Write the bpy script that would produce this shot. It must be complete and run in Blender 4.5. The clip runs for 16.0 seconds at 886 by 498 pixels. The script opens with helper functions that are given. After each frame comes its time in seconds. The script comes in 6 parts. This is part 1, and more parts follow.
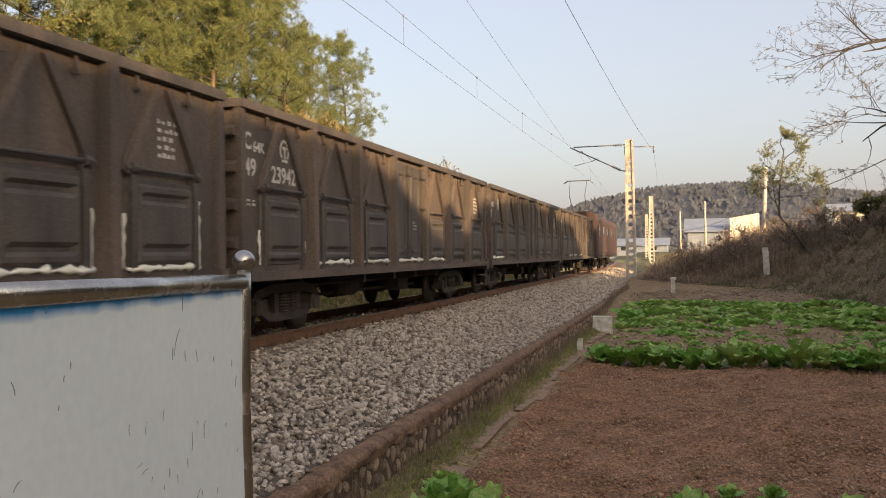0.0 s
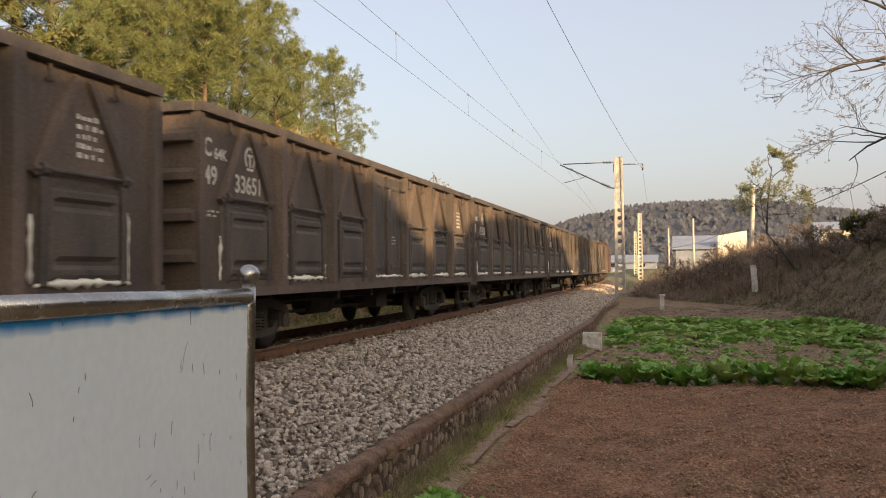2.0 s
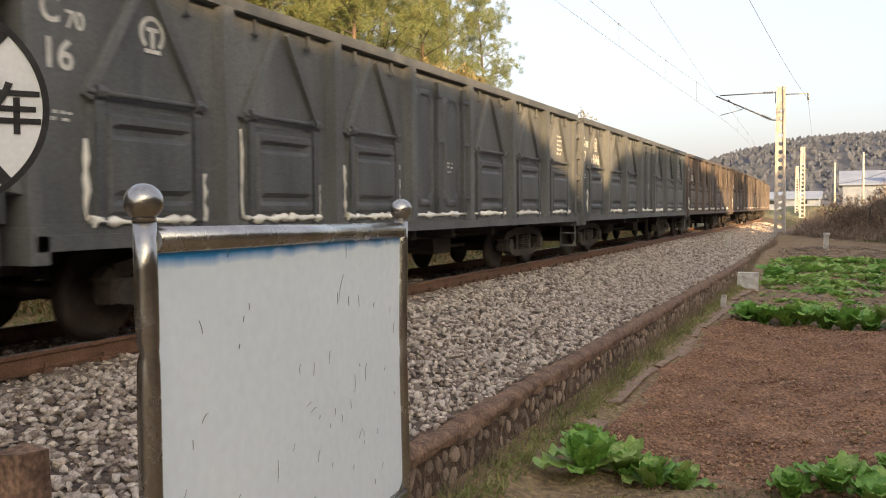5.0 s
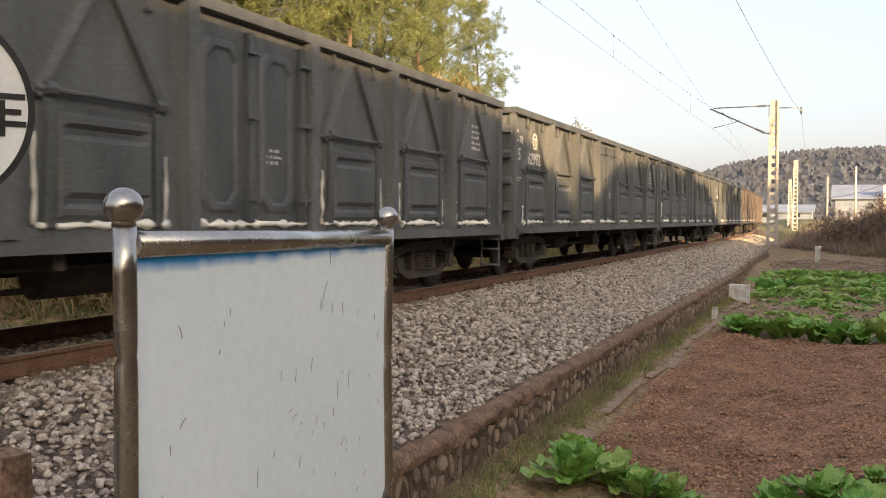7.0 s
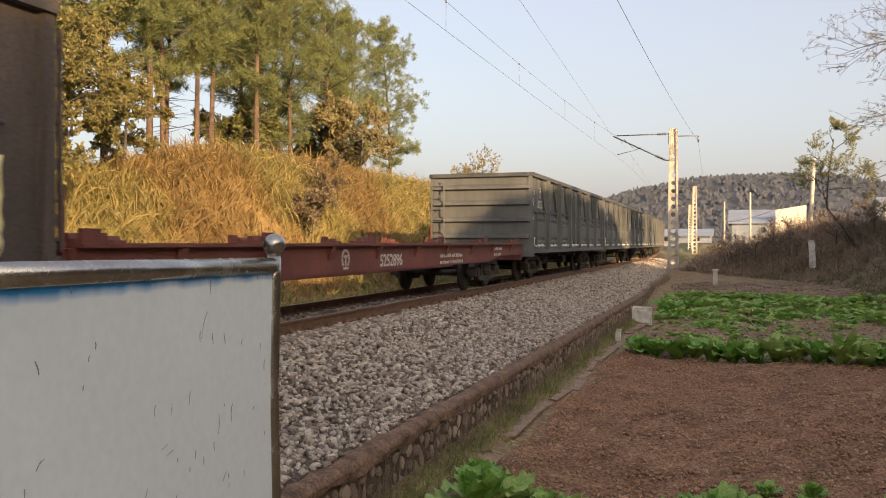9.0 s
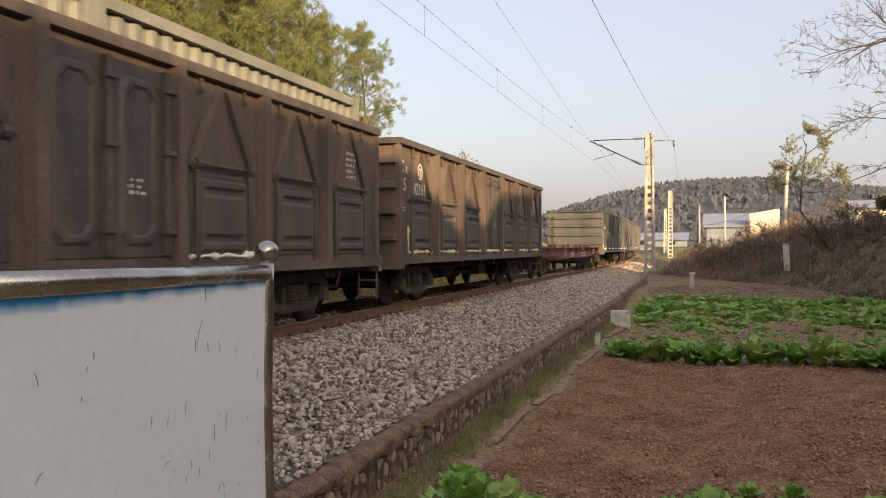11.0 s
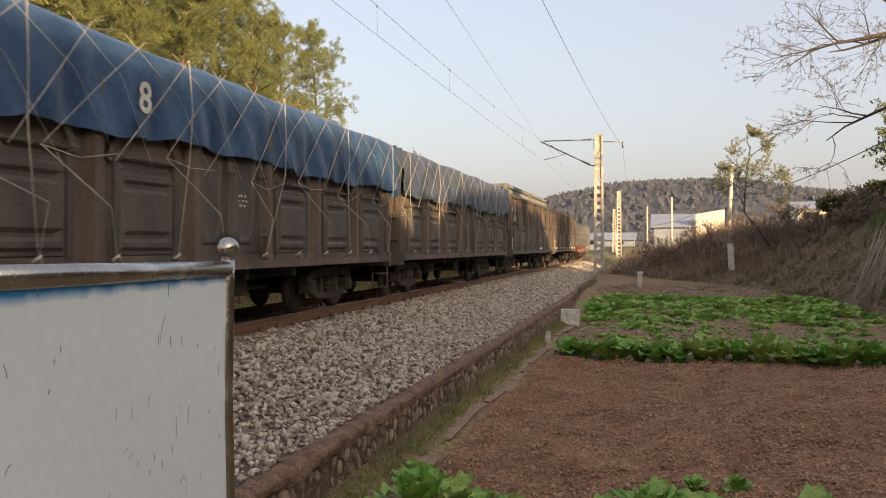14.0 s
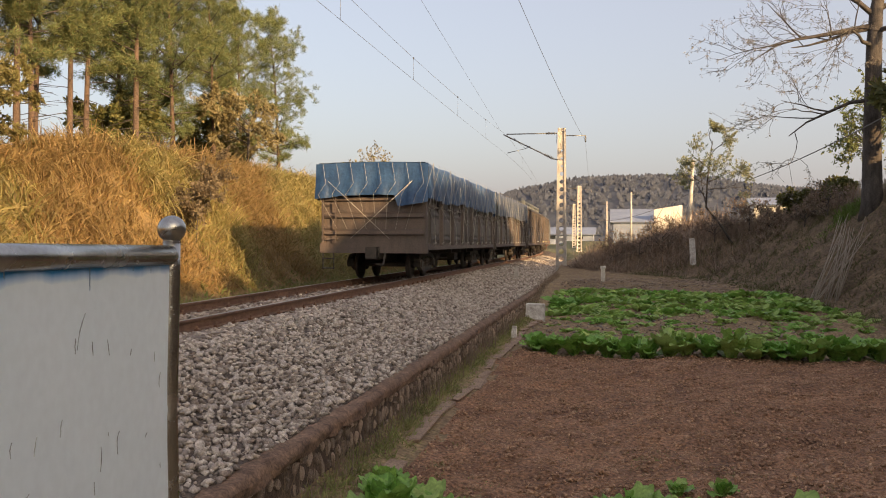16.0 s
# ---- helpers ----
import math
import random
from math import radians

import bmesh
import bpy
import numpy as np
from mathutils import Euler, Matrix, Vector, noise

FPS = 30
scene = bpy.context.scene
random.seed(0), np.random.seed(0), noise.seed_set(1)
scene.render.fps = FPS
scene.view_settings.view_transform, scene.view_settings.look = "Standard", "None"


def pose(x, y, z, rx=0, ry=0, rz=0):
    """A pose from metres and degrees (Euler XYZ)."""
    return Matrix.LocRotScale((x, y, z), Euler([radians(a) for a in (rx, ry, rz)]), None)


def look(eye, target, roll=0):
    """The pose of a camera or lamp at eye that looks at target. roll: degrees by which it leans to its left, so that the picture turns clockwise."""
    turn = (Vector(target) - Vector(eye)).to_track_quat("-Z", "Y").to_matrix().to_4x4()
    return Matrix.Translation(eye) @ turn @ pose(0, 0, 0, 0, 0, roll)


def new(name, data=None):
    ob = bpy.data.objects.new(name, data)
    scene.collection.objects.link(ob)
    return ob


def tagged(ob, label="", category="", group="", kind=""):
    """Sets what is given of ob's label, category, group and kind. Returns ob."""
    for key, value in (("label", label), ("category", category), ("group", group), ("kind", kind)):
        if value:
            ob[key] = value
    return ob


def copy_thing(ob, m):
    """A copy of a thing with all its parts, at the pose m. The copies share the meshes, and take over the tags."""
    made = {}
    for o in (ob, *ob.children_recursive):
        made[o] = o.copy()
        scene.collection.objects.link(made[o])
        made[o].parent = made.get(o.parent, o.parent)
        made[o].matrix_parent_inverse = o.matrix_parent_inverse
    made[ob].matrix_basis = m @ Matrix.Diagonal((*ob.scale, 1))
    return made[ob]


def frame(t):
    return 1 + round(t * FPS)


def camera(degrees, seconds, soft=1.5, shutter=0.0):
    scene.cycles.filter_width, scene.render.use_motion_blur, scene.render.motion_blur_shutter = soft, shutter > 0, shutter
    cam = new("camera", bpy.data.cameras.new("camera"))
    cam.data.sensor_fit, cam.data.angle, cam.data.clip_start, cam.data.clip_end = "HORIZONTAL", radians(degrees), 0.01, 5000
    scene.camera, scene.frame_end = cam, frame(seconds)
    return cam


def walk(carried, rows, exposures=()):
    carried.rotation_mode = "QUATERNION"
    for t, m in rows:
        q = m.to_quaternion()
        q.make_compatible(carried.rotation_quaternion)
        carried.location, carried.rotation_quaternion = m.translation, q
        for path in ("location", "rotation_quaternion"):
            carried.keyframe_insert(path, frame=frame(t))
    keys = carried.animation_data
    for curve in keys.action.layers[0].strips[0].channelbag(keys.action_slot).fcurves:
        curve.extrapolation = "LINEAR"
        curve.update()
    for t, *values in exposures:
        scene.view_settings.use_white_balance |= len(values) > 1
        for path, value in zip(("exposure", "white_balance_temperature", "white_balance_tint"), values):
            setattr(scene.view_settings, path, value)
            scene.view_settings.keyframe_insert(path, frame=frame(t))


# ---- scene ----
cam = camera(55.2, 16.0, 1.0, 0.12)
PATH = [
    (0, (0.197, -0.054, 1.23), (-0.357, 1.868, 1.245), -0.9),
    (0.5, (0.174, -0.079, 1.224), (-0.362, 1.847, 1.246), -1.0),
    (1, (0.148, -0.081, 1.227), (-0.366, 1.852, 1.263), -0.8),
    (1.5, (0.153, -0.1, 1.231), (-0.354, 1.834, 1.277), -0.6),
    (2, (0.16, -0.112, 1.229), (-0.368, 1.816, 1.281), -0.6),
    (2.5, (0.161, -0.096, 1.226), (-0.421, 1.817, 1.265), -0.6),
    (3, (0.136, -0.055, 1.239), (-0.545, 1.825, 1.251), -0.7),
    (3.5, (0.104, -0.058, 1.228), (-0.67, 1.786, 1.198), -0.8),
    (4, (0.099, -0.056, 1.229), (-0.717, 1.769, 1.159), -0.6),
    (4.5, (0.109, -0.065, 1.221), (-0.737, 1.744, 1.128), -0.6),
    (7, (0.147, -0.056, 1.221), (-0.689, 1.759, 1.147), 0.3),
    (7.5, (0.163, -0.046, 1.235), (-0.616, 1.796, 1.2), 0.5),
    (8, (0.172, -0.016, 1.243), (-0.541, 1.853, 1.226), 0.5),
    (8.5, (0.208, -0.027, 1.239), (-0.455, 1.86, 1.224), 0.3),
    (9, (0.214, -0.003, 1.229), (-0.43, 1.891, 1.214), 0.1),
    (9.5, (0.201, 0.011, 1.232), (-0.424, 1.911, 1.221), 0.1),
    (10, (0.181, -0.001, 1.234), (-0.417, 1.908, 1.231), 0.1),
    (12.5, (0.138, -0.033, 1.234), (-0.45, 1.878, 1.228), -0.5),
    (13, (0.161, -0.05, 1.235), (-0.401, 1.869, 1.243), -0.4),
    (13.5, (0.171, -0.058, 1.235), (-0.348, 1.874, 1.244), -0.1),
    (14, (0.15, -0.098, 1.224), (-0.332, 1.844, 1.219), -0.1),
    (14.5, (0.113, -0.065, 1.208), (-0.327, 1.886, 1.185), -0.0),
    (15, (0.086, 0.115, 1.192), (-0.354, 2.065, 1.184), 0.0),
    (15.5, (0.031, 0.341, 1.169), (-0.389, 2.296, 1.151), 0.5),
    (16, (-0.101, 0.444, 1.189), (-0.49, 2.406, 1.17), 0.2),
]
walk(cam, [(t, look(eye, target, roll)) for t, eye, target, roll in PATH], [(0, 0.95, 6550, 5), (1.2, 0.91, 6550, 5), (2.4, 0.90, 6550, 5), (3.4, 1.2, 6450, 5), (4.2, 1.42, 6400, 4), (6.9, 1.40, 6400, 4), (7.5, 1.16, 6450, 5), (8.4, 0.96, 6550, 6), (12, 1.0, 6550, 6), (14, 0.96, 6550, 6), (16, 0.78, 6550, 7)])

# ---- light ----
SUN_DIR = Vector((0.75, -0.66, 0.255)).normalized()
world = bpy.data.worlds.new("world")
scene.world = world
world.use_nodes = True
wn = world.node_tree
sky = wn.nodes.new("ShaderNodeTexSky")
sky.sky_type = "NISHITA"
sky.sun_disc = False
sky.sun_elevation = math.asin(SUN_DIR.z)
sky.sun_rotation = math.atan2(SUN_DIR.x, SUN_DIR.y)
sky.air_density, sky.dust_density, sky.ozone_density = 1.0, 5.0, 1.0
haze = wn.nodes.new("ShaderNodeMixRGB")
haze.inputs["Fac"].default_value = 0.40
haze.inputs["Color2"].default_value = (3.95, 3.42, 3.75, 1)
wn.links.new(sky.outputs["Color"], haze.inputs["Color1"])
wn.links.new(haze.outputs["Color"], wn.nodes["Background"].inputs["Color"])
wn.nodes["Background"].inputs["Strength"].default_value = 0.140
sun = new("sun", bpy.data.lights.new("sun", "SUN"))
sun.data.energy, sun.data.angle, sun.data.color = 5.0, radians(0.6), (1.0, 0.65, 0.34)
sun.matrix_world = look(SUN_DIR * 60, (0, 0, 0))


# ---- materials ----
def mat(name, c1, c2, scale=6.0, rough=0.75, metal=0.0, bump=0.25, fine=70.0, c3=None, vary="", leafy=0.0, streak=0.0, grain=0.35, dist=0.01):
    """A procedural surface: two colours in large stains, a fine grain, relief, and a third colour by piece."""
    m = bpy.data.materials.new(name)
    m.use_nodes = True
    t = m.node_tree
    n, l = t.nodes, t.links
    b = n["Principled BSDF"]
    co = n.new("ShaderNodeTexCoord")
    src = co.outputs["Object"]
    big = n.new("ShaderNodeTexNoise")
    big.inputs["Scale"].default_value, big.inputs["Detail"].default_value = scale, 6
    big.inputs["Roughness"].default_value = 0.65
    if streak:
        mp = n.new("ShaderNodeMapping")
        mp.inputs["Scale"].default_value = (1, 1, streak)
        l.new(src, mp.inputs["Vector"])
        l.new(mp.outputs["Vector"], big.inputs["Vector"])
    else:
        l.new(src, big.inputs["Vector"])
    ramp = n.new("ShaderNodeValToRGB")
    ramp.color_ramp.elements[0].position, ramp.color_ramp.elements[1].position = 0.36, 0.66
    ramp.color_ramp.elements[0].color, ramp.color_ramp.elements[1].color = (*c1, 1), (*c2, 1)
    l.new(big.outputs["Fac"], ramp.inputs["Fac"])
    col = ramp.outputs["Color"]
    if c3 and vary:
        rnd = n.new("ShaderNodeNewGeometry" if vary == "island" else "ShaderNodeObjectInfo")
        out = rnd.outputs["Random Per Island" if vary == "island" else "Random"]
        mix = n.new("ShaderNodeMixRGB")
        mix.inputs["Color2"].default_value = (*c3, 1)
        l.new(out, mix.inputs["Fac"])
        l.new(col, mix.inputs["Color1"])
        col = mix.outputs["Color"]
    sm = n.new("ShaderNodeTexNoise")
    sm.inputs["Scale"].default_value, sm.inputs["Detail"].default_value = fine, 4
    l.new(src, sm.inputs["Vector"])
    rg = n.new("ShaderNodeMapRange")
    rg.inputs["From Min"].default_value, rg.inputs["From Max"].default_value = 0.3, 0.7
    rg.inputs["To Min"].default_value, rg.inputs["To Max"].default_value = 1 - grain, 1 + grain
    l.new(sm.outputs["Fac"], rg.inputs["Value"])
    mul = n.new("ShaderNodeMixRGB")
    mul.blend_type = "MULTIPLY"
    mul.inputs["Fac"].default_value = 1
    l.new(col, mul.inputs["Color1"])
    l.new(rg.outputs["Result"], mul.inputs["Color2"])
    l.new(mul.outputs["Color"], b.inputs["Base Color"])
    rr = n.new("ShaderNodeMapRange")
    rr.inputs["To Min"].default_value, rr.inputs["To Max"].default_value = max(0.05, rough - 0.12), min(1, rough + 0.12)
    l.new(big.outputs["Fac"], rr.inputs["Value"])
    l.new(rr.outputs["Result"], b.inputs["Roughness"])
    b.inputs["Metallic"].default_value = metal
    if bump:
        bp = n.new("ShaderNodeBump")
        bp.inputs["Strength"].default_value, bp.inputs["Distance"].default_value = bump, dist
        l.new(sm.outputs["Fac"], bp.inputs["Height"])
        l.new(bp.outputs["Normal"], b.inputs["Normal"])
    if leafy:
        tr = n.new("ShaderNodeBsdfTranslucent")
        l.new(mul.outputs["Color"], tr.inputs["Color"])
        ms = n.new("ShaderNodeMixShader")
        ms.inputs["Fac"].default_value = leafy
        l.new(b.outputs["BSDF"], ms.inputs[1])
        l.new(tr.outputs["BSDF"], ms.inputs[2])
        l.new(ms.outputs["Shader"], n["Material Output"].inputs["Surface"])
    return m


PAINT_GREY = mat("grey_wagon_paint", (0.066, 0.071, 0.074), (0.138, 0.142, 0.142), 1.3, 0.6, 0.0, 0.15, 40, streak=0.22, grain=0.2)
# door paints are a darker tone than the wall paints; top rails share them
DOOR_GREY = mat("dark_grey_door_paint", (0.045, 0.050, 0.054), (0.098, 0.103, 0.105), 2.2, 0.5, 0.0, 0.2, 40, streak=0.3, grain=0.25)
PAINT_BROWN = mat("brown_wagon_paint", (0.064, 0.052, 0.046), (0.148, 0.112, 0.092), 1.3, 0.66, 0.0, 0.2, 40, streak=0.22, grain=0.25)
DOOR_BROWN = mat("dark_brown_door_paint", (0.043, 0.039, 0.038), (0.102, 0.084, 0.073), 2.2, 0.58, 0.0, 0.2, 40, streak=0.3, grain=0.28)
PAINT_RED = mat("red_wagon_paint", (0.12, 0.035, 0.029), (0.19, 0.066, 0.052), 1.5, 0.65, 0.0, 0.2, 40, streak=0.4, grain=0.2)
PAINT_LOCO = mat("brown_locomotive_paint", (0.05, 0.026, 0.018), (0.085, 0.045, 0.032), 1.0, 0.6, 0.0, 0.1, 30)
UNDER = mat("greasy_bogie_steel", (0.03, 0.027, 0.024), (0.075, 0.06, 0.048), 5, 0.8, 0.1, 0.3, 50)
WHEEL = mat("wheel_steel", (0.03, 0.025, 0.022), (0.06, 0.05, 0.045), 6, 0.55, 0.6, 0.2, 50)
LETTER = mat("white_stencil_paint", (0.46, 0.45, 0.42), (0.62, 0.61, 0.58), 9, 0.8, 0, 0.1, 60, grain=0.25)
FOAM = mat("white_sealing_foam", (0.74, 0.73, 0.66), (0.82, 0.80, 0.74), 9, 0.85, 0, 0.4, 60, grain=0.1)
FOAM_Y = mat("yellowed_sealing_foam", (0.62, 0.55, 0.26), (0.74, 0.68, 0.42), 9, 0.85, 0, 0.4, 60, grain=0.15)
TARP_DARK = mat("dark_blue_grey_tarpaulin", (0.036, 0.05, 0.082), (0.068, 0.09, 0.135), 1.3, 0.44, 0, 0.35, 12, grain=0.18, dist=0.03)
TARP_BLUE = mat("blue_tarpaulin", (0.016, 0.046, 0.115), (0.034, 0.082, 0.175), 1.1, 0.40, 0, 0.35, 12, grain=0.2, dist=0.03)
ROPE = mat("pale_rope", (0.34, 0.32, 0.285), (0.46, 0.44, 0.39), 20, 0.9, 0, 0.2, 120)
CONTAINER = mat("grey_green_container_paint", (0.125, 0.135, 0.128), (0.195, 0.203, 0.19), 2, 0.6, 0, 0.1, 40, grain=0.15)
RAIL = mat("rusty_rail_steel", (0.14, 0.072, 0.042), (0.22, 0.125, 0.078), 6, 0.7, 0.25, 0.3, 60)
RAIL_TOP = mat("polished_rail_head", (0.30, 0.27, 0.25), (0.42, 0.39, 0.36), 3, 0.35, 0.9, 0.1, 60)
SLEEPER = mat("grimy_concrete_sleeper", (0.16, 0.12, 0.09), (0.26, 0.21, 0.17), 6, 0.9, 0, 0.4, 60)
BALLAST = mat("ballast_stone", (0.085, 0.060, 0.044), (0.31, 0.24, 0.185), 11, 0.92, 0, 0.4, 60, (0.57, 0.50, 0.42), "island", grain=0.32)
BALLAST_BED = mat("ballast_bed", (0.06, 0.045, 0.034), (0.17, 0.13, 0.10), 22, 0.95, 0, 0.9, 30, grain=0.4, dist=0.04)
STONE = mat("rubble_stone", (0.075, 0.05, 0.036), (0.30, 0.23, 0.175), 7, 0.92, 0, 0.8, 38, (0.42, 0.32, 0.245), "object", grain=0.4)
STONE_REST = mat("far_rubble_stone", (0.075, 0.05, 0.036), (0.30, 0.23, 0.175), 7, 0.92, 0, 0.8, 38, (0.42, 0.32, 0.245), "island", grain=0.4)
MORTAR = mat("dark_mortar", (0.055, 0.036, 0.025), (0.14, 0.092, 0.062), 7, 0.95, 0, 0.8, 40, streak=0.35, grain=0.4)
CAP = mat("weathered_cement_cap", (0.10, 0.060, 0.038), (0.27, 0.168, 0.108), 4, 0.93, 0, 0.8, 34, grain=0.45)
SOIL = mat("red_brown_soil", (0.205, 0.103, 0.053), (0.37, 0.20, 0.108), 1.3, 0.95, 0, 1.0, 22, grain=0.6, dist=0.10)
SOIL_DRY = mat("weedy_brown_soil", (0.2, 0.128, 0.07), (0.3, 0.218, 0.11), 2.2, 0.95, 0, 1.0, 14, grain=0.45, dist=0.06)
BANK = mat("dark_earth_bank", (0.125, 0.085, 0.05), (0.225, 0.158, 0.092), 1.1, 0.95, 0, 1.0, 9, grain=0.45, dist=0.08)
STRAW_GROUND = mat("straw_covered_ground", (0.20, 0.13, 0.05), (0.32, 0.22, 0.09), 1.2, 0.95, 0, 0.8, 10, grain=0.35, dist=0.06)
VERGE = mat("grassy_verge", (0.12, 0.125, 0.05), (0.24, 0.21, 0.09), 1.5, 0.95, 0, 0.8, 14, grain=0.4, dist=0.05)
CONCRETE = mat("pale_concrete", (0.40, 0.36, 0.31), (0.56, 0.52, 0.46), 3, 0.9, 0, 0.35, 40, grain=0.15)
WHITEPOST = mat("white_painted_concrete", (0.40, 0.36, 0.31), (0.70, 0.68, 0.63), 5, 0.88, 0, 0.5, 40, grain=0.2)
STEEL = mat("brushed_stainless_tube", (0.35, 0.335, 0.305), (0.48, 0.465, 0.43), 6, 0.26, 1.0, 0.04, 90, grain=0.08)
DARKSTEEL = mat("galvanised_steel", (0.16, 0.16, 0.16), (0.25, 0.25, 0.25), 6, 0.5, 0.7, 0.1, 50)
WIRE = mat("overhead_wire", (0.14, 0.135, 0.13), (0.22, 0.21, 0.20), 9, 0.5, 0.5, 0, 50)
BLACK = mat("black_sign_paint", (0.012, 0.012, 0.014), (0.022, 0.022, 0.024), 9, 0.5, 0, 0.05, 60)
SIGNWHITE = mat("white_sign_enamel", (0.70, 0.71, 0.72), (0.78, 0.79, 0.80), 5, 0.4, 0, 0.03, 60, grain=0.04)
BARK = mat("pine_bark", (0.07, 0.05, 0.038), (0.16, 0.105, 0.075), 5, 0.95, 0, 0.9, 24, streak=0.3, dist=0.03)
BARK_GREY = mat("grey_bark", (0.05, 0.042, 0.036), (0.105, 0.09, 0.078), 5, 0.95, 0, 0.8, 24, streak=0.3, dist=0.03)
NEEDLES = mat("pine_needles", (0.085, 0.145, 0.062), (0.20, 0.255, 0.098), 0.5, 0.8, 0, 0, 3, (0.225, 0.215, 0.085), "island", leafy=0.35, grain=0.2)
OLIVELEAF = mat("olive_yellow_leaves", (0.11, 0.115, 0.04), (0.22, 0.205, 0.072), 0.6, 0.65, 0, 0, 3, (0.25, 0.21, 0.08), "island", leafy=0.35, grain=0.2)
BROADLEAF = mat("olive_broad_leaves", (0.07, 0.093, 0.03), (0.15, 0.16, 0.052), 0.6, 0.6, 0, 0, 3, (0.18, 0.165, 0.055), "island", leafy=0.35, grain=0.2)
YELLOWLEAF = mat("yellow_autumn_leaves", (0.19, 0.155, 0.07), (0.30, 0.235, 0.105), 0.6, 0.7, 0, 0, 3, (0.26, 0.23, 0.12), "island", leafy=0.35, grain=0.2)
PALELEAF = mat("pale_sparse_leaves", (0.22, 0.27, 0.14), (0.33, 0.37, 0.20), 0.6, 0.7, 0, 0, 3, (0.36, 0.33, 0.20), "island", leafy=0.45, grain=0.2)
TWIGLEAF = mat("grey_twig_leaves", (0.16, 0.15, 0.12), (0.24, 0.23, 0.19), 0.6, 0.7, 0, 0, 3, (0.2, 0.17, 0.13), "island", leafy=0.2, grain=0.2)
GOLD_GRASS = mat("golden_dry_grass", (0.23, 0.172, 0.062), (0.37, 0.285, 0.115), 0.35, 0.8, 0, 0, 3, (0.37, 0.24, 0.105), "island", leafy=0.35, grain=0.2)
OLIVE_GRASS = mat("olive_bank_grass", (0.22, 0.22, 0.07), (0.36, 0.32, 0.11), 0.4, 0.8, 0, 0, 3, (0.42, 0.33, 0.14), "island", leafy=0.35, grain=0.2)
REEDS = mat("dry_brown_reeds", (0.19, 0.145, 0.105), (0.43, 0.35, 0.265), 0.5, 0.85, 0, 0, 3, (0.28, 0.20, 0.145), "island", leafy=0.25, grain=0.25)
GREEN_GRASS = mat("green_weeds", (0.14, 0.19, 0.045), (0.24, 0.27, 0.08), 0.8, 0.8, 0, 0, 3, (0.32, 0.28, 0.12), "island", leafy=0.3, grain=0.2)
CABBAGE = mat("mustard_green_leaf", (0.11, 0.26, 0.04), (0.24, 0.44, 0.085), 6, 0.5, 0, 0.4, 22, (0.27, 0.44, 0.09), "object", leafy=0.3, grain=0.25)
CABBAGE_PALE = mat("pale_green_leaf", (0.22, 0.36, 0.07), (0.33, 0.47, 0.11), 6, 0.5, 0, 0.4, 22, (0.36, 0.46, 0.13), "object", leafy=0.25, grain=0.2)
ROOF = mat("grey_blue_roof_sheet", (0.20, 0.23, 0.29), (0.28, 0.31, 0.37), 0.6, 0.5, 0.1, 0.1, 20, grain=0.1)
RENDERWALL = mat("cream_rendered_wall", (0.62, 0.58, 0.50), (0.72, 0.68, 0.60), 0.8, 0.9, 0, 0.1, 20, grain=0.1)
GLASS = mat("dark_window_glass", (0.02, 0.025, 0.03), (0.03, 0.035, 0.04), 3, 0.12, 0, 0, 30, grain=0.05)
# distance haze is put into this pale blue-grey base colour
HAZED_HILLFOREST = mat("hazed_hill_woods", (0.128, 0.148, 0.19), (0.165, 0.182, 0.222), 0.03, 0.95, 0, 0, 0.5, (0.145, 0.160, 0.20), "island", leafy=0.5, grain=0.1)
BAMBOO = mat("dry_bamboo_canes", (0.33, 0.28, 0.21), (0.46, 0.40, 0.32), 8, 0.8, 0, 0.1, 40, (0.26, 0.21, 0.16), "object", grain=0.15)


def board_material():
    """Faded white sheet with the blue of the old print left along its upper edge."""
    m = mat("faded_white_board", (0.80, 0.88, 0.92), (0.85, 0.92, 0.95), 1.1, 0.42, 0, 0.03, 30, grain=0.03)
    t = m.node_tree
    n, l = t.nodes, t.links
    b = n["Principled BSDF"]
    old = b.inputs["Base Color"].links[0].from_socket
    co = n.new("ShaderNodeTexCoord")
    mp = n.new("ShaderNodeMapping")
    mp.inputs["Scale"].default_value = (1, 3.5, 0.6)
    l.new(co.outputs["Object"], mp.inputs["Vector"])
    nz = n.new("ShaderNodeTexNoise")
    nz.inputs["Scale"].default_value, nz.inputs["Detail"].default_value = 2.2, 5
    l.new(mp.outputs["Vector"], nz.inputs["Vector"])
    sep = n.new("ShaderNodeSeparateXYZ")
    l.new(co.outputs["Object"], sep.inputs["Vector"])
    edge = n.new("ShaderNodeMapRange")
    edge.inputs["From Min"].default_value, edge.inputs["From Max"].default_value = -0.055, -0.004
    l.new(sep.outputs["Z"], edge.inputs["Value"])
    add = n.new("ShaderNodeMath")
    add.operation = "MULTIPLY_ADD"
    l.new(nz.outputs["Fac"], add.inputs[0])
    add.inputs[1].default_value = 0.9
    l.new(edge.outputs["Result"], add.inputs[2])
    rp = n.new("ShaderNodeMapRange")
    rp.inputs["From Min"].default_value, rp.inputs["From Max"].default_value = 0.72, 1.25
    l.new(add.outputs["Value"], rp.inputs["Value"])
    mx = n.new("ShaderNodeMixRGB")
    mx.inputs["Color2"].default_value = (0.02, 0.24, 0.58, 1)
    l.new(rp.outputs["Result"], mx.inputs["Fac"])
    l.new(old, mx.inputs["Color1"])
    l.new(mx.outputs["Color"], b.inputs["Base Color"])
    return m


BOARD = board_material()


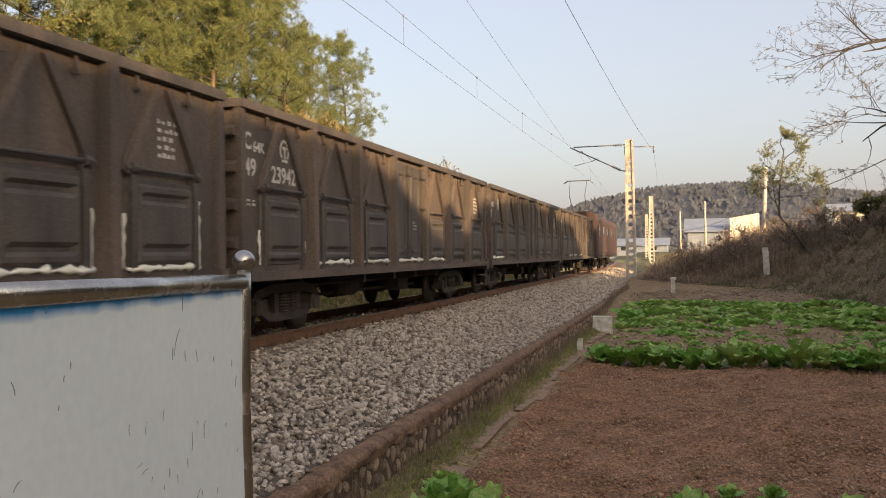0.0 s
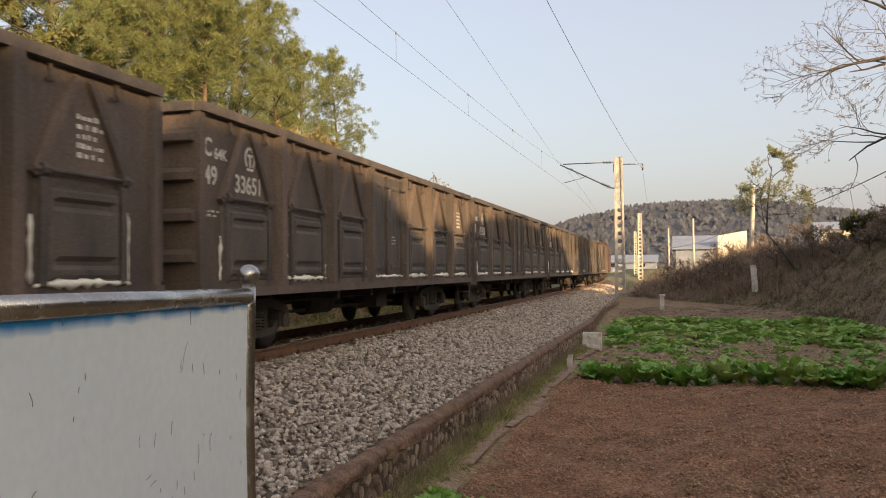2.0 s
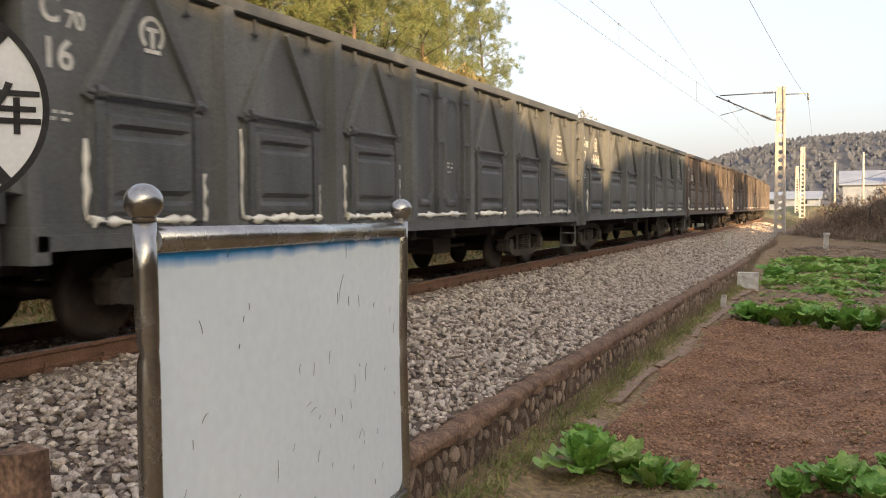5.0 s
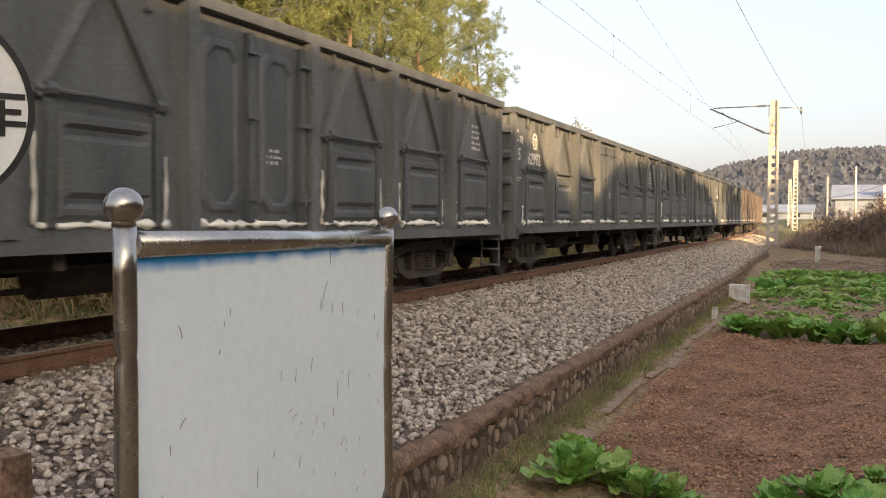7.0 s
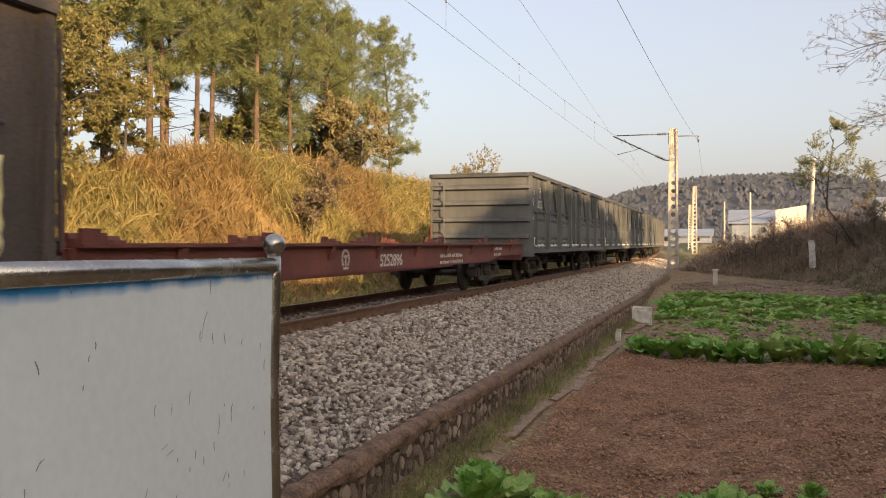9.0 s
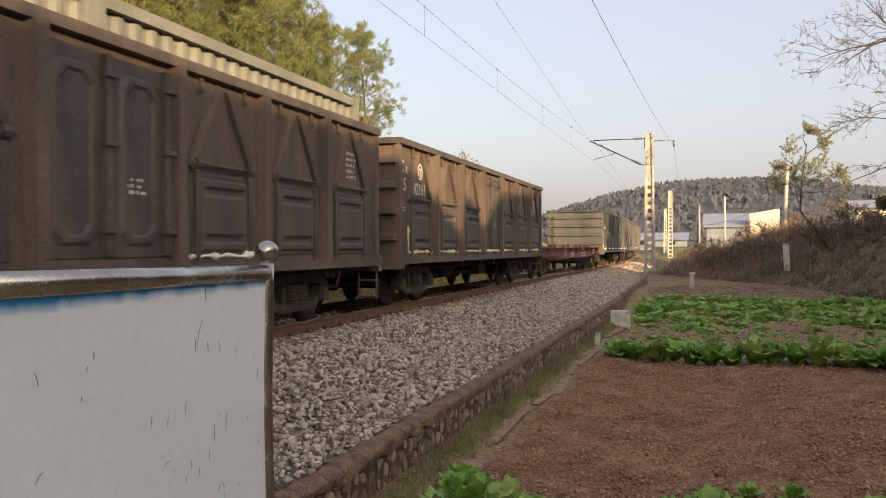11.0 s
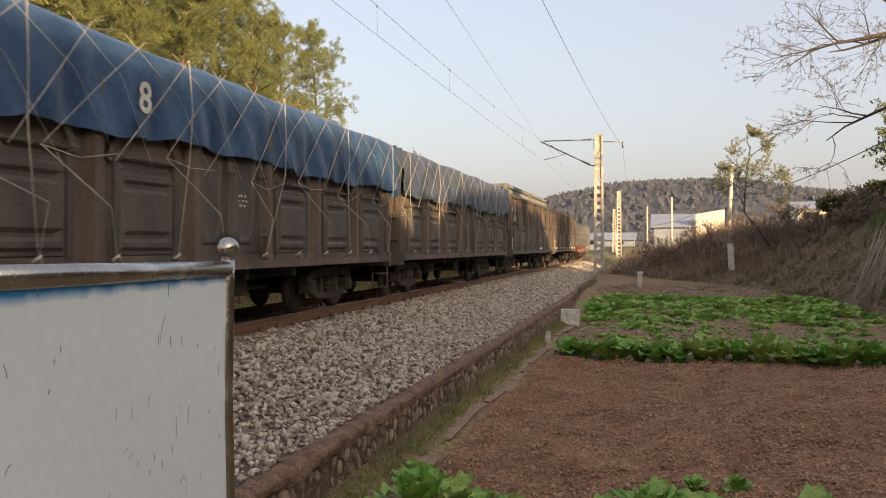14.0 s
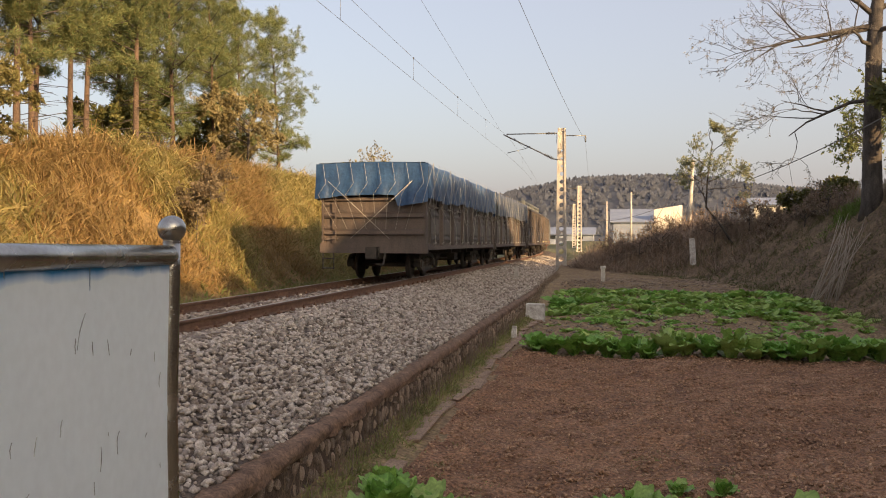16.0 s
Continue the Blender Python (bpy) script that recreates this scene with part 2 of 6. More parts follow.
# ---- mesh helpers ----
def box(bm, x0, x1, y0, y1, z0, z1):
    v = [bm.verts.new(c) for c in ((x0, y0, z0), (x1, y0, z0), (x1, y1, z0), (x0, y1, z0), (x0, y0, z1), (x1, y0, z1), (x1, y1, z1), (x0, y1, z1))]
    for f in ((3, 2, 1, 0), (4, 5, 6, 7), (0, 1, 5, 4), (1, 2, 6, 5), (2, 3, 7, 6), (3, 0, 4, 7)):
        bm.faces.new([v[i] for i in f])
    return v


def bar(bm, a, b, w, d, up=(1, 0, 0)):
    """A bar of section w by d from a to b."""
    a, b = Vector(a), Vector(b)
    ax = (b - a).normalized()
    s = ax.cross(Vector(up)).normalized()
    u = s.cross(ax).normalized()
    v = []
    for p in (a, b):
        for i, j in ((-1, -1), (1, -1), (1, 1), (-1, 1)):
            v.append(bm.verts.new(p + s * i * w / 2 + u * j * d / 2))
    for f in ((3, 2, 1, 0), (4, 5, 6, 7), (0, 1, 5, 4), (1, 2, 6, 5), (2, 3, 7, 6), (3, 0, 4, 7)):
        bm.faces.new([v[i] for i in f])


def tube(bm, pts, radii, n=8, caps=True):
    """A round tube through the points."""
    pts = [Vector(p) for p in pts]
    rings = []
    side = None
    for i, p in enumerate(pts):
        d = (pts[min(i + 1, len(pts) - 1)] - pts[max(i - 1, 0)]).normalized()
        if side is None:
            side = d.cross(Vector((0.31, 0.17, 0.93)))
            if side.length < 0.1:
                side = d.cross(Vector((1, 0, 0)))
        side = (side - d * side.dot(d)).normalized()
        up = d.cross(side)
        r = radii[i] if hasattr(radii, "__len__") else radii
        rings.append([bm.verts.new(p + (side * math.cos(k * math.tau / n) + up * math.sin(k * math.tau / n)) * r) for k in range(n)])
    for a, b in zip(rings, rings[1:]):
        for k in range(n):
            f = bm.faces.new((a[k], a[(k + 1) % n], b[(k + 1) % n], b[k]))
            f.smooth = True
    if caps:
        bm.faces.new(rings[0][::-1])
        bm.faces.new(rings[-1])


def disc(bm, c, axis, r, depth, n=24):
    c, axis = Vector(c), Vector(axis).normalized()
    tube(bm, [c - axis * depth / 2, c + axis * depth / 2], r, n)


def ball(bm, c, r, u=16, v=10, squash=1.0):
    m = Matrix.Translation(c) @ Matrix.Diagonal((1, 1, squash, 1))
    for f in {f for vert in bmesh.ops.create_uvsphere(bm, u_segments=u, v_segments=v, radius=r, matrix=m)["verts"] for f in vert.link_faces}:
        f.smooth = True


def bevelled(bm, w, seg=1):
    bmesh.ops.bevel(bm, geom=list(bm.edges), offset=w, segments=seg, affect="EDGES", clamp_overlap=True)
    return bm


def finish(bm, name, material):
    me = bpy.data.meshes.new(name)
    bm.normal_update()
    bm.to_mesh(me)
    bm.free()
    for m in material if isinstance(material, (list, tuple)) else [material]:
        me.materials.append(m)
    return me


def part(name, bm, material, parent=None, label="", m=None):
    """Links a bmesh, or a mesh that is already made, as one object under a thing."""
    me = bm if isinstance(bm, bpy.types.Mesh) else finish(bm, name, material)
    ob = new(name, me)
    if parent:
        ob.parent = parent
    if m is not None:
        ob.matrix_local = m
    if label:
        tagged(ob, label)
    return ob


def from_arrays(name, verts, faces, material, smooth=False):
    """A mesh from numpy arrays of corners and of faces with one number of corners."""
    me = bpy.data.meshes.new(name)
    verts, faces = np.asarray(verts, np.float32), np.asarray(faces, np.int32)
    k = faces.shape[1]
    me.vertices.add(len(verts))
    me.vertices.foreach_set("co", verts.ravel())
    me.loops.add(faces.size)
    me.loops.foreach_set("vertex_index", faces.ravel())
    me.polygons.add(len(faces))
    me.polygons.foreach_set("loop_start", np.arange(0, faces.size, k, dtype=np.int32))
    if smooth:
        me.polygons.foreach_set("use_smooth", np.ones(len(faces), bool))
    me.update(calc_edges=True)
    me.validate()
    for m in material if isinstance(material, (list, tuple)) else [material]:
        me.materials.append(m)
    return me


def empty(name, m, label, category, group=""):
    e = new(name)
    e.empty_display_size = 0.2
    e.matrix_world = m
    return tagged(e, label, category, group)


def blades(rng, base, lean, length, width, droop, name, material):
    """Arching blades, one for each row of base: three stretches that narrow to a tip."""
    n = len(base)
    base, lean = np.asarray(base, float), np.asarray(lean, float)
    lean = lean / np.linalg.norm(lean, axis=1, keepdims=True)
    side = np.cross(lean, np.array([0, 0, 1.0]) + rng.normal(0, 0.4, (n, 3)))
    side /= np.linalg.norm(side, axis=1, keepdims=True) + 1e-9
    out = []
    for s, w in ((0.0, 1.0), (0.4, 0.9), (0.75, 0.6)):
        p = base + lean * (length * s)[:, None]
        p[:, 2] -= droop * s * s
        out += [p - side * (width * w / 2)[:, None], p + side * (width * w / 2)[:, None]]
    p = base + lean * length[:, None]
    p[:, 2] -= droop
    out.append(p)
    verts = np.stack(out, 1).reshape(-1, 3)
    i = np.arange(n)[:, None] * 7
    tri = np.concatenate([i + np.array(t) for t in ((0, 1, 3), (0, 3, 2), (2, 3, 5), (2, 5, 4), (4, 5, 6))])
    return from_arrays(name, verts, tri, material)


def lettering(text, size, name="lettering"):
    """Letters as a flat mesh, standing in the y-z plane and facing +x; reading runs along +y."""
    cu = bpy.data.curves.new(name, "FONT")
    cu.body, cu.size, cu.extrude, cu.offset = text, size, 0.0015, size * 0.018
    ob = bpy.data.objects.new(name, cu)
    scene.collection.objects.link(ob)
    dg = bpy.context.evaluated_depsgraph_get()
    me = bpy.data.meshes.new_from_object(ob.evaluated_get(dg))
    bpy.data.objects.remove(ob)
    me.transform(Matrix(((0, 0, 1, 0), (1, 0, 0, 0), (0, 1, 0, 0), (0, 0, 0, 1))))
    me.name = name
    me.materials.clear()
    me.materials.append(LETTER)
    return me


# ---- the line of the track ----
TRACK_X, BEND_Y, BEND_R = -6.63, 50.0, 620.0
RAIL_Z = 0.087  # level of the rail heads


def on_track(s):
    """The point and the heading in degrees at s metres along the line."""
    if s <= BEND_Y:
        return TRACK_X, s, 0.0
    a = (s - BEND_Y) / BEND_R
    return TRACK_X - BEND_R * (1 - math.cos(a)), BEND_Y + BEND_R * math.sin(a), math.degrees(a)


def beside(s, off, z=0.0):
    x, y, a = on_track(s)
    return Vector((x + off * math.cos(radians(a)), y + off * math.sin(radians(a)), z + RAIL_Z))


def ease(a, b, v):
    t = np.clip((v - a) / (b - a), 0, 1)
    return t * t * (3 - 2 * t)


def bank_toe(y):
    """Where the bank on the field side begins."""
    return np.interp(y, [0, 15, 27, 33, 40, 45, 50, 70, 200], [10, 9.5, 8.5, 7.4, 5.5, 3.0, -2.3, -2.0, 4.0])


LUMPS = [(f, a, np.random.default_rng(3 + k).uniform(0, 6.28, 8)) for k, (f, a) in enumerate(((0.9, 0.045), (2.6, 0.030), (6.0, 0.024)))]


def field_lumps(x, y):
    """The uneven tilth of the field."""
    z = np.zeros(np.broadcast(x, y).shape)
    for f, a, ph in LUMPS:
        for k in range(4):
            z = z + a / 2 * np.sin((x * math.cos(ph[k] * 1.7) + y * math.sin(ph[k] * 1.7)) * f * 2 + ph[k + 4])
    return z * ease(-2.3, -2.0, x) * ease(7.6, 7.2, x) * ease(5.0, 6.0, y) * ease(42, 40, y)


def ground(x, y):
    """The height of the ground."""
    x, y = np.asarray(x, float), np.asarray(y, float)
    bend = np.where(y > BEND_Y, (y - BEND_Y) ** 2 / (2 * BEND_R), 0) * (y < 250) + np.where(y >= 250, 200 ** 2 / (2 * BEND_R), 0)
    xr = x + bend
    field = -1.35 + 0.65 * ease(26, 41, y) + 0.5 * ease(41, 56, y) + 0.95 * (1 - ease(2.2, 5.2, y)) * ease(-2.9, -2.5, x) + 0.13 * (1 - ease(-2.75, -2.1, x)) * ease(4, 6, y) * (1 - ease(36, 44, y))
    wide = np.interp(y, [30, 40, 50], [6.0, 6.5, 8.0])
    rise = np.interp(y, [0, 38, 43, 48, 56, 120], [4.2, 4.5, 3.8, 2.5, 2.1, 0.6])
    bank = rise * ease(0, 1, (x - bank_toe(y)) / wide)
    # unseen ridge added to cast shade on the train; its dips let sun through
    crest = np.interp(y, [-60, -20, -6, -3, -0.5, 1.5, 8, 20, 23, 30, 33, 45, 60], [7.0, 11.2, 11.0, 9.4, 9.2, 10.6, 11.0, 10.6, 7.4, 7.0, 7.2, 6.0, 2.0])
    hill = np.maximum(0, crest - field - bank) * ease(12.5, 18.5, x) * (1 - 0.6 * ease(40, 90, x)) * (y < 60)
    right = field + bank + hill
    left = -0.5 + 4.5 * ease(-11.0, -15.2, xr) * (1 - 0.75 * ease(62, 95, y)) * (0.58 + 0.42 * ease(13, 25, y)) * ease(-60, -15, y)
    bed = -1.0
    z = np.where(xr > -3.1, right, np.where(xr < -9.5, left, bed))
    far = 1.5 * ease(60, 200, y)
    return z + far * ((xr > 4) | (xr < -12)) + field_lumps(x, y)


# ---- setting: ground ----
def axis_steps(*runs):
    out = [np.arange(a, b, d) for a, b, d in runs]
    return np.concatenate(out)


def build_ground():
    xs = axis_steps((-1500, -200, 130), (-200, -40, 16), (-40, -16, 1.5), (-16, -10.5, 0.5), (-10.5, -3.1, 0.9), (-3.1, 7, 0.16), (7, 20, 0.35), (20, 60, 3), (60, 200, 20), (200, 1600, 140))
    xs = np.sort(np.concatenate([xs, [-3.12, -3.08]]))
    ys = axis_steps((-400, -40, 30), (-40, 2, 1.5), (2, 36, 0.16), (36, 60, 0.5), (60, 120, 3), (120, 300, 20), (300, 2400, 150))
    X, Y = np.meshgrid(xs, ys)
    Z = ground(X, Y)
    rng = np.random.default_rng(3)
    inside = (X > -2.2) & (X < 7.5) & (Y > 5) & (Y < 42)
    Z = Z + np.where(inside, rng.normal(0, 0.014, Z.shape), 0)
    Z = Z + np.where((X > 3) & (Y > 2) & (Y < 60) & ~inside, rng.normal(0, 0.075, Z.shape), 0)
    verts = np.stack([X, Y, Z], -1).reshape(-1, 3)
    ny, nx = X.shape
    i = (np.arange(ny - 1)[:, None] * nx + np.arange(nx - 1)[None]).ravel()
    faces = np.stack([i, i + 1, i + nx + 1, i + nx], 1)
    me = from_arrays("ground", verts, faces, [SOIL, SOIL_DRY, BANK, STRAW_GROUND, VERGE], smooth=True)
    c = verts[faces].mean(1)
    toe = bank_toe(c[:, 1])
    kind = np.full(len(faces), 4)
    right = c[:, 0] > -3.1
    kind[right] = 1
    edge = 0.25 * np.sin(c[:, 1] * 1.3) + 0.15 * np.sin(c[:, 1] * 4.1)
    kind[right & (c[:, 0] > -2.32 + 0.35 * edge) & (c[:, 1] > 8.4 + 0.3 * np.sin(c[:, 0] * 3)) & (c[:, 1] < 19.6)] = 0
    kind[right & (c[:, 1] >= 19.6) & (c[:, 1] < 36)] = 1
    kind[right & (c[:, 0] > toe - 0.3 + edge)] = 2
    kind[(c[:, 0] < -10.9) & (c[:, 1] < 110)] = 3
    kind[c[:, 1] > 75] = 4
    me.polygons.foreach_set("material_index", kind.astype(np.int32))
    return tagged(part("ground", me, None), "brown field soil, earth banks and grassy verge", "ground", kind="structure")


build_ground()


# ---- setting: railway track ----
def sweep(name, profile, s0, s1, step, material, off=0.0):
    """A section of (across, up) corners, closed, swept along the track."""
    ss = list(np.arange(s0, min(s1, BEND_Y), 25.0)) + list(np.arange(BEND_Y, s1, step)) + [s1]
    verts, faces = [], []
    k = len(profile)
    for s in ss:
        for px, pz in profile:
            verts.append(beside(s, off + px, pz)[:])
    for a in range(len(ss) - 1):
        for j in range(k):
            faces.append((a * k + j, a * k + (j + 1) % k, (a + 1) * k + (j + 1) % k, (a + 1) * k + j))
    me = bpy.data.meshes.new(name)
    me.from_pydata(verts, [], faces)
    bm = bmesh.new()
    bm.from_mesh(me)
    bm.faces.new([v for v in bm.verts][:k])
    bm.faces.new([v for v in bm.verts][-k:][::-1])
    bmesh.ops.recalc_face_normals(bm, faces=bm.faces)
    bpy.data.meshes.remove(me)
    return finish(bm, name, material)


def build_track():
    bed = [(-3.0, -1.05), (-2.8, -0.52), (-1.65, -0.24), (-1.3, -0.215), (1.3, -0.215), (1.65, -0.24), (3.5, -0.80), (3.5, -1.05)]
    tagged(part("ballast_bed", sweep("ballast_bed", bed, -200, 330, 4, BALLAST_BED), None), "bed of crushed stone under the railway track", "ballast", kind="structure")
    foot = [(-0.075, -0.176), (0.075, -0.176), (0.075, -0.166), (0.012, -0.150), (0.009, -0.052), (0.035, -0.040), (0.0365, -0.012), (0.0335, -0.006), (-0.0335, -0.006), (-0.0365, -0.012), (-0.035, -0.040), (-0.009, -0.052), (-0.012, -0.150), (-0.075, -0.166)]
    head = [(-0.030, -0.0058), (0.030, -0.0058), (0.026, 0.0), (-0.026, 0.0)]
    for off in (0.754, -0.754):
        rail = part("rail", sweep("rail", foot, -200, 330, 4, RAIL, off), None)
        tagged(rail, "rusty steel rail with a polished running surface", "rail", kind="structure")
        part("running_surface", sweep("running_surface", head, -200, 330, 4, RAIL_TOP, off), None, rail)
    bm = bmesh.new()
    for y0, y1, w, z in ((-1.25, -0.42, 0.14, -0.178), (-0.42, 0.42, 0.12, -0.20), (0.42, 1.25, 0.14, -0.178)):
        box(bm, y0, y1, -w, w, -0.36, z)
    sleeper = finish(bm, "sleeper", SLEEPER)
    bm = bmesh.new()
    for s in (-0.754, 0.754):
        for k in (-0.10, 0.10):
            box(bm, s + k - 0.03, s + k + 0.03, -0.045, 0.045, -0.18, -0.14)
            disc(bm, (s + k, 0, -0.125), (0, 0, 1), 0.018, 0.05, 6)
    clip = finish(bm, "rail_clip", RAIL)
    track_ties = empty("sleeper_row", pose(0, 0, 0), "grimy concrete sleepers under the rails", "sleepers")
    tagged(track_ties, kind="structure")
    for i in range(150):
        x, y, a = on_track(-12 + i * 0.6)
        part("sleeper", sleeper, None, track_ties, m=pose(x, y, RAIL_Z, 0, 0, a))
        if i < 70:
            part("rail_clip", clip, None, track_ties, m=pose(x, y, RAIL_Z, 0, 0, a))


def stones(rng, pts, size, name, material):
    """Loose angular stones, each a crooked octahedron-like block of its own."""
    n = len(pts)
    unit = np.array([(1, 0.2, 0.1), (-0.2, 1, 0), (-1, -0.1, -0.1), (0.1, -1, 0.1), (0.45, 0.5, 0.72), (-0.5, -0.4, 0.78), (0.3, -0.5, 0.6), (0, 0, -0.8)], float)
    tri = np.array([(0, 1, 4), (1, 2, 5), (1, 5, 4), (2, 3, 5), (3, 6, 5), (3, 0, 6), (0, 4, 6), (4, 5, 6), (1, 0, 7), (2, 1, 7), (3, 2, 7), (0, 3, 7)])
    v = unit[None] * (1 + rng.normal(0, 0.16, (n, 8, 3)))
    v = v * (size[:, None] * rng.uniform(0.6, 1.25, (n, 3)))[:, None, :] * np.array([1, 1, 0.78])
    a, b = rng.uniform(0, math.tau, n), rng.normal(0, 0.55, n)
    ca, sa, cb, sb = np.cos(a), np.sin(a), np.cos(b), np.sin(b)
    x, y, z = v[..., 0], v[..., 1], v[..., 2]
    y, z = y * cb[:, None] - z * sb[:, None], y * sb[:, None] + z * cb[:, None]
    x, y = x * ca[:, None] - y * sa[:, None], x * sa[:, None] + y * ca[:, None]
    v = np.stack([x, y, z], -1) + pts[:, None]
    f = tri[None] + (np.arange(n) * 8)[:, None, None]
    return from_arrays(name, v.reshape(-1, 3), f.reshape(-1, 3), material)


def build_ballast():
    rng = np.random.default_rng(11)
    bands = ((-1, 14, 400, 0.040), (14, 26, 330, 0.043), (26, 55, 150, 0.054), (55, 75, 60, 0.075))
    pts, size = [], []
    for y0, y1, dens, r in bands:
        for x0, x1, use in ((0.80, 3.50, 1.0), (-0.70, 0.70, 0.45), (-2.7, -0.80, 0.4)):
            n = int((y1 - y0) * (x1 - x0) * dens * use)
            s, o = rng.uniform(y0, y1, n), rng.uniform(x0, x1, n)
            z = np.interp(o, [-3.0, -2.8, -1.65, -1.3, 1.3, 1.65, 3.5], [-0.6, -0.52, -0.24, -0.215, -0.215, -0.24, -0.80]) + RAIL_Z
            z = z + rng.uniform(-0.015, 0.03, n)
            bend = np.where(s > BEND_Y, (s - BEND_Y) ** 2 / (2 * BEND_R), 0)
            pts.append(np.stack([TRACK_X + o - bend, s, z], 1))
            size.append(r * rng.uniform(0.65, 1.35, n))
    me = stones(rng, np.concatenate(pts), np.concatenate(size), "ballast", BALLAST)
    tagged(part("ballast", me, None), "grey and reddish crushed ballast stones", "ballast", kind="stuff")


def build_wall():
    """The low rubble retaining wall with its cement cap, on the field side of the ballast."""
    rng = random.Random(5)
    wall = tagged(new("wall_retaining"), "low rubble stone retaining wall with a cement cap", "retaining wall", kind="structure")
    bm = bmesh.new()
    prof = [(-3.30, -1.6), (-2.98, -1.6), (-3.02, -0.84), (-3.30, -0.84)]
    ys = np.arange(0.5, 56, 1.5)
    rings = []
    for y in ys:
        b = (y - BEND_Y) ** 2 / (2 * BEND_R) if y > BEND_Y else 0
        rings.append([bm.verts.new((x - b, y, z)) for x, z in prof])
    for a, b in zip(rings, rings[1:]):
        for k in range(4):
            bm.faces.new((a[k], a[(k + 1) % 4], b[(k + 1) % 4], b[k]))
    part("wall_core", bm, MORTAR, wall)
    bm = bmesh.new()
    rings = []
    for y in np.arange(0.5, 56, 0.22):
        j = lambda s: rng.gauss(0, s)  # noqa: E731
        ring = [(-3.30, -0.88), (-2.965 + j(.012), -0.872 + j(.018)), (-2.950 + j(.014), -0.785 + j(.016)), (-2.985 + j(.012), -0.728 + j(.010)), (-3.1, -0.712 + j(.010)), (-3.28, -0.73 + j(.012))]
        rings.append([bm.verts.new((x, y, z)) for x, z in ring])
    for a, b in zip(rings, rings[1:]):
        for k in range(6):
            f = bm.faces.new((a[k], a[(k + 1) % 6], b[(k + 1) % 6], b[k]))
            f.smooth = k in (2, 3)
    bmesh.ops.recalc_face_normals(bm, faces=bm.faces)
    part("cap", bm, CAP, wall, "weathered cement cap, worn and stained")
    kinds = []
    for k in range(10):
        bm = bmesh.new()
        n = 7
        r0 = [rng.uniform(0.6, 1.2) for _ in range(n)]
        for depth, sc in ((-0.5, 1.0), (0.35, 0.95), (0.62, 0.6)):
            for i in range(n):
                a = i * math.tau / n
                bm.verts.new((depth + rng.uniform(-.08, .08), math.cos(a) * r0[i] * sc * 0.5, math.sin(a) * r0[i] * sc * 0.5))
        bm.verts.ensure_lookup_table()
        v = bm.verts
        for lvl in range(2):
            for i in range(n):
                bm.faces.new((v[lvl * n + i], v[lvl * n + (i + 1) % n], v[lvl * n + n + (i + 1) % n], v[lvl * n + n + i]))
        bm.faces.new([v[2 * n + i] for i in range(n)])
        bmesh.ops.recalc_face_normals(bm, faces=bm.faces)
        kinds.append(finish(bm, "stone", STONE))
    rest_v, rest_f, count = [], [], 0
    y = 3.2
    while y < 52:
        step = rng.uniform(0.13, 0.24)
        z = -1.42
        while z < -0.90:
            h = rng.uniform(0.13, 0.27)
            if z + h > -0.84:
                h = max(0.08, -0.87 - z)
            me = rng.choice(kinds)
            m = pose(-3.005 + rng.uniform(-.015, .012), y + step / 2 + rng.uniform(-.03, .03), z + h / 2, rng.uniform(-25, 25), 0, 0) @ Matrix.Diagonal((0.038, step * rng.uniform(0.35, 1.0), h * rng.uniform(0.6, 1.25), 1))
            if count < 300 and y > 4.5:
                part("stone", me, None, wall, m=m)
                count += 1
            else:
                base = len(rest_v)
                rest_v += [(m @ v.co)[:] for v in me.vertices]
                for p in me.polygons:
                    idx = [base + i for i in p.vertices]
                    rest_f += [(idx[0], idx[i], idx[i + 1]) for i in range(1, len(idx) - 1)]
            z += h
        y += step
    tagged(part("far_stone", from_arrays("far_stone", rest_v, rest_f, STONE_REST), None, wall), "rubble stones of the far wall", kind="stuff")


build_track()
build_ballast()
build_wall()


# ---- the train ----
def wheel_mesh():
    """Two flanged wheels on their axle, with a chalked balance hole in each web."""
    bm = bmesh.new()
    for k in (1, -1):
        tube(bm, [(k * 0.685, 0, 0), (k * 0.70, 0, 0), (k * 0.72, 0, 0), (k * 0.79, 0, 0), (k * 0.82, 0, 0)], [0.20, 0.34, 0.45, 0.42, 0.36], 24)
        tube(bm, [(k * 0.82, 0, 0), (k * 0.88, 0, 0), (k * 0.98, 0, 0)], [0.12, 0.11, 0.08], 12)
        disc(bm, (k * 0.821, 0.25, 0), (1, 0, 0), 0.03, 0.012, 8)
    tube(bm, [(-0.69, 0, 0), (0.69, 0, 0)], 0.08, 10)
    return finish(bm, "wheelset", WHEEL)


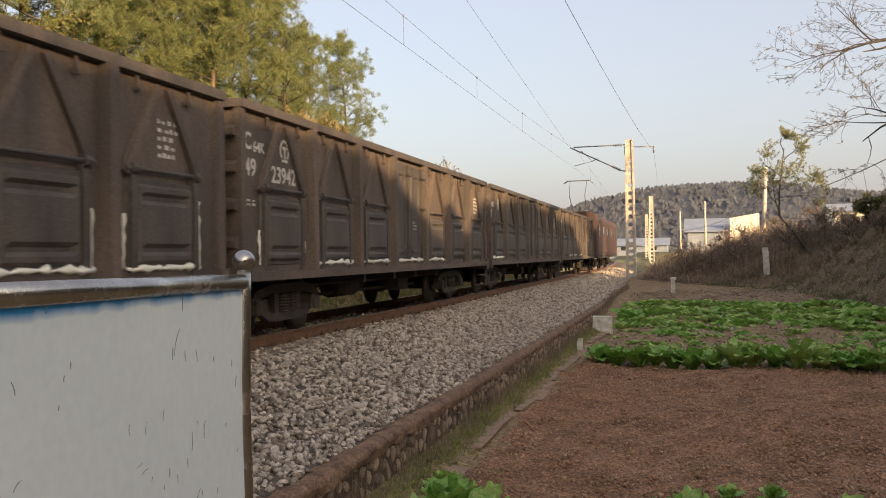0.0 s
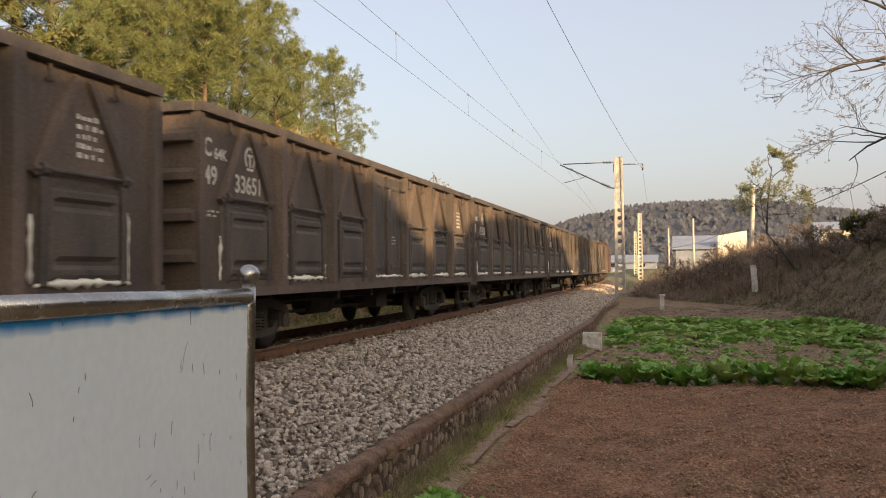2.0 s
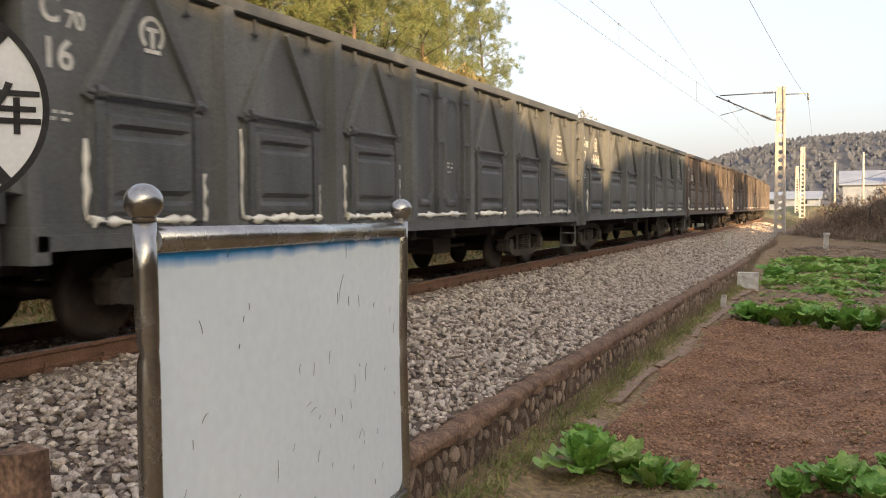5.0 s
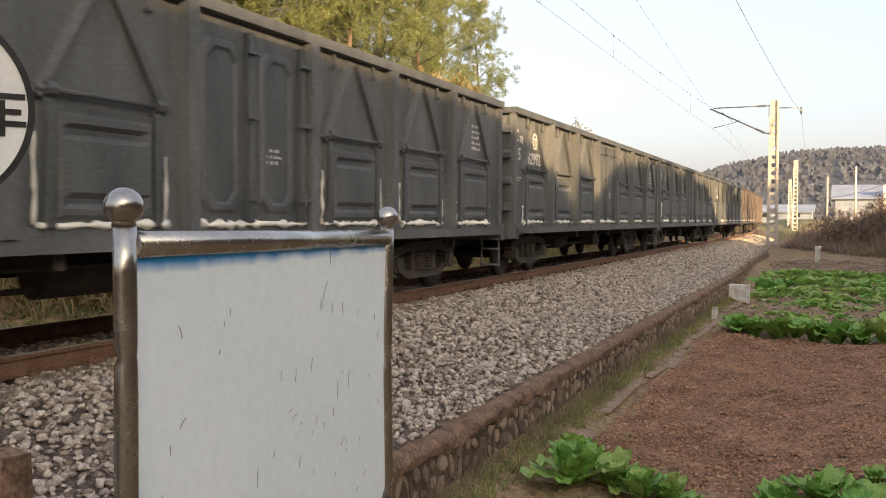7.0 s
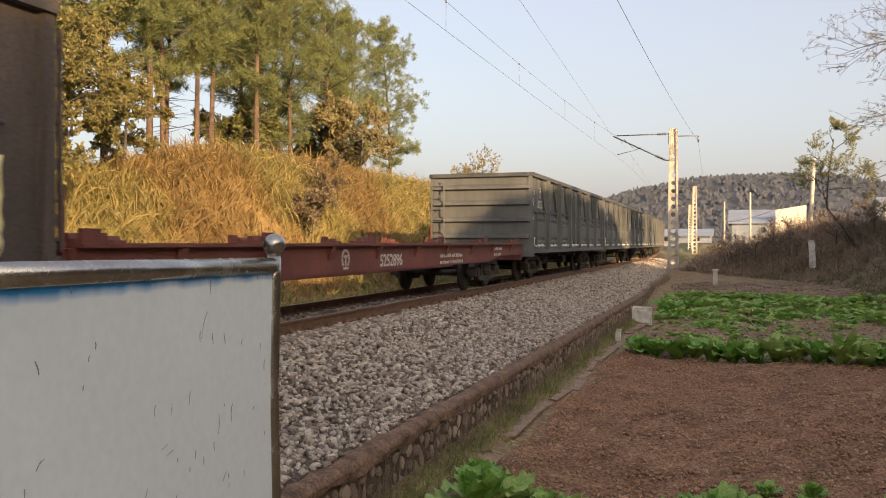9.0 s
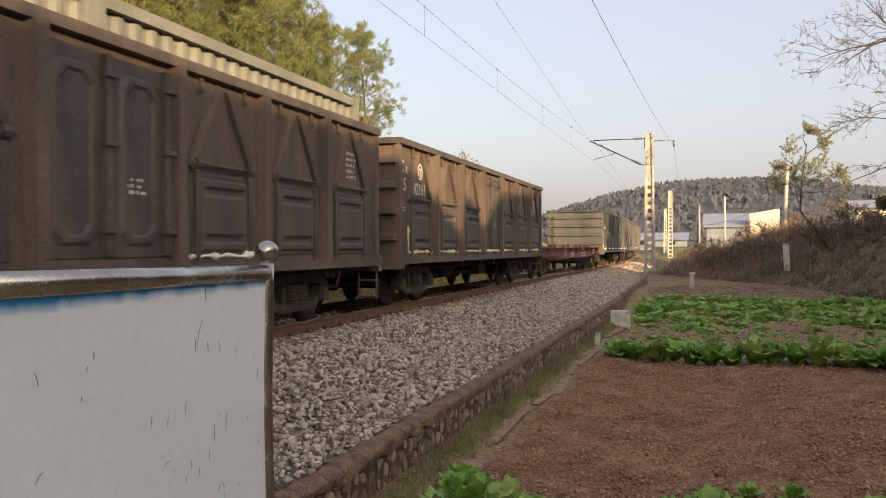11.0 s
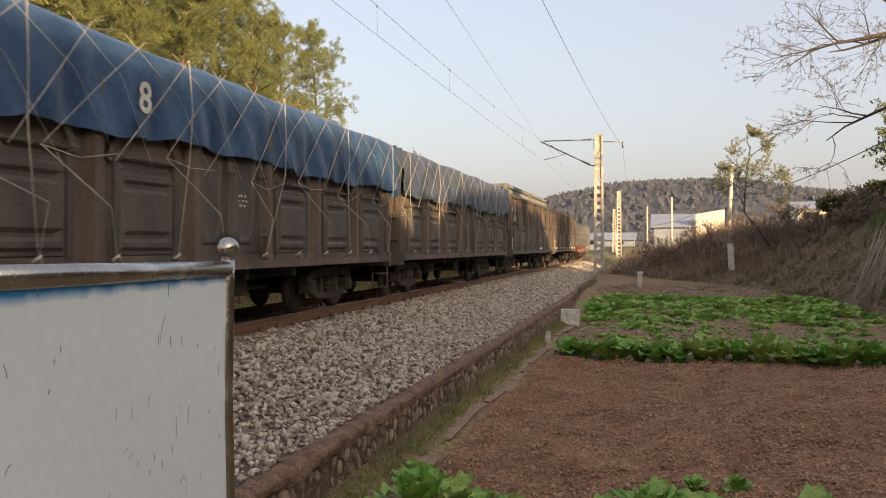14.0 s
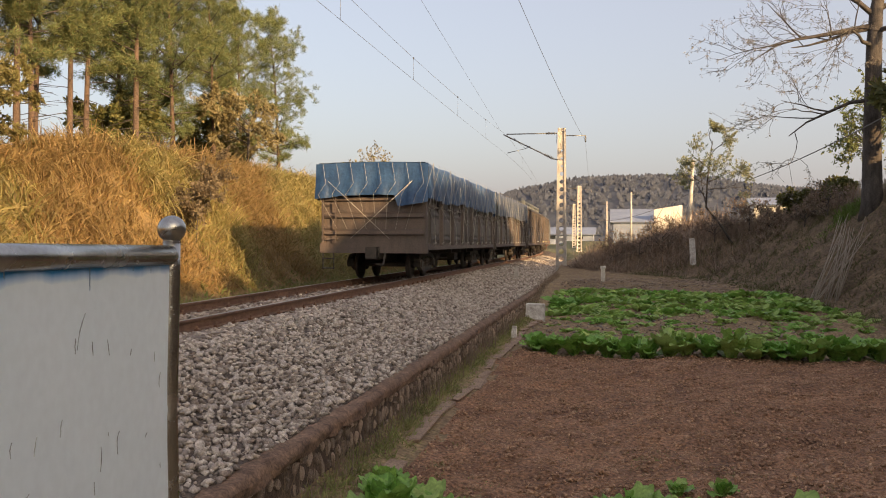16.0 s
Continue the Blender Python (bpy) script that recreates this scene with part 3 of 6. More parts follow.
def frame_mesh():
    """Cast side frame of a bogie: arched, with an opening for the springs."""
    bm = bmesh.new()
    pts = [(-1.05, 0.52), (-0.95, 0.62), (-0.5, 0.70), (0.5, 0.70), (0.95, 0.62), (1.05, 0.52)]
    for a, b in zip(pts, pts[1:]):
        bar(bm, (0, a[0], a[1]), (0, b[0], b[1]), 0.13, 0.14)
    low = [(-0.98, 0.50), (-0.55, 0.28), (0.55, 0.28), (0.98, 0.50)]
    for a, b in zip(low, low[1:]):
        bar(bm, (0, a[0], a[1]), (0, b[0], b[1]), 0.12, 0.13)
    for y in (-0.36, 0.36):
        bar(bm, (0, y, 0.28), (0, y, 0.70), 0.12, 0.12)
    for y in (-0.875, 0.875):
        box(bm, -0.09, 0.10, y - 0.15, y + 0.15, 0.34, 0.56)
        disc(bm, (0.10, y, 0.44), (1, 0, 0), 0.11, 0.07, 14)
    return finish(bm, "side_frame", UNDER)


def spring_mesh():
    bm = bmesh.new()
    pts, rad = [], []
    for k in range(7):
        z = 0.34 + k * 0.043
        pts += [(0, 0, z), (0, 0, z + 0.008), (0, 0, z + 0.020), (0, 0, z + 0.028)]
        rad += [0.08, 0.115, 0.115, 0.08]
    tube(bm, pts, rad, 12)
    return finish(bm, "spring", UNDER)


WHEEL_ME, FRAME_ME, SPRING_ME = wheel_mesh(), frame_mesh(), spring_mesh()


def add_bogie(parent, y):
    bm = bmesh.new()
    box(bm, -0.95, 0.95, -0.2, 0.2, 0.45, 0.68)
    for w in (-0.38, 0.38):
        box(bm, -0.85, 0.85, w - 0.05, w + 0.05, 0.36, 0.44)
    bogie = part("bogie", bm, UNDER, parent, m=pose(0, y, 0))
    for side in (1, -1):
        turn = 0 if side > 0 else 180
        part("side_frame", FRAME_ME, None, bogie, m=pose(side * 1.0, 0, 0, 0, 0, turn))
        for w in (-0.13, 0.13):
            part("spring", SPRING_ME, None, bogie, m=pose(side * 1.02, w, 0))
    for w in (-0.875, 0.875):
        part("wheelset", WHEEL_ME, None, bogie, m=pose(0, w, 0.42))
    return bogie


def door_mesh(w, h, paint):
    """A drop door: a rimmed sheet with a raised field and two long sunk pressings."""
    bm = bmesh.new()
    ys = [-w / 2, -w / 2 + 0.015, -w / 2 + 0.12, -w / 2 + 0.150, -w / 2 + 0.23, -w / 2 + 0.30, w / 2 - 0.30, w / 2 - 0.23, w / 2 - 0.145, w / 2 - 0.12, w / 2 - 0.015, w / 2]
    zs = [0, 0.012, 0.05, 0.085, 0.13, 0.17, 0.205, 0.25, h * 0.71, h * 0.76, h * 0.81, h * 0.85, h - 0.085, h - 0.055, h - 0.015, h]
    g = []
    for i, z in enumerate(zs):
        row = []
        for j, y in enumerate(ys):
            d = 0.072
            if j in (0, 11) or i in (0, 15):
                d = 0.0
            elif j in (1, 2, 9, 10) or i in (1, 2, 13, 14):
                d = 0.03
            elif i in (5, 6, 9, 10) and 4 <= j <= 7:
                d = 0.030
            row.append(bm.verts.new((d, y, z)))
        g.append(row)
    for i in range(15):
        for j in range(11):
            bm.faces.new((g[i][j], g[i][j + 1], g[i + 1][j + 1], g[i + 1][j]))
    return finish(bm, "drop_door", paint)


def strap_mesh(h, paint):
    """A hinge strap of a drop door with its eye above and its catch below, cut from one plate."""
    bm = bmesh.new()
    prof = [(0.0, -0.15), (0.05, -0.15), (0.05, -0.02), (0.07, 0.0), (0.07, h), (0.055, h + 0.03), (0.10, h + 0.05), (0.115, h + 0.09), (0.10, h + 0.13), (0.05, h + 0.14), (0.0, h + 0.11)]
    a = [bm.verts.new((x, -0.042, z)) for x, z in prof]
    b = [bm.verts.new((x, 0.042, z)) for x, z in prof]
    bm.faces.new(a)
    bm.faces.new(b[::-1])
    k = len(prof)
    for i in range(k):
        bm.faces.new((a[i], a[(i + 1) % k], b[(i + 1) % k], b[i]))
    bmesh.ops.recalc_face_normals(bm, faces=bm.faces)
    return finish(bm, "hinge_strap", paint)


def middle_door_mesh(h, paint):
    """One leaf of the tall double side door, with round-ended pressings and a bolt bar."""
    bm = bmesh.new()
    box(bm, 0, 0.03, -0.40, 0.40, 0, h)
    ring = []
    for inset, x in ((0.0, 0.03), (0.035, 0.06), (0.075, 0.06), (0.105, 0.036)):
        y0, y1, z0, z1, c = -0.34 + inset, 0.20 - inset, 0.10 + inset, h - 0.12 - inset, 0.10
        ring.append([bm.verts.new((x, y, z)) for y, z in ((y0 + c, z0), (y1 - c, z0), (y1, z0 + c), (y1, z1 - c), (y1 - c, z1), (y0 + c, z1), (y0, z1 - c), (y0, z0 + c))])
    for a, c in zip(ring, ring[1:]):
        for k in range(8):
            bm.faces.new((a[k], a[(k + 1) % 8], c[(k + 1) % 8], c[k]))
    bm.faces.new(ring[-1])
    box(bm, 0.03, 0.085, 0.27, 0.35, 0.02, h)
    for z in (0.22, h * 0.55, h - 0.2):
        box(bm, 0.085, 0.12, 0.22, 0.40, z, z + 0.045)
    return finish(bm, "door_leaf", paint)


def brace_mesh(dy, dz, paint):
    bm = bmesh.new()
    bar(bm, (0.03, 0, 0), (0.03, dy, dz), 0.075, 0.06, (1, 0, 0))
    return finish(bm, "brace", paint)


END = 0.18  # how much longer the end bays are


def gondola(length, paint, door_paint, name):
    """An open-top coal wagon at the origin: rail level at z 0, its near end towards -y."""
    wagon = empty(name, pose(0, 0, 0), "", "")
    h, zf, zt, xp = length / 2, 1.12, 3.02, 1.46
    bm = bmesh.new()
    box(bm, -xp, xp, -h, h, 1.03, zf)
    part("floor", bm, paint, wagon)
    bm = bmesh.new()
    box(bm, -0.19, 0.19, -h - 0.1, h + 0.1, 0.70, 1.03)
    part("centre_sill", bm, UNDER, wagon)
    bm = bmesh.new()
    box(bm, -1.40, 1.40, -0.05, 0.05, 0.82, 1.028)
    beam = finish(bm, "cross_beam", UNDER)
    for y in (-h / 3, -0.6, 0.6, h / 3):
        part("cross_beam", beam, None, wagon, m=pose(0, y, 0))
    bm = bmesh.new()
    tube(bm, [(0.55, -1.7, 0.72), (0.55, -0.75, 0.72)], 0.19, 14)
    tube(bm, [(-0.5, 0.5, 0.7), (-0.5, 1.1, 0.7)], 0.22, 14)
    tube(bm, [(0.75, -h + 1.8, 0.80), (0.75, h - 1.8, 0.80)], 0.022, 6)
    bar(bm, (0.62, -2.6, 0.62), (0.62, 2.6, 0.62), 0.05, 0.03)
    box(bm, 0.4, 0.9, 0.9, 1.5, 0.55, 0.78)
    part("brake_gear", bm, UNDER, wagon)
    mid = 1.80
    step = (length - mid - 0.10 - 2 * END) / 6
    edges = [-h + END + 0.05 + i * step for i in range(4)] + [mid / 2 + i * step for i in range(4)]
    for side in (1, -1):
        turn = pose(0, 0, 0, 0, 0, 0 if side > 0 else 180)
        bm = bmesh.new()
        box(bm, xp - 0.03, xp, -h, h, zf, zt)
        part("side_wall", bm, paint, wagon, m=turn)
        bm = bmesh.new()
        box(bm, xp - 0.05, xp + 0.10, -h, h, 0.95, 1.06)
        box(bm, xp - 0.05, xp + 0.035, -h, h, 1.06, 1.14)
        part("side_sill", bm, paint, wagon, m=turn)
        for i, y in enumerate([-h + 0.05] + edges[1:-1] + [h - 0.05]):
            w = 0.05 if i in (0, 7) else 0.075
            yy = y + (w - 0.04 if i == 0 else 0.04 - w if i == 7 else 0)
            bm = bmesh.new()
            v = box(bm, xp, xp + (0.045 if i in (0, 7) else 0.125), yy - w, yy + w, 1.06, zt)
            for q in v:
                if q.co.x > xp + 0.03:
                    q.co.y = yy + (q.co.y - yy) * 0.84
            part("pillar", bm, paint, wagon, m=turn)
    door_me = door_mesh(1.14, 0.88, door_paint)
    bm = bmesh.new()
    tube(bm, [(0.06, -0.62, 0.965), (0.06, 0.62, 0.965)], 0.022, 8)
    rod_me = finish(bm, "hinge_rod", door_paint)
    strap_me = strap_mesh(0.88, door_paint)
    leaf_me = middle_door_mesh(zt - zf - 0.12, door_paint)
    br = {s: brace_mesh(s * 0.53, -0.90, paint) for s in (1, -1)}
    bm = bmesh.new()
    bar(bm, (0.05, 0, 0.0), (0.05, 0, -0.16), 0.022, 0.03)
    box(bm, 0.02, 0.09, -0.02, 0.02, -0.15, -0.12)
    hook_me = finish(bm, "rope_hook", paint)
    for side in (1, -1):
        turn = pose(0, 0, 0, 0, 0, 0 if side > 0 else 180)
        for a, b in zip(edges, edges[1:]):
            c = (a + b) / 2
            if b - a < mid - 0.01 or b - a > mid + 0.01:
                door = part("drop_door", door_me, None, wagon, m=turn @ pose(xp, c, 1.14))
                if side > 0:
                    part("hinge_rod", rod_me, None, door)
                for s in (1, -1):
                    if side > 0:
                        part("hinge_strap", strap_me, None, door, m=pose(0, s * 0.51, 0))
                for s in (1, -1):
                    part("brace", br[s], None, wagon, m=turn @ pose(xp, c + s * 0.08, zt - 0.06))
                    if side > 0:
                        part("rope_hook", hook_me, None, wagon, m=turn @ pose(xp, c + s * 0.42, zt - 0.02))
            else:
                part("door_leaf", leaf_me, None, wagon, m=turn @ pose(xp, c - 0.41, 1.15))
                part("door_leaf", leaf_me, None, wagon, m=turn @ pose(xp, c + 0.41, 1.15))
    for end in (1, -1):
        turn = pose(0, 0, 0, 0, 0, 0 if end < 0 else 180)
        bm = bmesh.new()
        sec = [(-h, zf - 0.1)]
        for z in (1.42, 1.87, 2.32, 2.75):
            sec += [(-h, z - 0.08), (-h - 0.10, z - 0.06), (-h - 0.10, z + 0.02), (-h, z + 0.08)]
        sec += [(-h, zt), (-h + 0.03, zt), (-h + 0.03, zf - 0.1)]
        ra = [bm.verts.new((-xp, y, z)) for y, z in sec]
        rb = [bm.verts.new((xp, y, z)) for y, z in sec]
        for k in range(len(sec)):
            k2 = (k + 1) % len(sec)
            bm.faces.new((ra[k], ra[k2], rb[k2], rb[k]))
        bm.faces.new(ra)
        bm.faces.new(rb)
        bmesh.ops.recalc_face_normals(bm, faces=bm.faces)
        part("end_wall", bm, paint, wagon, m=turn)
        bm = bmesh.new()
        for s in (-1, 1):
            box(bm, s * xp - 0.06, s * xp + 0.06, -h - 0.02, -h + 0.09, 1.0, zt)
        box(bm, -xp - 0.1, xp + 0.1, -h - 0.04, -h + 0.1, 0.86, 1.12)
        part("end_frame", bm, paint, wagon, m=turn)
        bm = bmesh.new()
        for q in (1.05, 1.42):
            bar(bm, (-q, -h - 0.16, 1.15), (-q, -h - 0.16, 2.95), 0.03, 0.03)
        for k in range(6):
            z = 1.25 + k * 0.31
            bar(bm, (-1.03, -h - 0.16, z), (-1.44, -h - 0.16, z), 0.025, 0.025, (0, 0, 1))
            if k in (0, 5):
                for q in (1.05, 1.42):
                    bar(bm, (-q, -h - 0.16, z), (-q, -h, z), 0.025, 0.025, (0, 0, 1))
        for q in (1.18, 1.50):
            bar(bm, (-q, -h + 0.05, 0.42), (-q, -h + 0.05, 1.0), 0.035, 0.02)
        for z in (0.44, 0.70):
            box(bm, -1.50, -1.18, -h - 0.03, -h + 0.10, z, z + 0.025)
        part("ladder", bm, paint, wagon, m=turn)
        bm = bmesh.new()
        tube(bm, [(0, -h - 0.05, 0.88), (0, -h - 0.16, 0.88)], 0.11, 10)
        box(bm, -0.16, 0.16, -h - 0.24, -h - 0.12, 0.72, 1.02)
        tube(bm, [(0.35, -h - 0.02, 0.85), (0.32, -h - 0.14, 0.55), (0.14, -h - 0.22, 0.58)], 0.03, 8)
        part("coupler", bm, UNDER, wagon, m=turn)
    bm = bmesh.new()
    for s in (1, -1):
        box(bm, s * (xp + 0.02) - 0.075, s * (xp + 0.02) + 0.075, -h - 0.03, h + 0.03, zt, zt + 0.105)
        box(bm, -xp, xp, s * h - 0.075, s * h + 0.05, zt, zt + 0.10)
    part("top_rail", bm, door_paint, wagon)
    add_bogie(wagon, -h + 1.95)
    add_bogie(wagon, h - 1.95)
    return wagon


def foam_lines(rng, length, amount, material):
    """Sealing foam squeezed along the foot and up the sides of the doors."""
    bm = bmesh.new()
    h, mid, xp = length / 2, 1.80, 1.46
    step = (length - mid - 0.10 - 2 * END) / 6
    edges = [-h + END + 0.05 + i * step for i in range(4)] + [mid / 2 + i * step for i in range(4)]

    def run(a, b, r):
        n = max(3, int((Vector(b) - Vector(a)).length / 0.07))
        pts = [Vector(a).lerp(Vector(b), i / n) + Vector((rng.uniform(-.006, .012), rng.gauss(0, .006), rng.gauss(0, .007))) for i in range(n + 1)]
        tube(bm, pts, [r * rng.choice((0.5, 0.8, 0.9, 1.0, 1.2, 1.9)) for _ in pts], 6)

    for a, b in zip(edges, edges[1:]):
        c, w = (a + b) / 2, 0.60 if b - a > mid + 0.01 or b - a < mid - 0.01 else 0.80
        if rng.random() < amount:
            run((xp + 0.04, c - w, 1.15), (xp + 0.04, c + w, 1.15), 0.027)
        for s in (-1, 1):
            if rng.random() < amount:
                run((xp + 0.02, c + s * (w + 0.02), 1.15), (xp + 0.02, c + s * (w + 0.02), 1.15 + rng.uniform(0.20, 0.86) * (0.35 + 0.65 * amount)), 0.0135)
    return finish(bm, "sealing_foam", material)


def emblem_mesh():
    """The round railway emblem as plain shapes: an open ring, a bar and a foot."""
    bm = bmesh.new()
    n = 20
    pts = [(math.sin(a) * 0.14, math.cos(a) * 0.15) for a in np.linspace(-2.5, 2.5, n)]
    for (y0, z0), (y1, z1) in zip(pts, pts[1:]):
        bar(bm, (0, y0, z0), (0, y1, z1), 0.045, 0.003, (1, 0, 0))
    box(bm, 0, 0.003, -0.022, 0.022, -0.14, 0.05)
    box(bm, 0.0005, 0.0035, -0.075, 0.075, 0.02, 0.06)
    box(bm, 0.0005, 0.0035, -0.10, 0.10, -0.19, -0.15)
    return finish(bm, "emblem", LETTER)


EMBLEM = emblem_mesh()


def small_print(rows, width, height, rng):
    """Rows of data too small to read, as plain bars."""
    bm = bmesh.new()
    for r in range(rows):
        y = 0.0
        while y < width:
            w = rng.uniform(0.03, 0.07)
            box(bm, 0, 0.002, y, y + w, -r * height, -r * height + height * rng.uniform(0.35, 0.6))
            y += w + rng.uniform(0.015, 0.06)
    return finish(bm, "data_mark", LETTER)


def small_part(*args, **more):
    return tagged(part(*args, **more), kind="stuff")


def letter_wagon(wagon, length, series, left, right, seed):
    rng = random.Random(seed)
    y0, x = -length / 2 + 0.14, 1.466
    def mark(text, size, y, z, squeeze, name, label):
        part(name, lettering(text, size), None, wagon, label, m=pose(x, y0 + y, z) @ Matrix.Diagonal((1, squeeze, 1, 1)))

    mark("C", 0.29, 0.0, 2.56, 0.82, "class_mark", "white stencilled class letter")
    mark(series, 0.18, 0.21, 2.54, 0.92, "class_mark", "white stencilled class number")
    mark(left, 0.30, 0.0, 2.24, 0.92, "number", "white stencilled number")
    if right:
        mark(right, 0.30, 0.66, 2.20, 0.90, "number", "white stencilled number")
    part("emblem", EMBLEM, None, wagon, "white round emblem", m=pose(x, y0 + 1.03, 2.64) @ Matrix.Diagonal((1, 0.82, 0.82, 1)))
    small_part("data_mark", small_print(2, 0.26, 0.05, rng), None, wagon, m=pose(x, y0, 1.92))
    small_part("data_mark", small_print(5, 0.30, 0.085, rng), None, wagon, m=pose(x, length / 2 - 1.12, 2.60))
    small_part("data_mark", small_print(3, 0.24, 0.06, rng), None, wagon, m=pose(x + 0.035, 0.12, 1.85))


def tarpaulin(length, drop, material, seed, name):
    """A sheet drawn over the load: a sagging top, crumpled sides and a wavy hem."""
    rng = np.random.default_rng(seed)
    h = length / 2
    nu, nv = 96, 30
    xo, zt = 1.60, 3.22
    us = np.linspace(-h - 0.19, h + 0.19, nu)
    vs = np.linspace(-1, 1, nv)
    V = np.zeros((nu, nv, 3))
    ph = rng.uniform(0, 6.28, 12)
    for i, u in enumerate(us):
        hem = drop * (0.92 + 0.04 * math.sin(u * 0.9 + ph[0]) + 0.025 * math.sin(u * 3.1 + ph[1]) + 0.015 * math.sin(u * 9 + ph[2]))
        for j, v in enumerate(vs):
            a = abs(v)
            s = 1 if v > 0 else -1
            if a < 0.55:
                x, z = v / 0.55 * xo, zt + 0.07 * math.cos(v / 0.55 * 1.5) + 0.03 * math.sin(u * 2.2 + ph[3]) * math.cos(v * 4)
            else:
                k = (a - 0.55) / 0.45
                crumple = 0.030 * math.sin(u * 5.1 + k * 3 + ph[4]) + 0.022 * math.sin(u * 11 - k * 5 + ph[5]) + 0.012 * math.sin(u * 23 + k * 9 + ph[6])
                x, z = s * (xo + crumple * (0.3 + k) + 0.02), zt - k * hem
            V[i, j] = (x, u, z)
    verts = V.reshape(-1, 3) + rng.normal(0, 0.005, (nu * nv, 3))
    i = (np.arange(nu - 1)[:, None] * nv + np.arange(nv - 1)[None]).ravel()
    faces = np.stack([i, i + nv, i + nv + 1, i + 1], 1)
    # the ends hang down as well
    extra_v, extra_f = [], []
    base = len(verts)
    for e, (u, s) in enumerate(((-h - 0.19, -1), (h + 0.19, 1))):
        cols = np.linspace(-xo - 0.02, xo + 0.02, 28)
        rows = np.linspace(0, 1, 8)
        for r in rows:
            for c in cols:
                hem = drop * (0.84 + 0.02 * math.sin(c * 2.3 + ph[7]) + (0.30 - 0.16 * (c - 0.7) if c > 0.7 else 0.10 * max(0.0, -c - 0.9)))
                crumple = 0.035 * math.sin(c * 7 + r * 3 + ph[8]) + 0.02 * math.sin(c * 15 + ph[9])
                extra_v.append((c, u + s * (0.10 * r + crumple * (0.2 + r)), zt + 0.05 * (1 - abs(c / xo)) * (1 - r) - r * hem))
        o = base + e * 28 * 8
        for r in range(7):
            for c in range(27):
                q = o + r * 28 + c
                extra_f.append((q, q + 1, q + 29, q + 28))
    me = from_arrays(name, np.concatenate([verts, extra_v]), np.concatenate([faces, extra_f]), material, smooth=True)
    return me


def rope_mesh(length, drop, seed):
    """The net of ropes over the sheet, tied down to the hooks of the sill."""
    rng = random.Random(seed)
    bm = bmesh.new()
    h, x = length / 2, 1.665
    n = 15
    step = (length - 0.4) / n
    low = 3.2 - drop
    for i in range(n + 1):
        y = -h + 0.2 + i * step
        hook = -h + 0.7 + round((y + h - 0.7) / 1.02) * 1.02
        if i % 3 == 0:
            tube(bm, [(x, y, 3.24), (x + 0.03, y + rng.uniform(-.04, .04), 2.7), (x + 0.01, y, low), (1.62, hook, 1.12)], 0.0065, 5)
        k, q = step * rng.uniform(1.2, 1.9), rng.uniform(-.12, .12)
        tube(bm, [(x, y, 3.24), (x + 0.03, y - k * 0.5, 2.72 + q), (x + 0.02, y - k, low - 0.1 + q)], 0.0050, 5)
        tube(bm, [(x, y - step * 0.4, 3.24), (x + 0.02, y + k * 0.4, 2.75 - q), (x, y + k * 0.9, low - 0.25 - q)], 0.0032, 4)
        if i % 2:
            tube(bm, [(x + 0.02, y - k, low - 0.1 + q), (x + 0.01, y - k + step * 0.6, low - 0.16 + q), (x, y - k + step * 1.3, low - 0.1)], 0.0042, 4)
            tube(bm, [(x + 0.02, y - k, low - 0.1 + q), (1.63, hook + rng.uniform(-.2, .2), 1.6), (1.62, hook, 1.12)], 0.0055, 5)
    for k in range(int(length / 1.02)):
        y = -h + 0.7 + k * 1.02
        tube(bm, [(1.60, y - 0.05, 1.10), (1.64, y, 1.15), (1.60, y + 0.05, 1.08)], 0.02, 5)
    # the crossed ropes at the end
    for s in (-1, 1):
        tube(bm, [(s * 1.2, -h - 0.34, 2.75), (-s * 0.55, -h - 0.34, 1.25)], 0.008, 5)
        for k in range(4):
            q = s * (0.2 + k * 0.4)
            tube(bm, [(q, -h - 0.24, 3.24), (q + 0.12, -h - 0.33, 2.7), (q - 0.1, -h - 0.34, 2.4), (q * 0.7, -h - 0.22, 1.5)], 0.0045, 5)
    return finish(bm, "tie_ropes", ROPE)


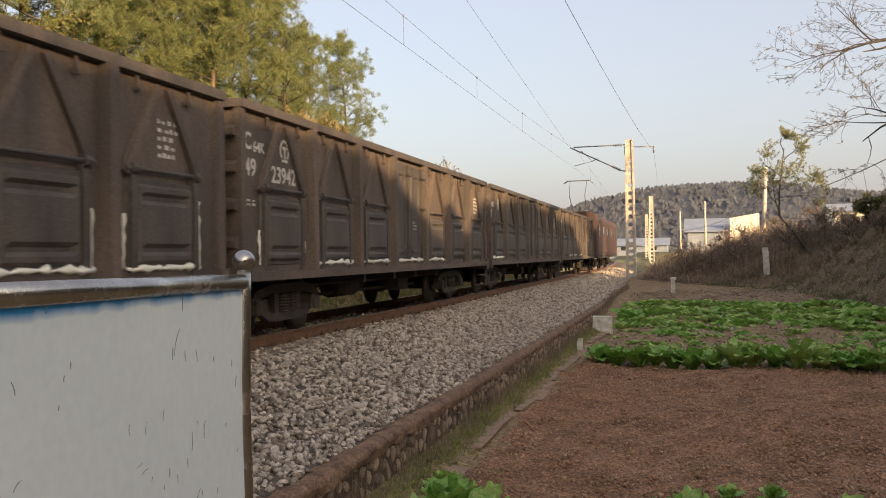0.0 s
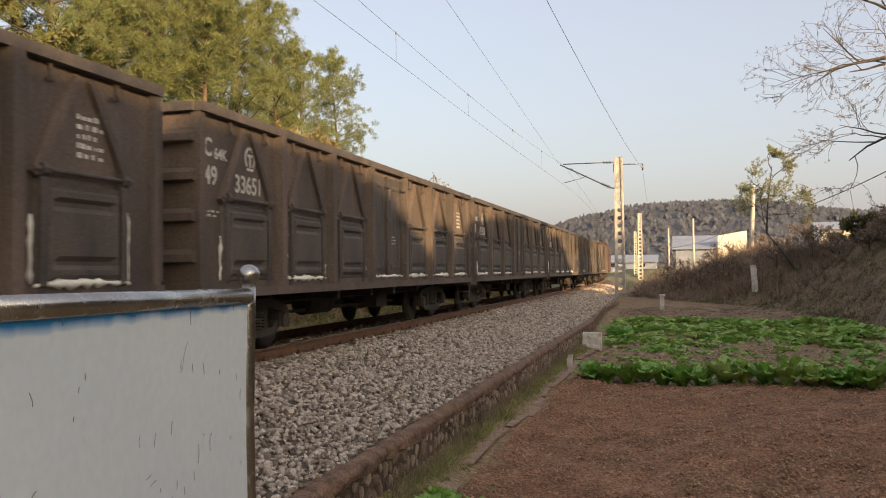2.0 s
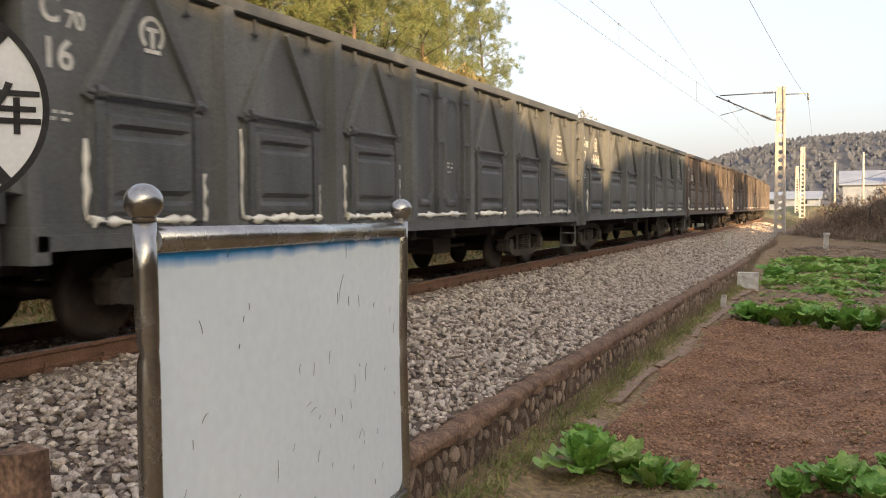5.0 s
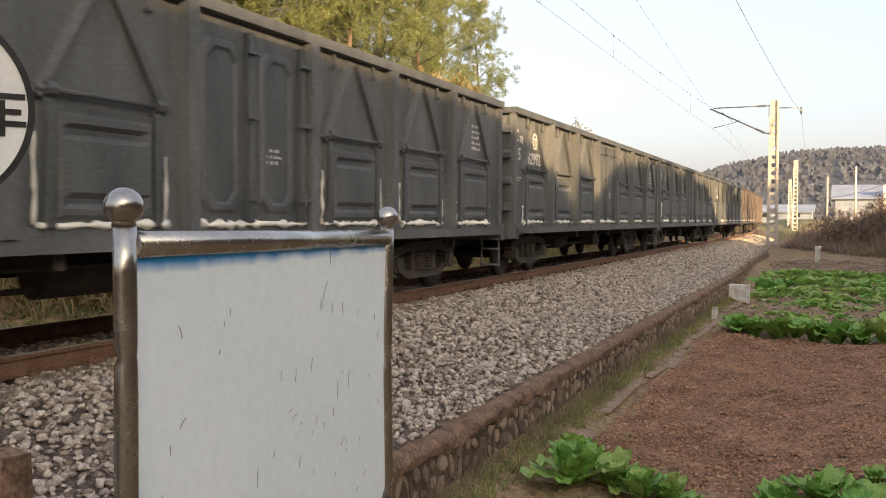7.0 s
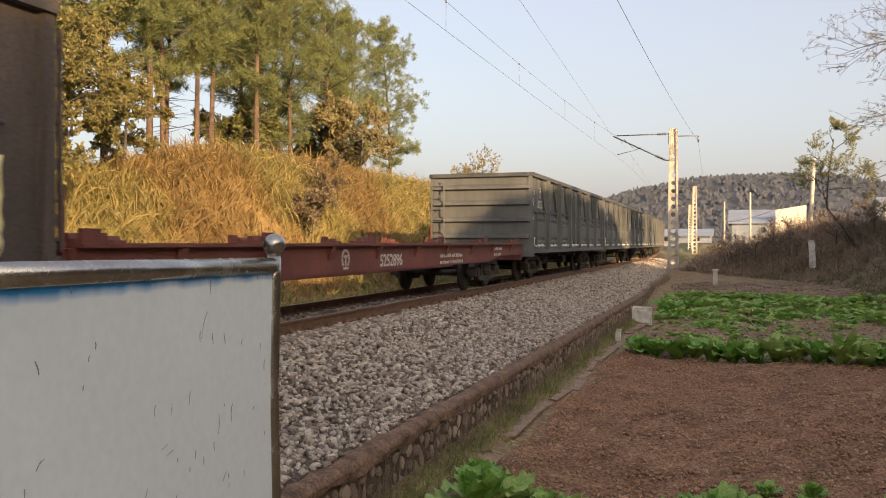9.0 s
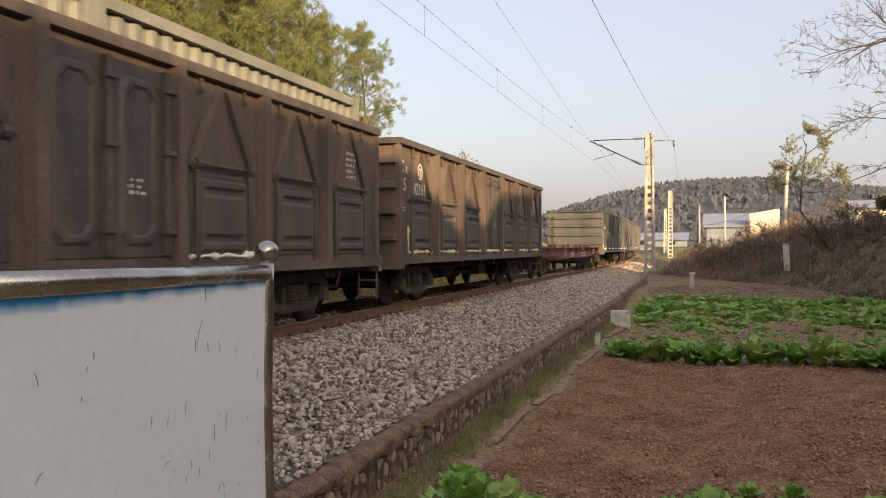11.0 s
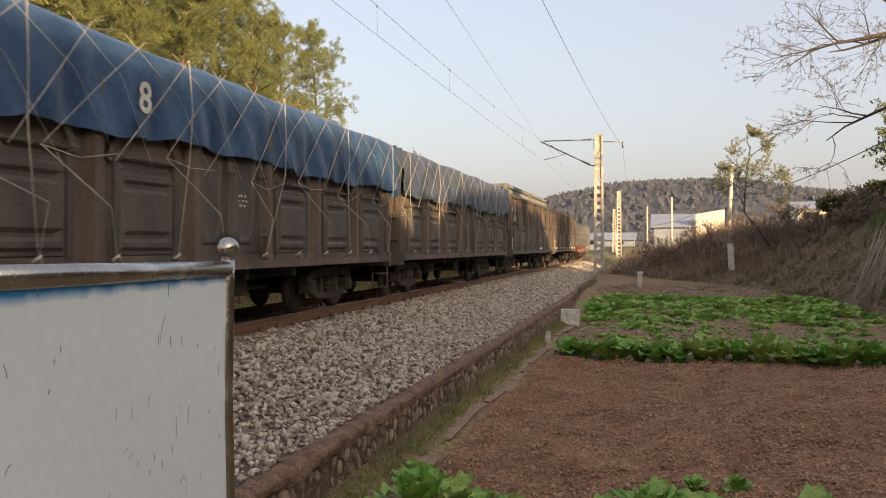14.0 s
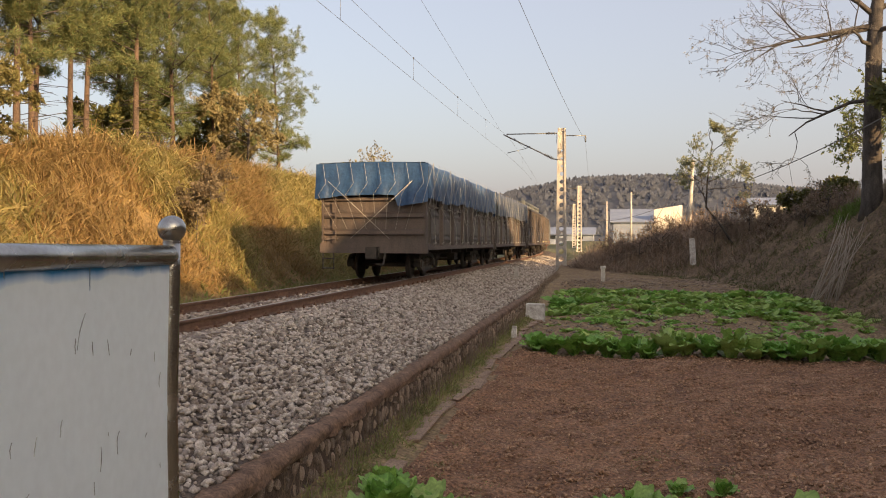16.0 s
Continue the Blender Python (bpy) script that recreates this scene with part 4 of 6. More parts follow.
def flat_wagon():
    """A red container flat wagon with deep side sills and folded container locks."""
    wagon = empty("flat_wagon", pose(0, 0, 0), "red-brown container flat wagon, empty, with white numbers", "railway wagon", "wagons of the train")
    h = 7.75
    for side in (1, -1):
        bm = bmesh.new()
        prof = [(-h, 0.92), (-h + 2.2, 0.92), (-h + 3.2, 0.80), (h - 3.2, 0.80), (h - 2.2, 0.92), (h, 0.92), (h, 1.18), (-h, 1.18)]
        for x in (1.36, 1.40):
            bm.faces.new([bm.verts.new((side * x, y, z)) for y, z in prof])
        f = list(bm.faces)
        for k in range(8):
            bm.faces.new((f[0].verts[k], f[0].verts[(k + 1) % 8], f[1].verts[(k + 1) % 8], f[1].verts[k]))
        bmesh.ops.recalc_face_normals(bm, faces=bm.faces)
        box(bm, side * 1.40 - 0.10, side * 1.40 + 0.10, -h, h, 1.18, 1.215)
        part("side_sill", bm, PAINT_RED, wagon)
    bm = bmesh.new()
    box(bm, -0.25, 0.25, -h, h, 0.66, 1.16)
    for y in np.linspace(-h + 0.1, h - 0.1, 11):
        box(bm, -1.36, 1.36, y - 0.06, y + 0.06, 0.95, 1.16)
    part("underframe", bm, PAINT_RED, wagon)
    bm = bmesh.new()
    sec = [(-0.17, 0.0), (0.20, 0.0), (0.20, 0.13), (0.15, 0.13), (0.15, 0.035), (0.05, 0.035), (0.03, 0.09), (-0.05, 0.09), (-0.07, 0.035), (-0.17, 0.035)]
    ra = [bm.verts.new((x, -0.11, z)) for x, z in sec]
    rb = [bm.verts.new((x, 0.11, z)) for x, z in sec]
    for k in range(len(sec)):
        k2 = (k + 1) % len(sec)
        bm.faces.new((ra[k], ra[k2], rb[k2], rb[k]))
    bm.faces.new(ra)
    bm.faces.new(rb)
    bmesh.ops.recalc_face_normals(bm, faces=bm.faces)
    lock = finish(bm, "container_lock", PAINT_RED)
    for y in (-7.5, -4.6, -1.6, 1.6, 4.6, 7.5):
        for side in (1, -1):
            part("container_lock", lock, None, wagon, m=pose(side * 1.13, y, 1.216, 0, 0, 0 if side > 0 else 180))
    bm = bmesh.new()
    for q in box(bm, 1.40, 1.49, -0.05, 0.05, 0.98, 1.17):
        if q.co.z < 1.0 and q.co.x > 1.45:
            q.co.x = 1.41
    bracket = finish(bm, "stake_bracket", PAINT_RED)
    for y in np.arange(-6.4, 6.5, 1.6):
        part("stake_bracket", bracket, None, wagon, m=pose(0, y, 0))
    for end in (1, -1):
        turn = pose(0, 0, 0, 0, 0, 0 if end < 0 else 180)
        bm = bmesh.new()
        tube(bm, [(0, -h, 0.88), (0, -h - 0.3, 0.88)], 0.11, 10)
        box(bm, -0.16, 0.16, -h - 0.43, -h - 0.26, 0.72, 1.02)
        part("coupler", bm, UNDER, wagon, m=turn)
        bm = bmesh.new()
        box(bm, -1.36, 1.36, -h - 0.02, -h + 0.08, 0.78, 1.17)
        for q in (0.9, 1.3):
            bar(bm, (q, -h - 0.05, 0.45), (q, -h - 0.05, 1.7 if q > 1 else 1.15), 0.03, 0.03)
        part("end_beam", bm, PAINT_RED, wagon, m=turn)
    part("number", lettering("5252896", 0.33), None, wagon, "white painted number", m=pose(1.402, -1.5, 0.86) @ Matrix.Diagonal((1, 0.8, 0.8, 1)))
    part("emblem", EMBLEM, None, wagon, m=pose(1.402, -2.7, 1.0) @ Matrix.Diagonal((1, 0.8, 0.8, 1)))
    rng = random.Random(4)
    small_part("data_mark", small_print(2, 0.6, 0.13, rng), None, wagon, m=pose(1.402, 5.0, 1.06))
    small_part("data_mark", small_print(2, 1.3, 0.12, rng), None, wagon, m=pose(1.402, 1.3, 0.95))
    add_bogie(wagon, -5.45)
    add_bogie(wagon, 5.45)
    return wagon


def build_container():
    """Corrugated side and end walls, a ribbed roof, corner posts and rails."""
    top = empty("container", pose(0, 0, 0), "grey-green corrugated shipping container standing in a wagon", "container", "containers in the wagon")
    L, W, H = 5.70, 2.44, 2.44
    for s in (1, -1):
        for length, across, half, n, deep, name in ((L, False, W / 2, 44, 0.036, "side_wall"), (W, True, L / 2, 18, 0.045, "end_wall")):
            bm = bmesh.new()
            up, low = [], []
            for i in range(n * 2 + 1):
                u = -length / 2 + 0.1 + i * (length - 0.2) / (n * 2)
                v = s * (half - (deep if (i // 2) % 2 else 0.0))
                x, y = (u, v) if across else (v, u)
                up.append(bm.verts.new((x, y, H - 0.12)))
                low.append(bm.verts.new((x, y, 0.16)))
            for i in range(n * 2):
                bm.faces.new((low[i], low[i + 1], up[i + 1], up[i]))
            part(name, bm, CONTAINER, top)
    for sx in (-1, 1):
        for sy in (-1, 1):
            bm = bmesh.new()
            x, y = sx * W / 2, sy * L / 2
            box(bm, x - 0.08, x + 0.08, y - 0.09, y + 0.09, 0, H)
            part("corner_post", bm, CONTAINER, top)
        for z0, z1 in ((H - 0.13, H - 0.01), (0.004, 0.17)):
            bm = bmesh.new()
            box(bm, sx * W / 2 - 0.06, sx * W / 2 + 0.06, -L / 2 + 0.09, L / 2 - 0.09, z0, z1)
            part("side_rail", bm, CONTAINER, top)
            bm = bmesh.new()
            box(bm, -W / 2 + 0.08, W / 2 - 0.08, sx * L / 2 - 0.06, sx * L / 2 + 0.06, z0, z1)
            part("end_rail", bm, CONTAINER, top)
    bm = bmesh.new()
    n = 40
    grid = [[bm.verts.new((x, -L / 2 + 0.06 + i * (L - 0.12) / n, H - (0.035 if (i // 2) % 2 else 0.015))) for x in (-W / 2 + 0.06, W / 2 - 0.06)] for i in range(n + 1)]
    for a, b in zip(grid, grid[1:]):
        bm.faces.new((a[0], a[1], b[1], b[0]))
    part("roof", bm, CONTAINER, top)
    return top


def locomotive():
    """The electric locomotive at the head, seen from behind and far off."""
    loco = empty("locomotive", pose(0, 0, 0), "brown electric freight locomotive with a raised pantograph", "locomotive")
    h = 9.9
    bm = bmesh.new()
    sec = [(-1.52, 1.0), (-1.55, 1.2), (-1.55, 3.2), (-1.42, 3.55), (-1.1, 3.72), (1.1, 3.72), (1.42, 3.55), (1.55, 3.2), (1.55, 1.2), (1.52, 1.0)]
    rings = []
    for y, k in ((-h, 0.93), (-h + 0.6, 1.0), (h - 0.6, 1.0), (h, 0.93)):
        rings.append([bm.verts.new((x * k, y, z)) for x, z in sec])
    for a, b in zip(rings, rings[1:]):
        for k in range(10):
            bm.faces.new((a[k], a[(k + 1) % 10], b[(k + 1) % 10], b[k]))
    bm.faces.new(rings[0][::-1])
    bm.faces.new(rings[-1])
    bmesh.ops.recalc_face_normals(bm, faces=bm.faces)
    part("body", bm, PAINT_LOCO, loco)
    bm = bmesh.new()
    box(bm, -1.50, 1.50, -h, h, 0.82, 1.02)
    part("underframe", bm, UNDER, loco)
    for s in (-1, 1):
        for y in (-5.4, -2.2, 2.2, 5.4):
            bm = bmesh.new()
            box(bm, s * 1.55 - 0.012, s * 1.55 + 0.012, y - 0.55, y + 0.55, 2.35, 2.85)
            part("window", bm, GLASS, loco)
        for y in (-h + 1.0, h - 1.0):
            bm = bmesh.new()
            box(bm, s * 1.55 - 0.014, s * 1.55 + 0.014, y - 0.32, y + 0.32, 2.2, 2.9)
            part("cab_window", bm, GLASS, loco)
    bm = bmesh.new()
    y = -6.2
    for s in (-1, 1):
        bar(bm, (s * 0.5, y - 0.7, 3.95), (s * 0.5, y + 0.7, 3.95), 0.06, 0.06)
        bar(bm, (s * 0.45, y + 0.7, 3.98), (s * 0.5, y - 0.8, 4.9), 0.04, 0.04)
        bar(bm, (s * 0.5, y - 0.8, 4.9), (s * 0.55, y + 0.2, 5.9), 0.03, 0.03)
        for q in (-0.6, 0.6):
            tube(bm, [(s * 0.5, y + q, 3.70), (s * 0.5, y + q, 3.95)], 0.07, 8)
    for q in (0.1, 0.3):
        tube(bm, [(-0.95, y + q, 5.78), (-0.7, y + q, 5.95), (0.7, y + q, 5.95), (0.95, y + q, 5.78)], 0.025, 6)
    part("pantograph", bm, DARKSTEEL, loco)
    for y in (-6.5, 0, 6.5):
        add_bogie(loco, y)
    return loco


TRAIN, TALL = 1.087, 1.055  # the vehicles' length and height against the drawing sizes above
BODY = Matrix.Translation((0, 0, -0.1545)) @ Matrix.Diagonal((1, TRAIN, TALL, 1))


def to_size(vehicle):
    """Brings a vehicle's body to full size over bogies of standard size."""
    for o in vehicle.children:
        if o.name.startswith("bogie"):
            o.matrix_basis = pose(0, o.matrix_basis.translation.y * TRAIN, 0)
        else:
            o.matrix_basis = BODY @ o.matrix_basis


def build_train():
    """Every vehicle, with the place of its middle along the line at the start."""
    cars = []
    c64 = gondola(12.23, PAINT_BROWN, DOOR_BROWN, "coal_wagon")
    c70 = gondola(12.65, PAINT_GREY, DOOR_GREY, "coal_wagon")
    c70b = gondola(12.65, PAINT_BROWN, DOOR_BROWN, "coal_wagon")
    grey = "dark grey open-top coal wagon with white numbers and sealing foam"
    brown = "dark brown open-top coal wagon, rust-stained, with darker doors and white numbers"
    plan = (
        (c64, 12.23, 40.37, "64K", "48", "", 0.25, FOAM, brown),
        (c64, 12.23, 27.63, "64K", "47", "", 0.25, FOAM, brown),
        (c64, 12.23, 14.90, "64K", "49", "23942", 0.45, FOAM, brown),
        (c64, 12.23, 2.25, "64K", "48", "75500", 0.80, FOAM, brown),
        (c64, 12.23, -10.44, "64K", "49", "33651", 0.85, FOAM, brown),
        (c64, 12.23, -23.43, "64K", "48", "63328", 0.85, FOAM, brown),
        (c70, 12.65, -36.42, "70E", "17", "16646", 0.9, FOAM, grey),
        (c70, 12.65, -49.55, "70", "16", "", 0.95, FOAM, grey),
        (c70, 12.65, -62.52, "70", "15", "62992", 1.0, FOAM, grey),
        (c70, 12.65, -75.80, "70", "16", "50233", 1.0, FOAM, grey),
        (None, 15.5, -90.44, "", "", "", 0, None, ""),
        (c70b, 12.65, -104.87, "70", "15", "92161", 1.0, FOAM_Y, "dark brownish coal wagon with yellowed sealing foam round its doors"),
        (c64, 12.23, -118.30, "64K", "45", "5675", 0.2, FOAM, "rust-stained open-top wagon carrying grey containers"),
        (c64, 12.23, -131.80, "64K", "48", "", 0.0, FOAM, "brown open-top wagon under a dark roped tarpaulin"),
        (c64, 12.23, -144.80, "64K", "46", "", 0.0, FOAM, "brown open-top last wagon under a blue roped tarpaulin"),
    )
    used = set()
    for n, (model, length, s, series, left, right, foam, foam_mat, label) in enumerate(plan):
        if model is None:
            flat = flat_wagon()
            to_size(flat)
            cars.append((flat, s, 10.9))
            continue
        wagon = copy_thing(model, pose(0, 0, 0))
        tagged(wagon, label, "railway wagon", "wagons of the train")
        letter_wagon(wagon, length, series, left, right, n)
        if foam:
            tagged(part("sealing_foam", foam_lines(random.Random(50 + n), length, foam, foam_mat), None, wagon, "lumpy sealing foam"), kind="stuff")
        cars.append((wagon, s, length - 3.9))
        if n == 12:
            first = build_container()
            for o in first.children:
                o.matrix_basis = Matrix.Diagonal((1, TRAIN, TALL, 1)) @ o.matrix_basis
            for box_thing, k in ((first, -2.89), (copy_thing(first, pose(0, 0, 0)), 2.89)):
                cars.append((box_thing, s, length - 3.9, k * TRAIN, 1.03))
        if n in (13, 14):
            dark = n == 13
            sheet = part("tarpaulin", tarpaulin(length, 1.0, TARP_DARK if dark else TARP_BLUE, n, "tarpaulin"), None, wagon, "dark blue-grey tarpaulin" if dark else "bright blue tarpaulin")
            tagged(part("tie_ropes", rope_mesh(length, 1.0, n), None, wagon, "pale ropes tied in a net"), kind="stuff")
            if not dark:
                part("sheet_mark", lettering("8", 0.42), None, wagon, "faded white figure", m=pose(1.685, -2.1, 2.55))
        to_size(wagon)
    for model in (c64, c70, c70b):
        for o in list(model.children_recursive) + [model]:
            bpy.data.objects.remove(o)
    cars.append((locomotive(), 57.6, 12.4))
    return cars


CARS = build_train()


def motions():
    """The train rolls away along the line and slows a little; its wheels turn."""
    spin = []
    for k in range(481):
        t = k / 30
        spin.append((t, -math.degrees(TRAIN * (12.512 * t - 0.108 * t * t) / 0.42)))
    for car, *_ in CARS:
        for ob in car.children_recursive:
            if ob.name.startswith("wheelset"):
                y = ob.matrix_local.translation.y
                walk(ob, [(t, pose(0, y, 0.42, a)) for t, a in spin])
    for car, s, base, *load in CARS:
        rows = []
        for k in range(33):
            t = k * 0.5
            d = TRAIN * (s + 0.24 + 12.512 * t - 0.108 * t * t) - 0.42
            xa, ya, _ = on_track(d - base * TRAIN / 2)
            xb, yb, _ = on_track(d + base * TRAIN / 2)
            turn = math.degrees(math.atan2(-(xb - xa), yb - ya))
            m = pose((xa + xb) / 2, (ya + yb) / 2, RAIL_Z, 0, 0, turn)
            if load:
                m = m @ pose(0, load[0], load[1])
            rows.append((t, m))
        walk(car, rows)


# ---- the notice board, the round sign and the posts ----
def build_board():
    a, b = Vector((-1.196, 1.270)), Vector((-1.357, 2.713))
    wide = (b - a).length
    board = empty("notice_board", pose(a.x, a.y, 0, 0, 0, math.degrees(math.atan2(a.x - b.x, b.y - a.y))), "blank faded notice board in a dented stainless steel frame", "notice board")
    floor = -0.6
    for y, dent, zt in ((0, 0.926, 1.205), (wide, 0.70, 1.185)):
        bm = bmesh.new()
        zs = [floor, 0.1, 0.3, 0.5, 0.62, 0.70, 0.80, 0.90, 1.0, 1.1, zt]
        zs = sorted(set([z for z in zs if abs(z - dent) > 0.05] + [dent - 0.09, dent - 0.022, dent, dent + 0.022, dent + 0.10]))
        pts, rad = [], []
        for z in zs:
            k = math.exp(-((z - dent) / 0.018) ** 2)
            bow = -0.018 * math.exp(-((z - dent) / 0.28) ** 2)
            pts.append((0.004 * k, y + bow * (1 if y else -0.12), z))
            rad.append(0.0250 - 0.0055 * k)
        tube(bm, pts, rad, 20)
        part("post", bm, STEEL, board, "dented stainless steel post")
        bm = bmesh.new()
        ball(bm, (0, y, zt + 0.036), 0.041, 24, 16, 0.97)
        tube(bm, [(0, y, zt - 0.004), (0, y, zt + 0.012)], [0.026, 0.022], 16)
        part("finial", bm, STEEL, board, "round stainless steel ball")
    for z, zz in ((1.160, 1.145), (0.16, 0.16)):
        bm = bmesh.new()
        tube(bm, [(0, 0.02, z), (0, wide - 0.02, zz)], 0.029, 20)
        part("rail", bm, STEEL, board)
    # the sheet, with rounded lower corners
    bm = bmesh.new()
    y0, y1, zt, zb, r = 0.024, wide - 0.024, 0.0, -0.955, 0.06
    out = [(y0, zt), (y0, zb + r)]
    out += [(y0 + r - r * math.cos(q), zb + r - r * math.sin(q)) for q in np.linspace(0.2, 1.57, 5)]
    out += [(y1 - r + r * math.sin(q), zb + r - r * math.cos(q)) for q in np.linspace(0, 1.4, 5)]
    out += [(y1, zb + r), (y1, zt)]
    f0 = bm.faces.new([bm.verts.new((0.004, y, z)) for y, z in out])
    f1 = bm.faces.new([bm.verts.new((-0.012, y, z)) for y, z in out])
    k = len(out)
    for i in range(k):
        bm.faces.new((f0.verts[i], f0.verts[(i + 1) % k], f1.verts[(i + 1) % k], f1.verts[i]))
    bmesh.ops.recalc_face_normals(bm, faces=bm.faces)
    part("sheet", bm, BOARD, board, "white sheet with a faded blue upper edge", m=pose(0, 0, 1.135))
    rng = random.Random(8)
    bm = bmesh.new()
    spots = [(rng.uniform(0.06, 1.40), rng.uniform(0.22, 0.98), rng.uniform(0.012, 0.042), rng.gauss(8, 16)) for _ in range(46)]
    spots += [(0.10, 0.55, 0.10, 5), (0.16, 0.50, 0.05, 12), (0.52, 0.52, 0.06, 3), (0.70, 0.66, 0.03, 80), (0.73, 0.64, 0.04, 70), (0.92, 0.98, 0.09, 18), (1.02, 0.66, 0.06, 8), (1.10, 0.68, 0.06, -8), (0.42, 0.42, 0.025, 70)]
    for y, z, ln, deg in spots:
        hook = rng.uniform(-0.35, 0.6)
        pts = []
        for q in range(5):
            s = (q / 4 - 0.5) * ln
            a = radians(deg) + hook * (q / 4) ** 2
            pts.append((0.0050, y + s * math.sin(a) + rng.uniform(-.0012, .0012), z + s * math.cos(a)))
        for n, (p, q) in enumerate(zip(pts, pts[1:])):
            bar(bm, p, q, (0.0005, 0.0012, 0.0016, 0.0006)[n] * rng.uniform(0.7, 1.3), 0.0016, (1, 0, 0))
    tagged(part("scratch", bm, mat("scratched_board_edge", (0.20, 0.22, 0.22), (0.42, 0.44, 0.44), 40, 0.6, 0, 0, 60), board, "fine grey scratches and cracks"), kind="stuff")
    bm = bmesh.new()
    for y, ln in ((0.30, 0.02), (0.63, 0.018), (0.965, 0.060), (1.19, 0.022), (1.30, 0.03), (1.345, 0.018)):
        z = 1.13
        for q in range(5):
            bar(bm, (0.0050, y, z), (0.0050, y + rng.uniform(-.002, .002), z - ln / 5), 0.004 - 0.0005 * q, 0.001, (1, 0, 0))
            z -= ln / 5
    tagged(part("drip_stain", bm, mat("blue_grey_drip", (0.10, 0.22, 0.36), (0.25, 0.33, 0.42), 30, 0.6, 0, 0, 60), board, "thin blue drip stains"), kind="stuff")


def build_round_sign():
    c, eye = Vector((-2.172, 1.481, 1.526)), Vector((0.13, 0.0, 1.25))
    sign = empty("round_sign", look(c, c + (c - eye)) @ pose(0, 0, 0), "round white crossing sign with a black rim and bars", "road sign")
    bm = bmesh.new()
    disc(bm, (0, 0, 0), (0, 0, 1), 0.280, 0.006, 64)
    part("plate", bm, SIGNWHITE, sign)
    bm = bmesh.new()
    n = 64
    rr = [[bm.verts.new((math.cos(i * math.tau / n) * r, math.sin(i * math.tau / n) * r, z)) for i in range(n)] for r, z in ((0.279, 0.0035), (0.279, 0.010), (0.297, 0.010), (0.297, -0.004))]
    for a, b in zip(rr, rr[1:]):
        for i in range(n):
            bm.faces.new((a[i], a[(i + 1) % n], b[(i + 1) % n], b[i]))
    part("rim", bm, BLACK, sign)
    for k in range(4):
        q = radians(50 + k * 90 if k % 2 == 0 else 40 + k * 90)
        bm = bmesh.new()
        bar(bm, (math.cos(q) * 0.03, math.sin(q) * 0.03, 0.0045), (math.cos(q) * 0.281, math.sin(q) * 0.281, 0.0045), 0.034, 0.002, (0, 0, 1))
        part("bar", bm, BLACK, sign)
    me = lettering("车", 0.155, "character")
    me.transform(Matrix(((0, 1, 0, 0), (0, 0, 1, 0), (1, 0, 0, 0), (0, 0, 0, 1))))
    me.materials.clear()
    me.materials.append(BLACK)
    part("character", me, None, sign, "black painted character", m=pose(0.125, -0.06, 0.005))
    bm = bmesh.new()
    down = sign.matrix_world.inverted()
    tube(bm, [down @ Vector((-2.19, 1.515, -0.7)), down @ Vector((-2.19, 1.515, 1.75))], 0.03, 14)
    part("post", bm, DARKSTEEL, sign, "grey steel post")


def concrete_post(x, y, zb, zt, w, d, lean, material, label, name, cap=0.0, seed=1):
    rng = random.Random(seed)
    bm = bmesh.new()
    rings = []
    for k in range(6):
        z = zb - 0.25 + (zt - zb + 0.25) * k / 5
        g = 1 - 0.06 * k / 5
        rings.append([bm.verts.new((sx * w / 2 * g + rng.gauss(0, .004), sy * d / 2 * g + rng.gauss(0, .004), z + (rng.gauss(0, .012) if k == 5 else 0))) for sx, sy in ((-1, -1), (1, -1), (1, 1), (-1, 1))])
    for a, b in zip(rings, rings[1:]):
        for k in range(4):
            bm.faces.new((a[k], a[(k + 1) % 4], b[(k + 1) % 4], b[k]))
    bm.faces.new(rings[0][::-1])
    bm.faces.new(rings[-1])
    bmesh.ops.bevel(bm, geom=[e for e in bm.edges if e.calc_face_angle(0) > 0.6], offset=0.012, segments=2, affect="EDGES")
    ob = part(name, bm, material)
    if cap:
        bm = bmesh.new()
        box(bm, -w / 2 - cap, w / 2 + cap, -d / 2 - cap, d / 2 + cap, zt - 0.10, zt + 0.01)
        part("cap", bevelled(bm, 0.012), material, ob)
    ob.matrix_world = pose(x, y, 0, 0, lean, 0)
    return tagged(ob, label, "post")


build_board()
build_round_sign()
concrete_post(-3.22, 2.55, -0.62, 0.16, 0.17, 0.17, 0, CAP, "rough old concrete stump in the ballast", "concrete_stump", seed=2)
concrete_post(-2.43, 21.8, -1.36, -0.94, 0.13, 0.12, 3, WHITEPOST, "short white boundary post beside the field path", "boundary_post", seed=3)
concrete_post(-2.42, 27.3, -1.30, -0.80, 0.62, 0.30, 1, WHITEPOST, "squat white concrete block beside the wall", "concrete_block", seed=4)
concrete_post(-0.45, 39.8, -0.75, 0.06, 0.20, 0.18, 0, WHITEPOST, "pale marker post with a small cap", "marker_post", cap=0.03, seed=5)
concrete_post(4.08, 46.0, 0.1, 1.37, 0.30, 0.16, -3, WHITEPOST, "white boundary stone on the bank", "boundary_stone", seed=6)
concrete_post(-4.0, 36.0, -0.55, 0.12, 0.16, 0.16, 0, CONCRETE, "weathered grey track marker on the ballast", "track_marker", seed=7)


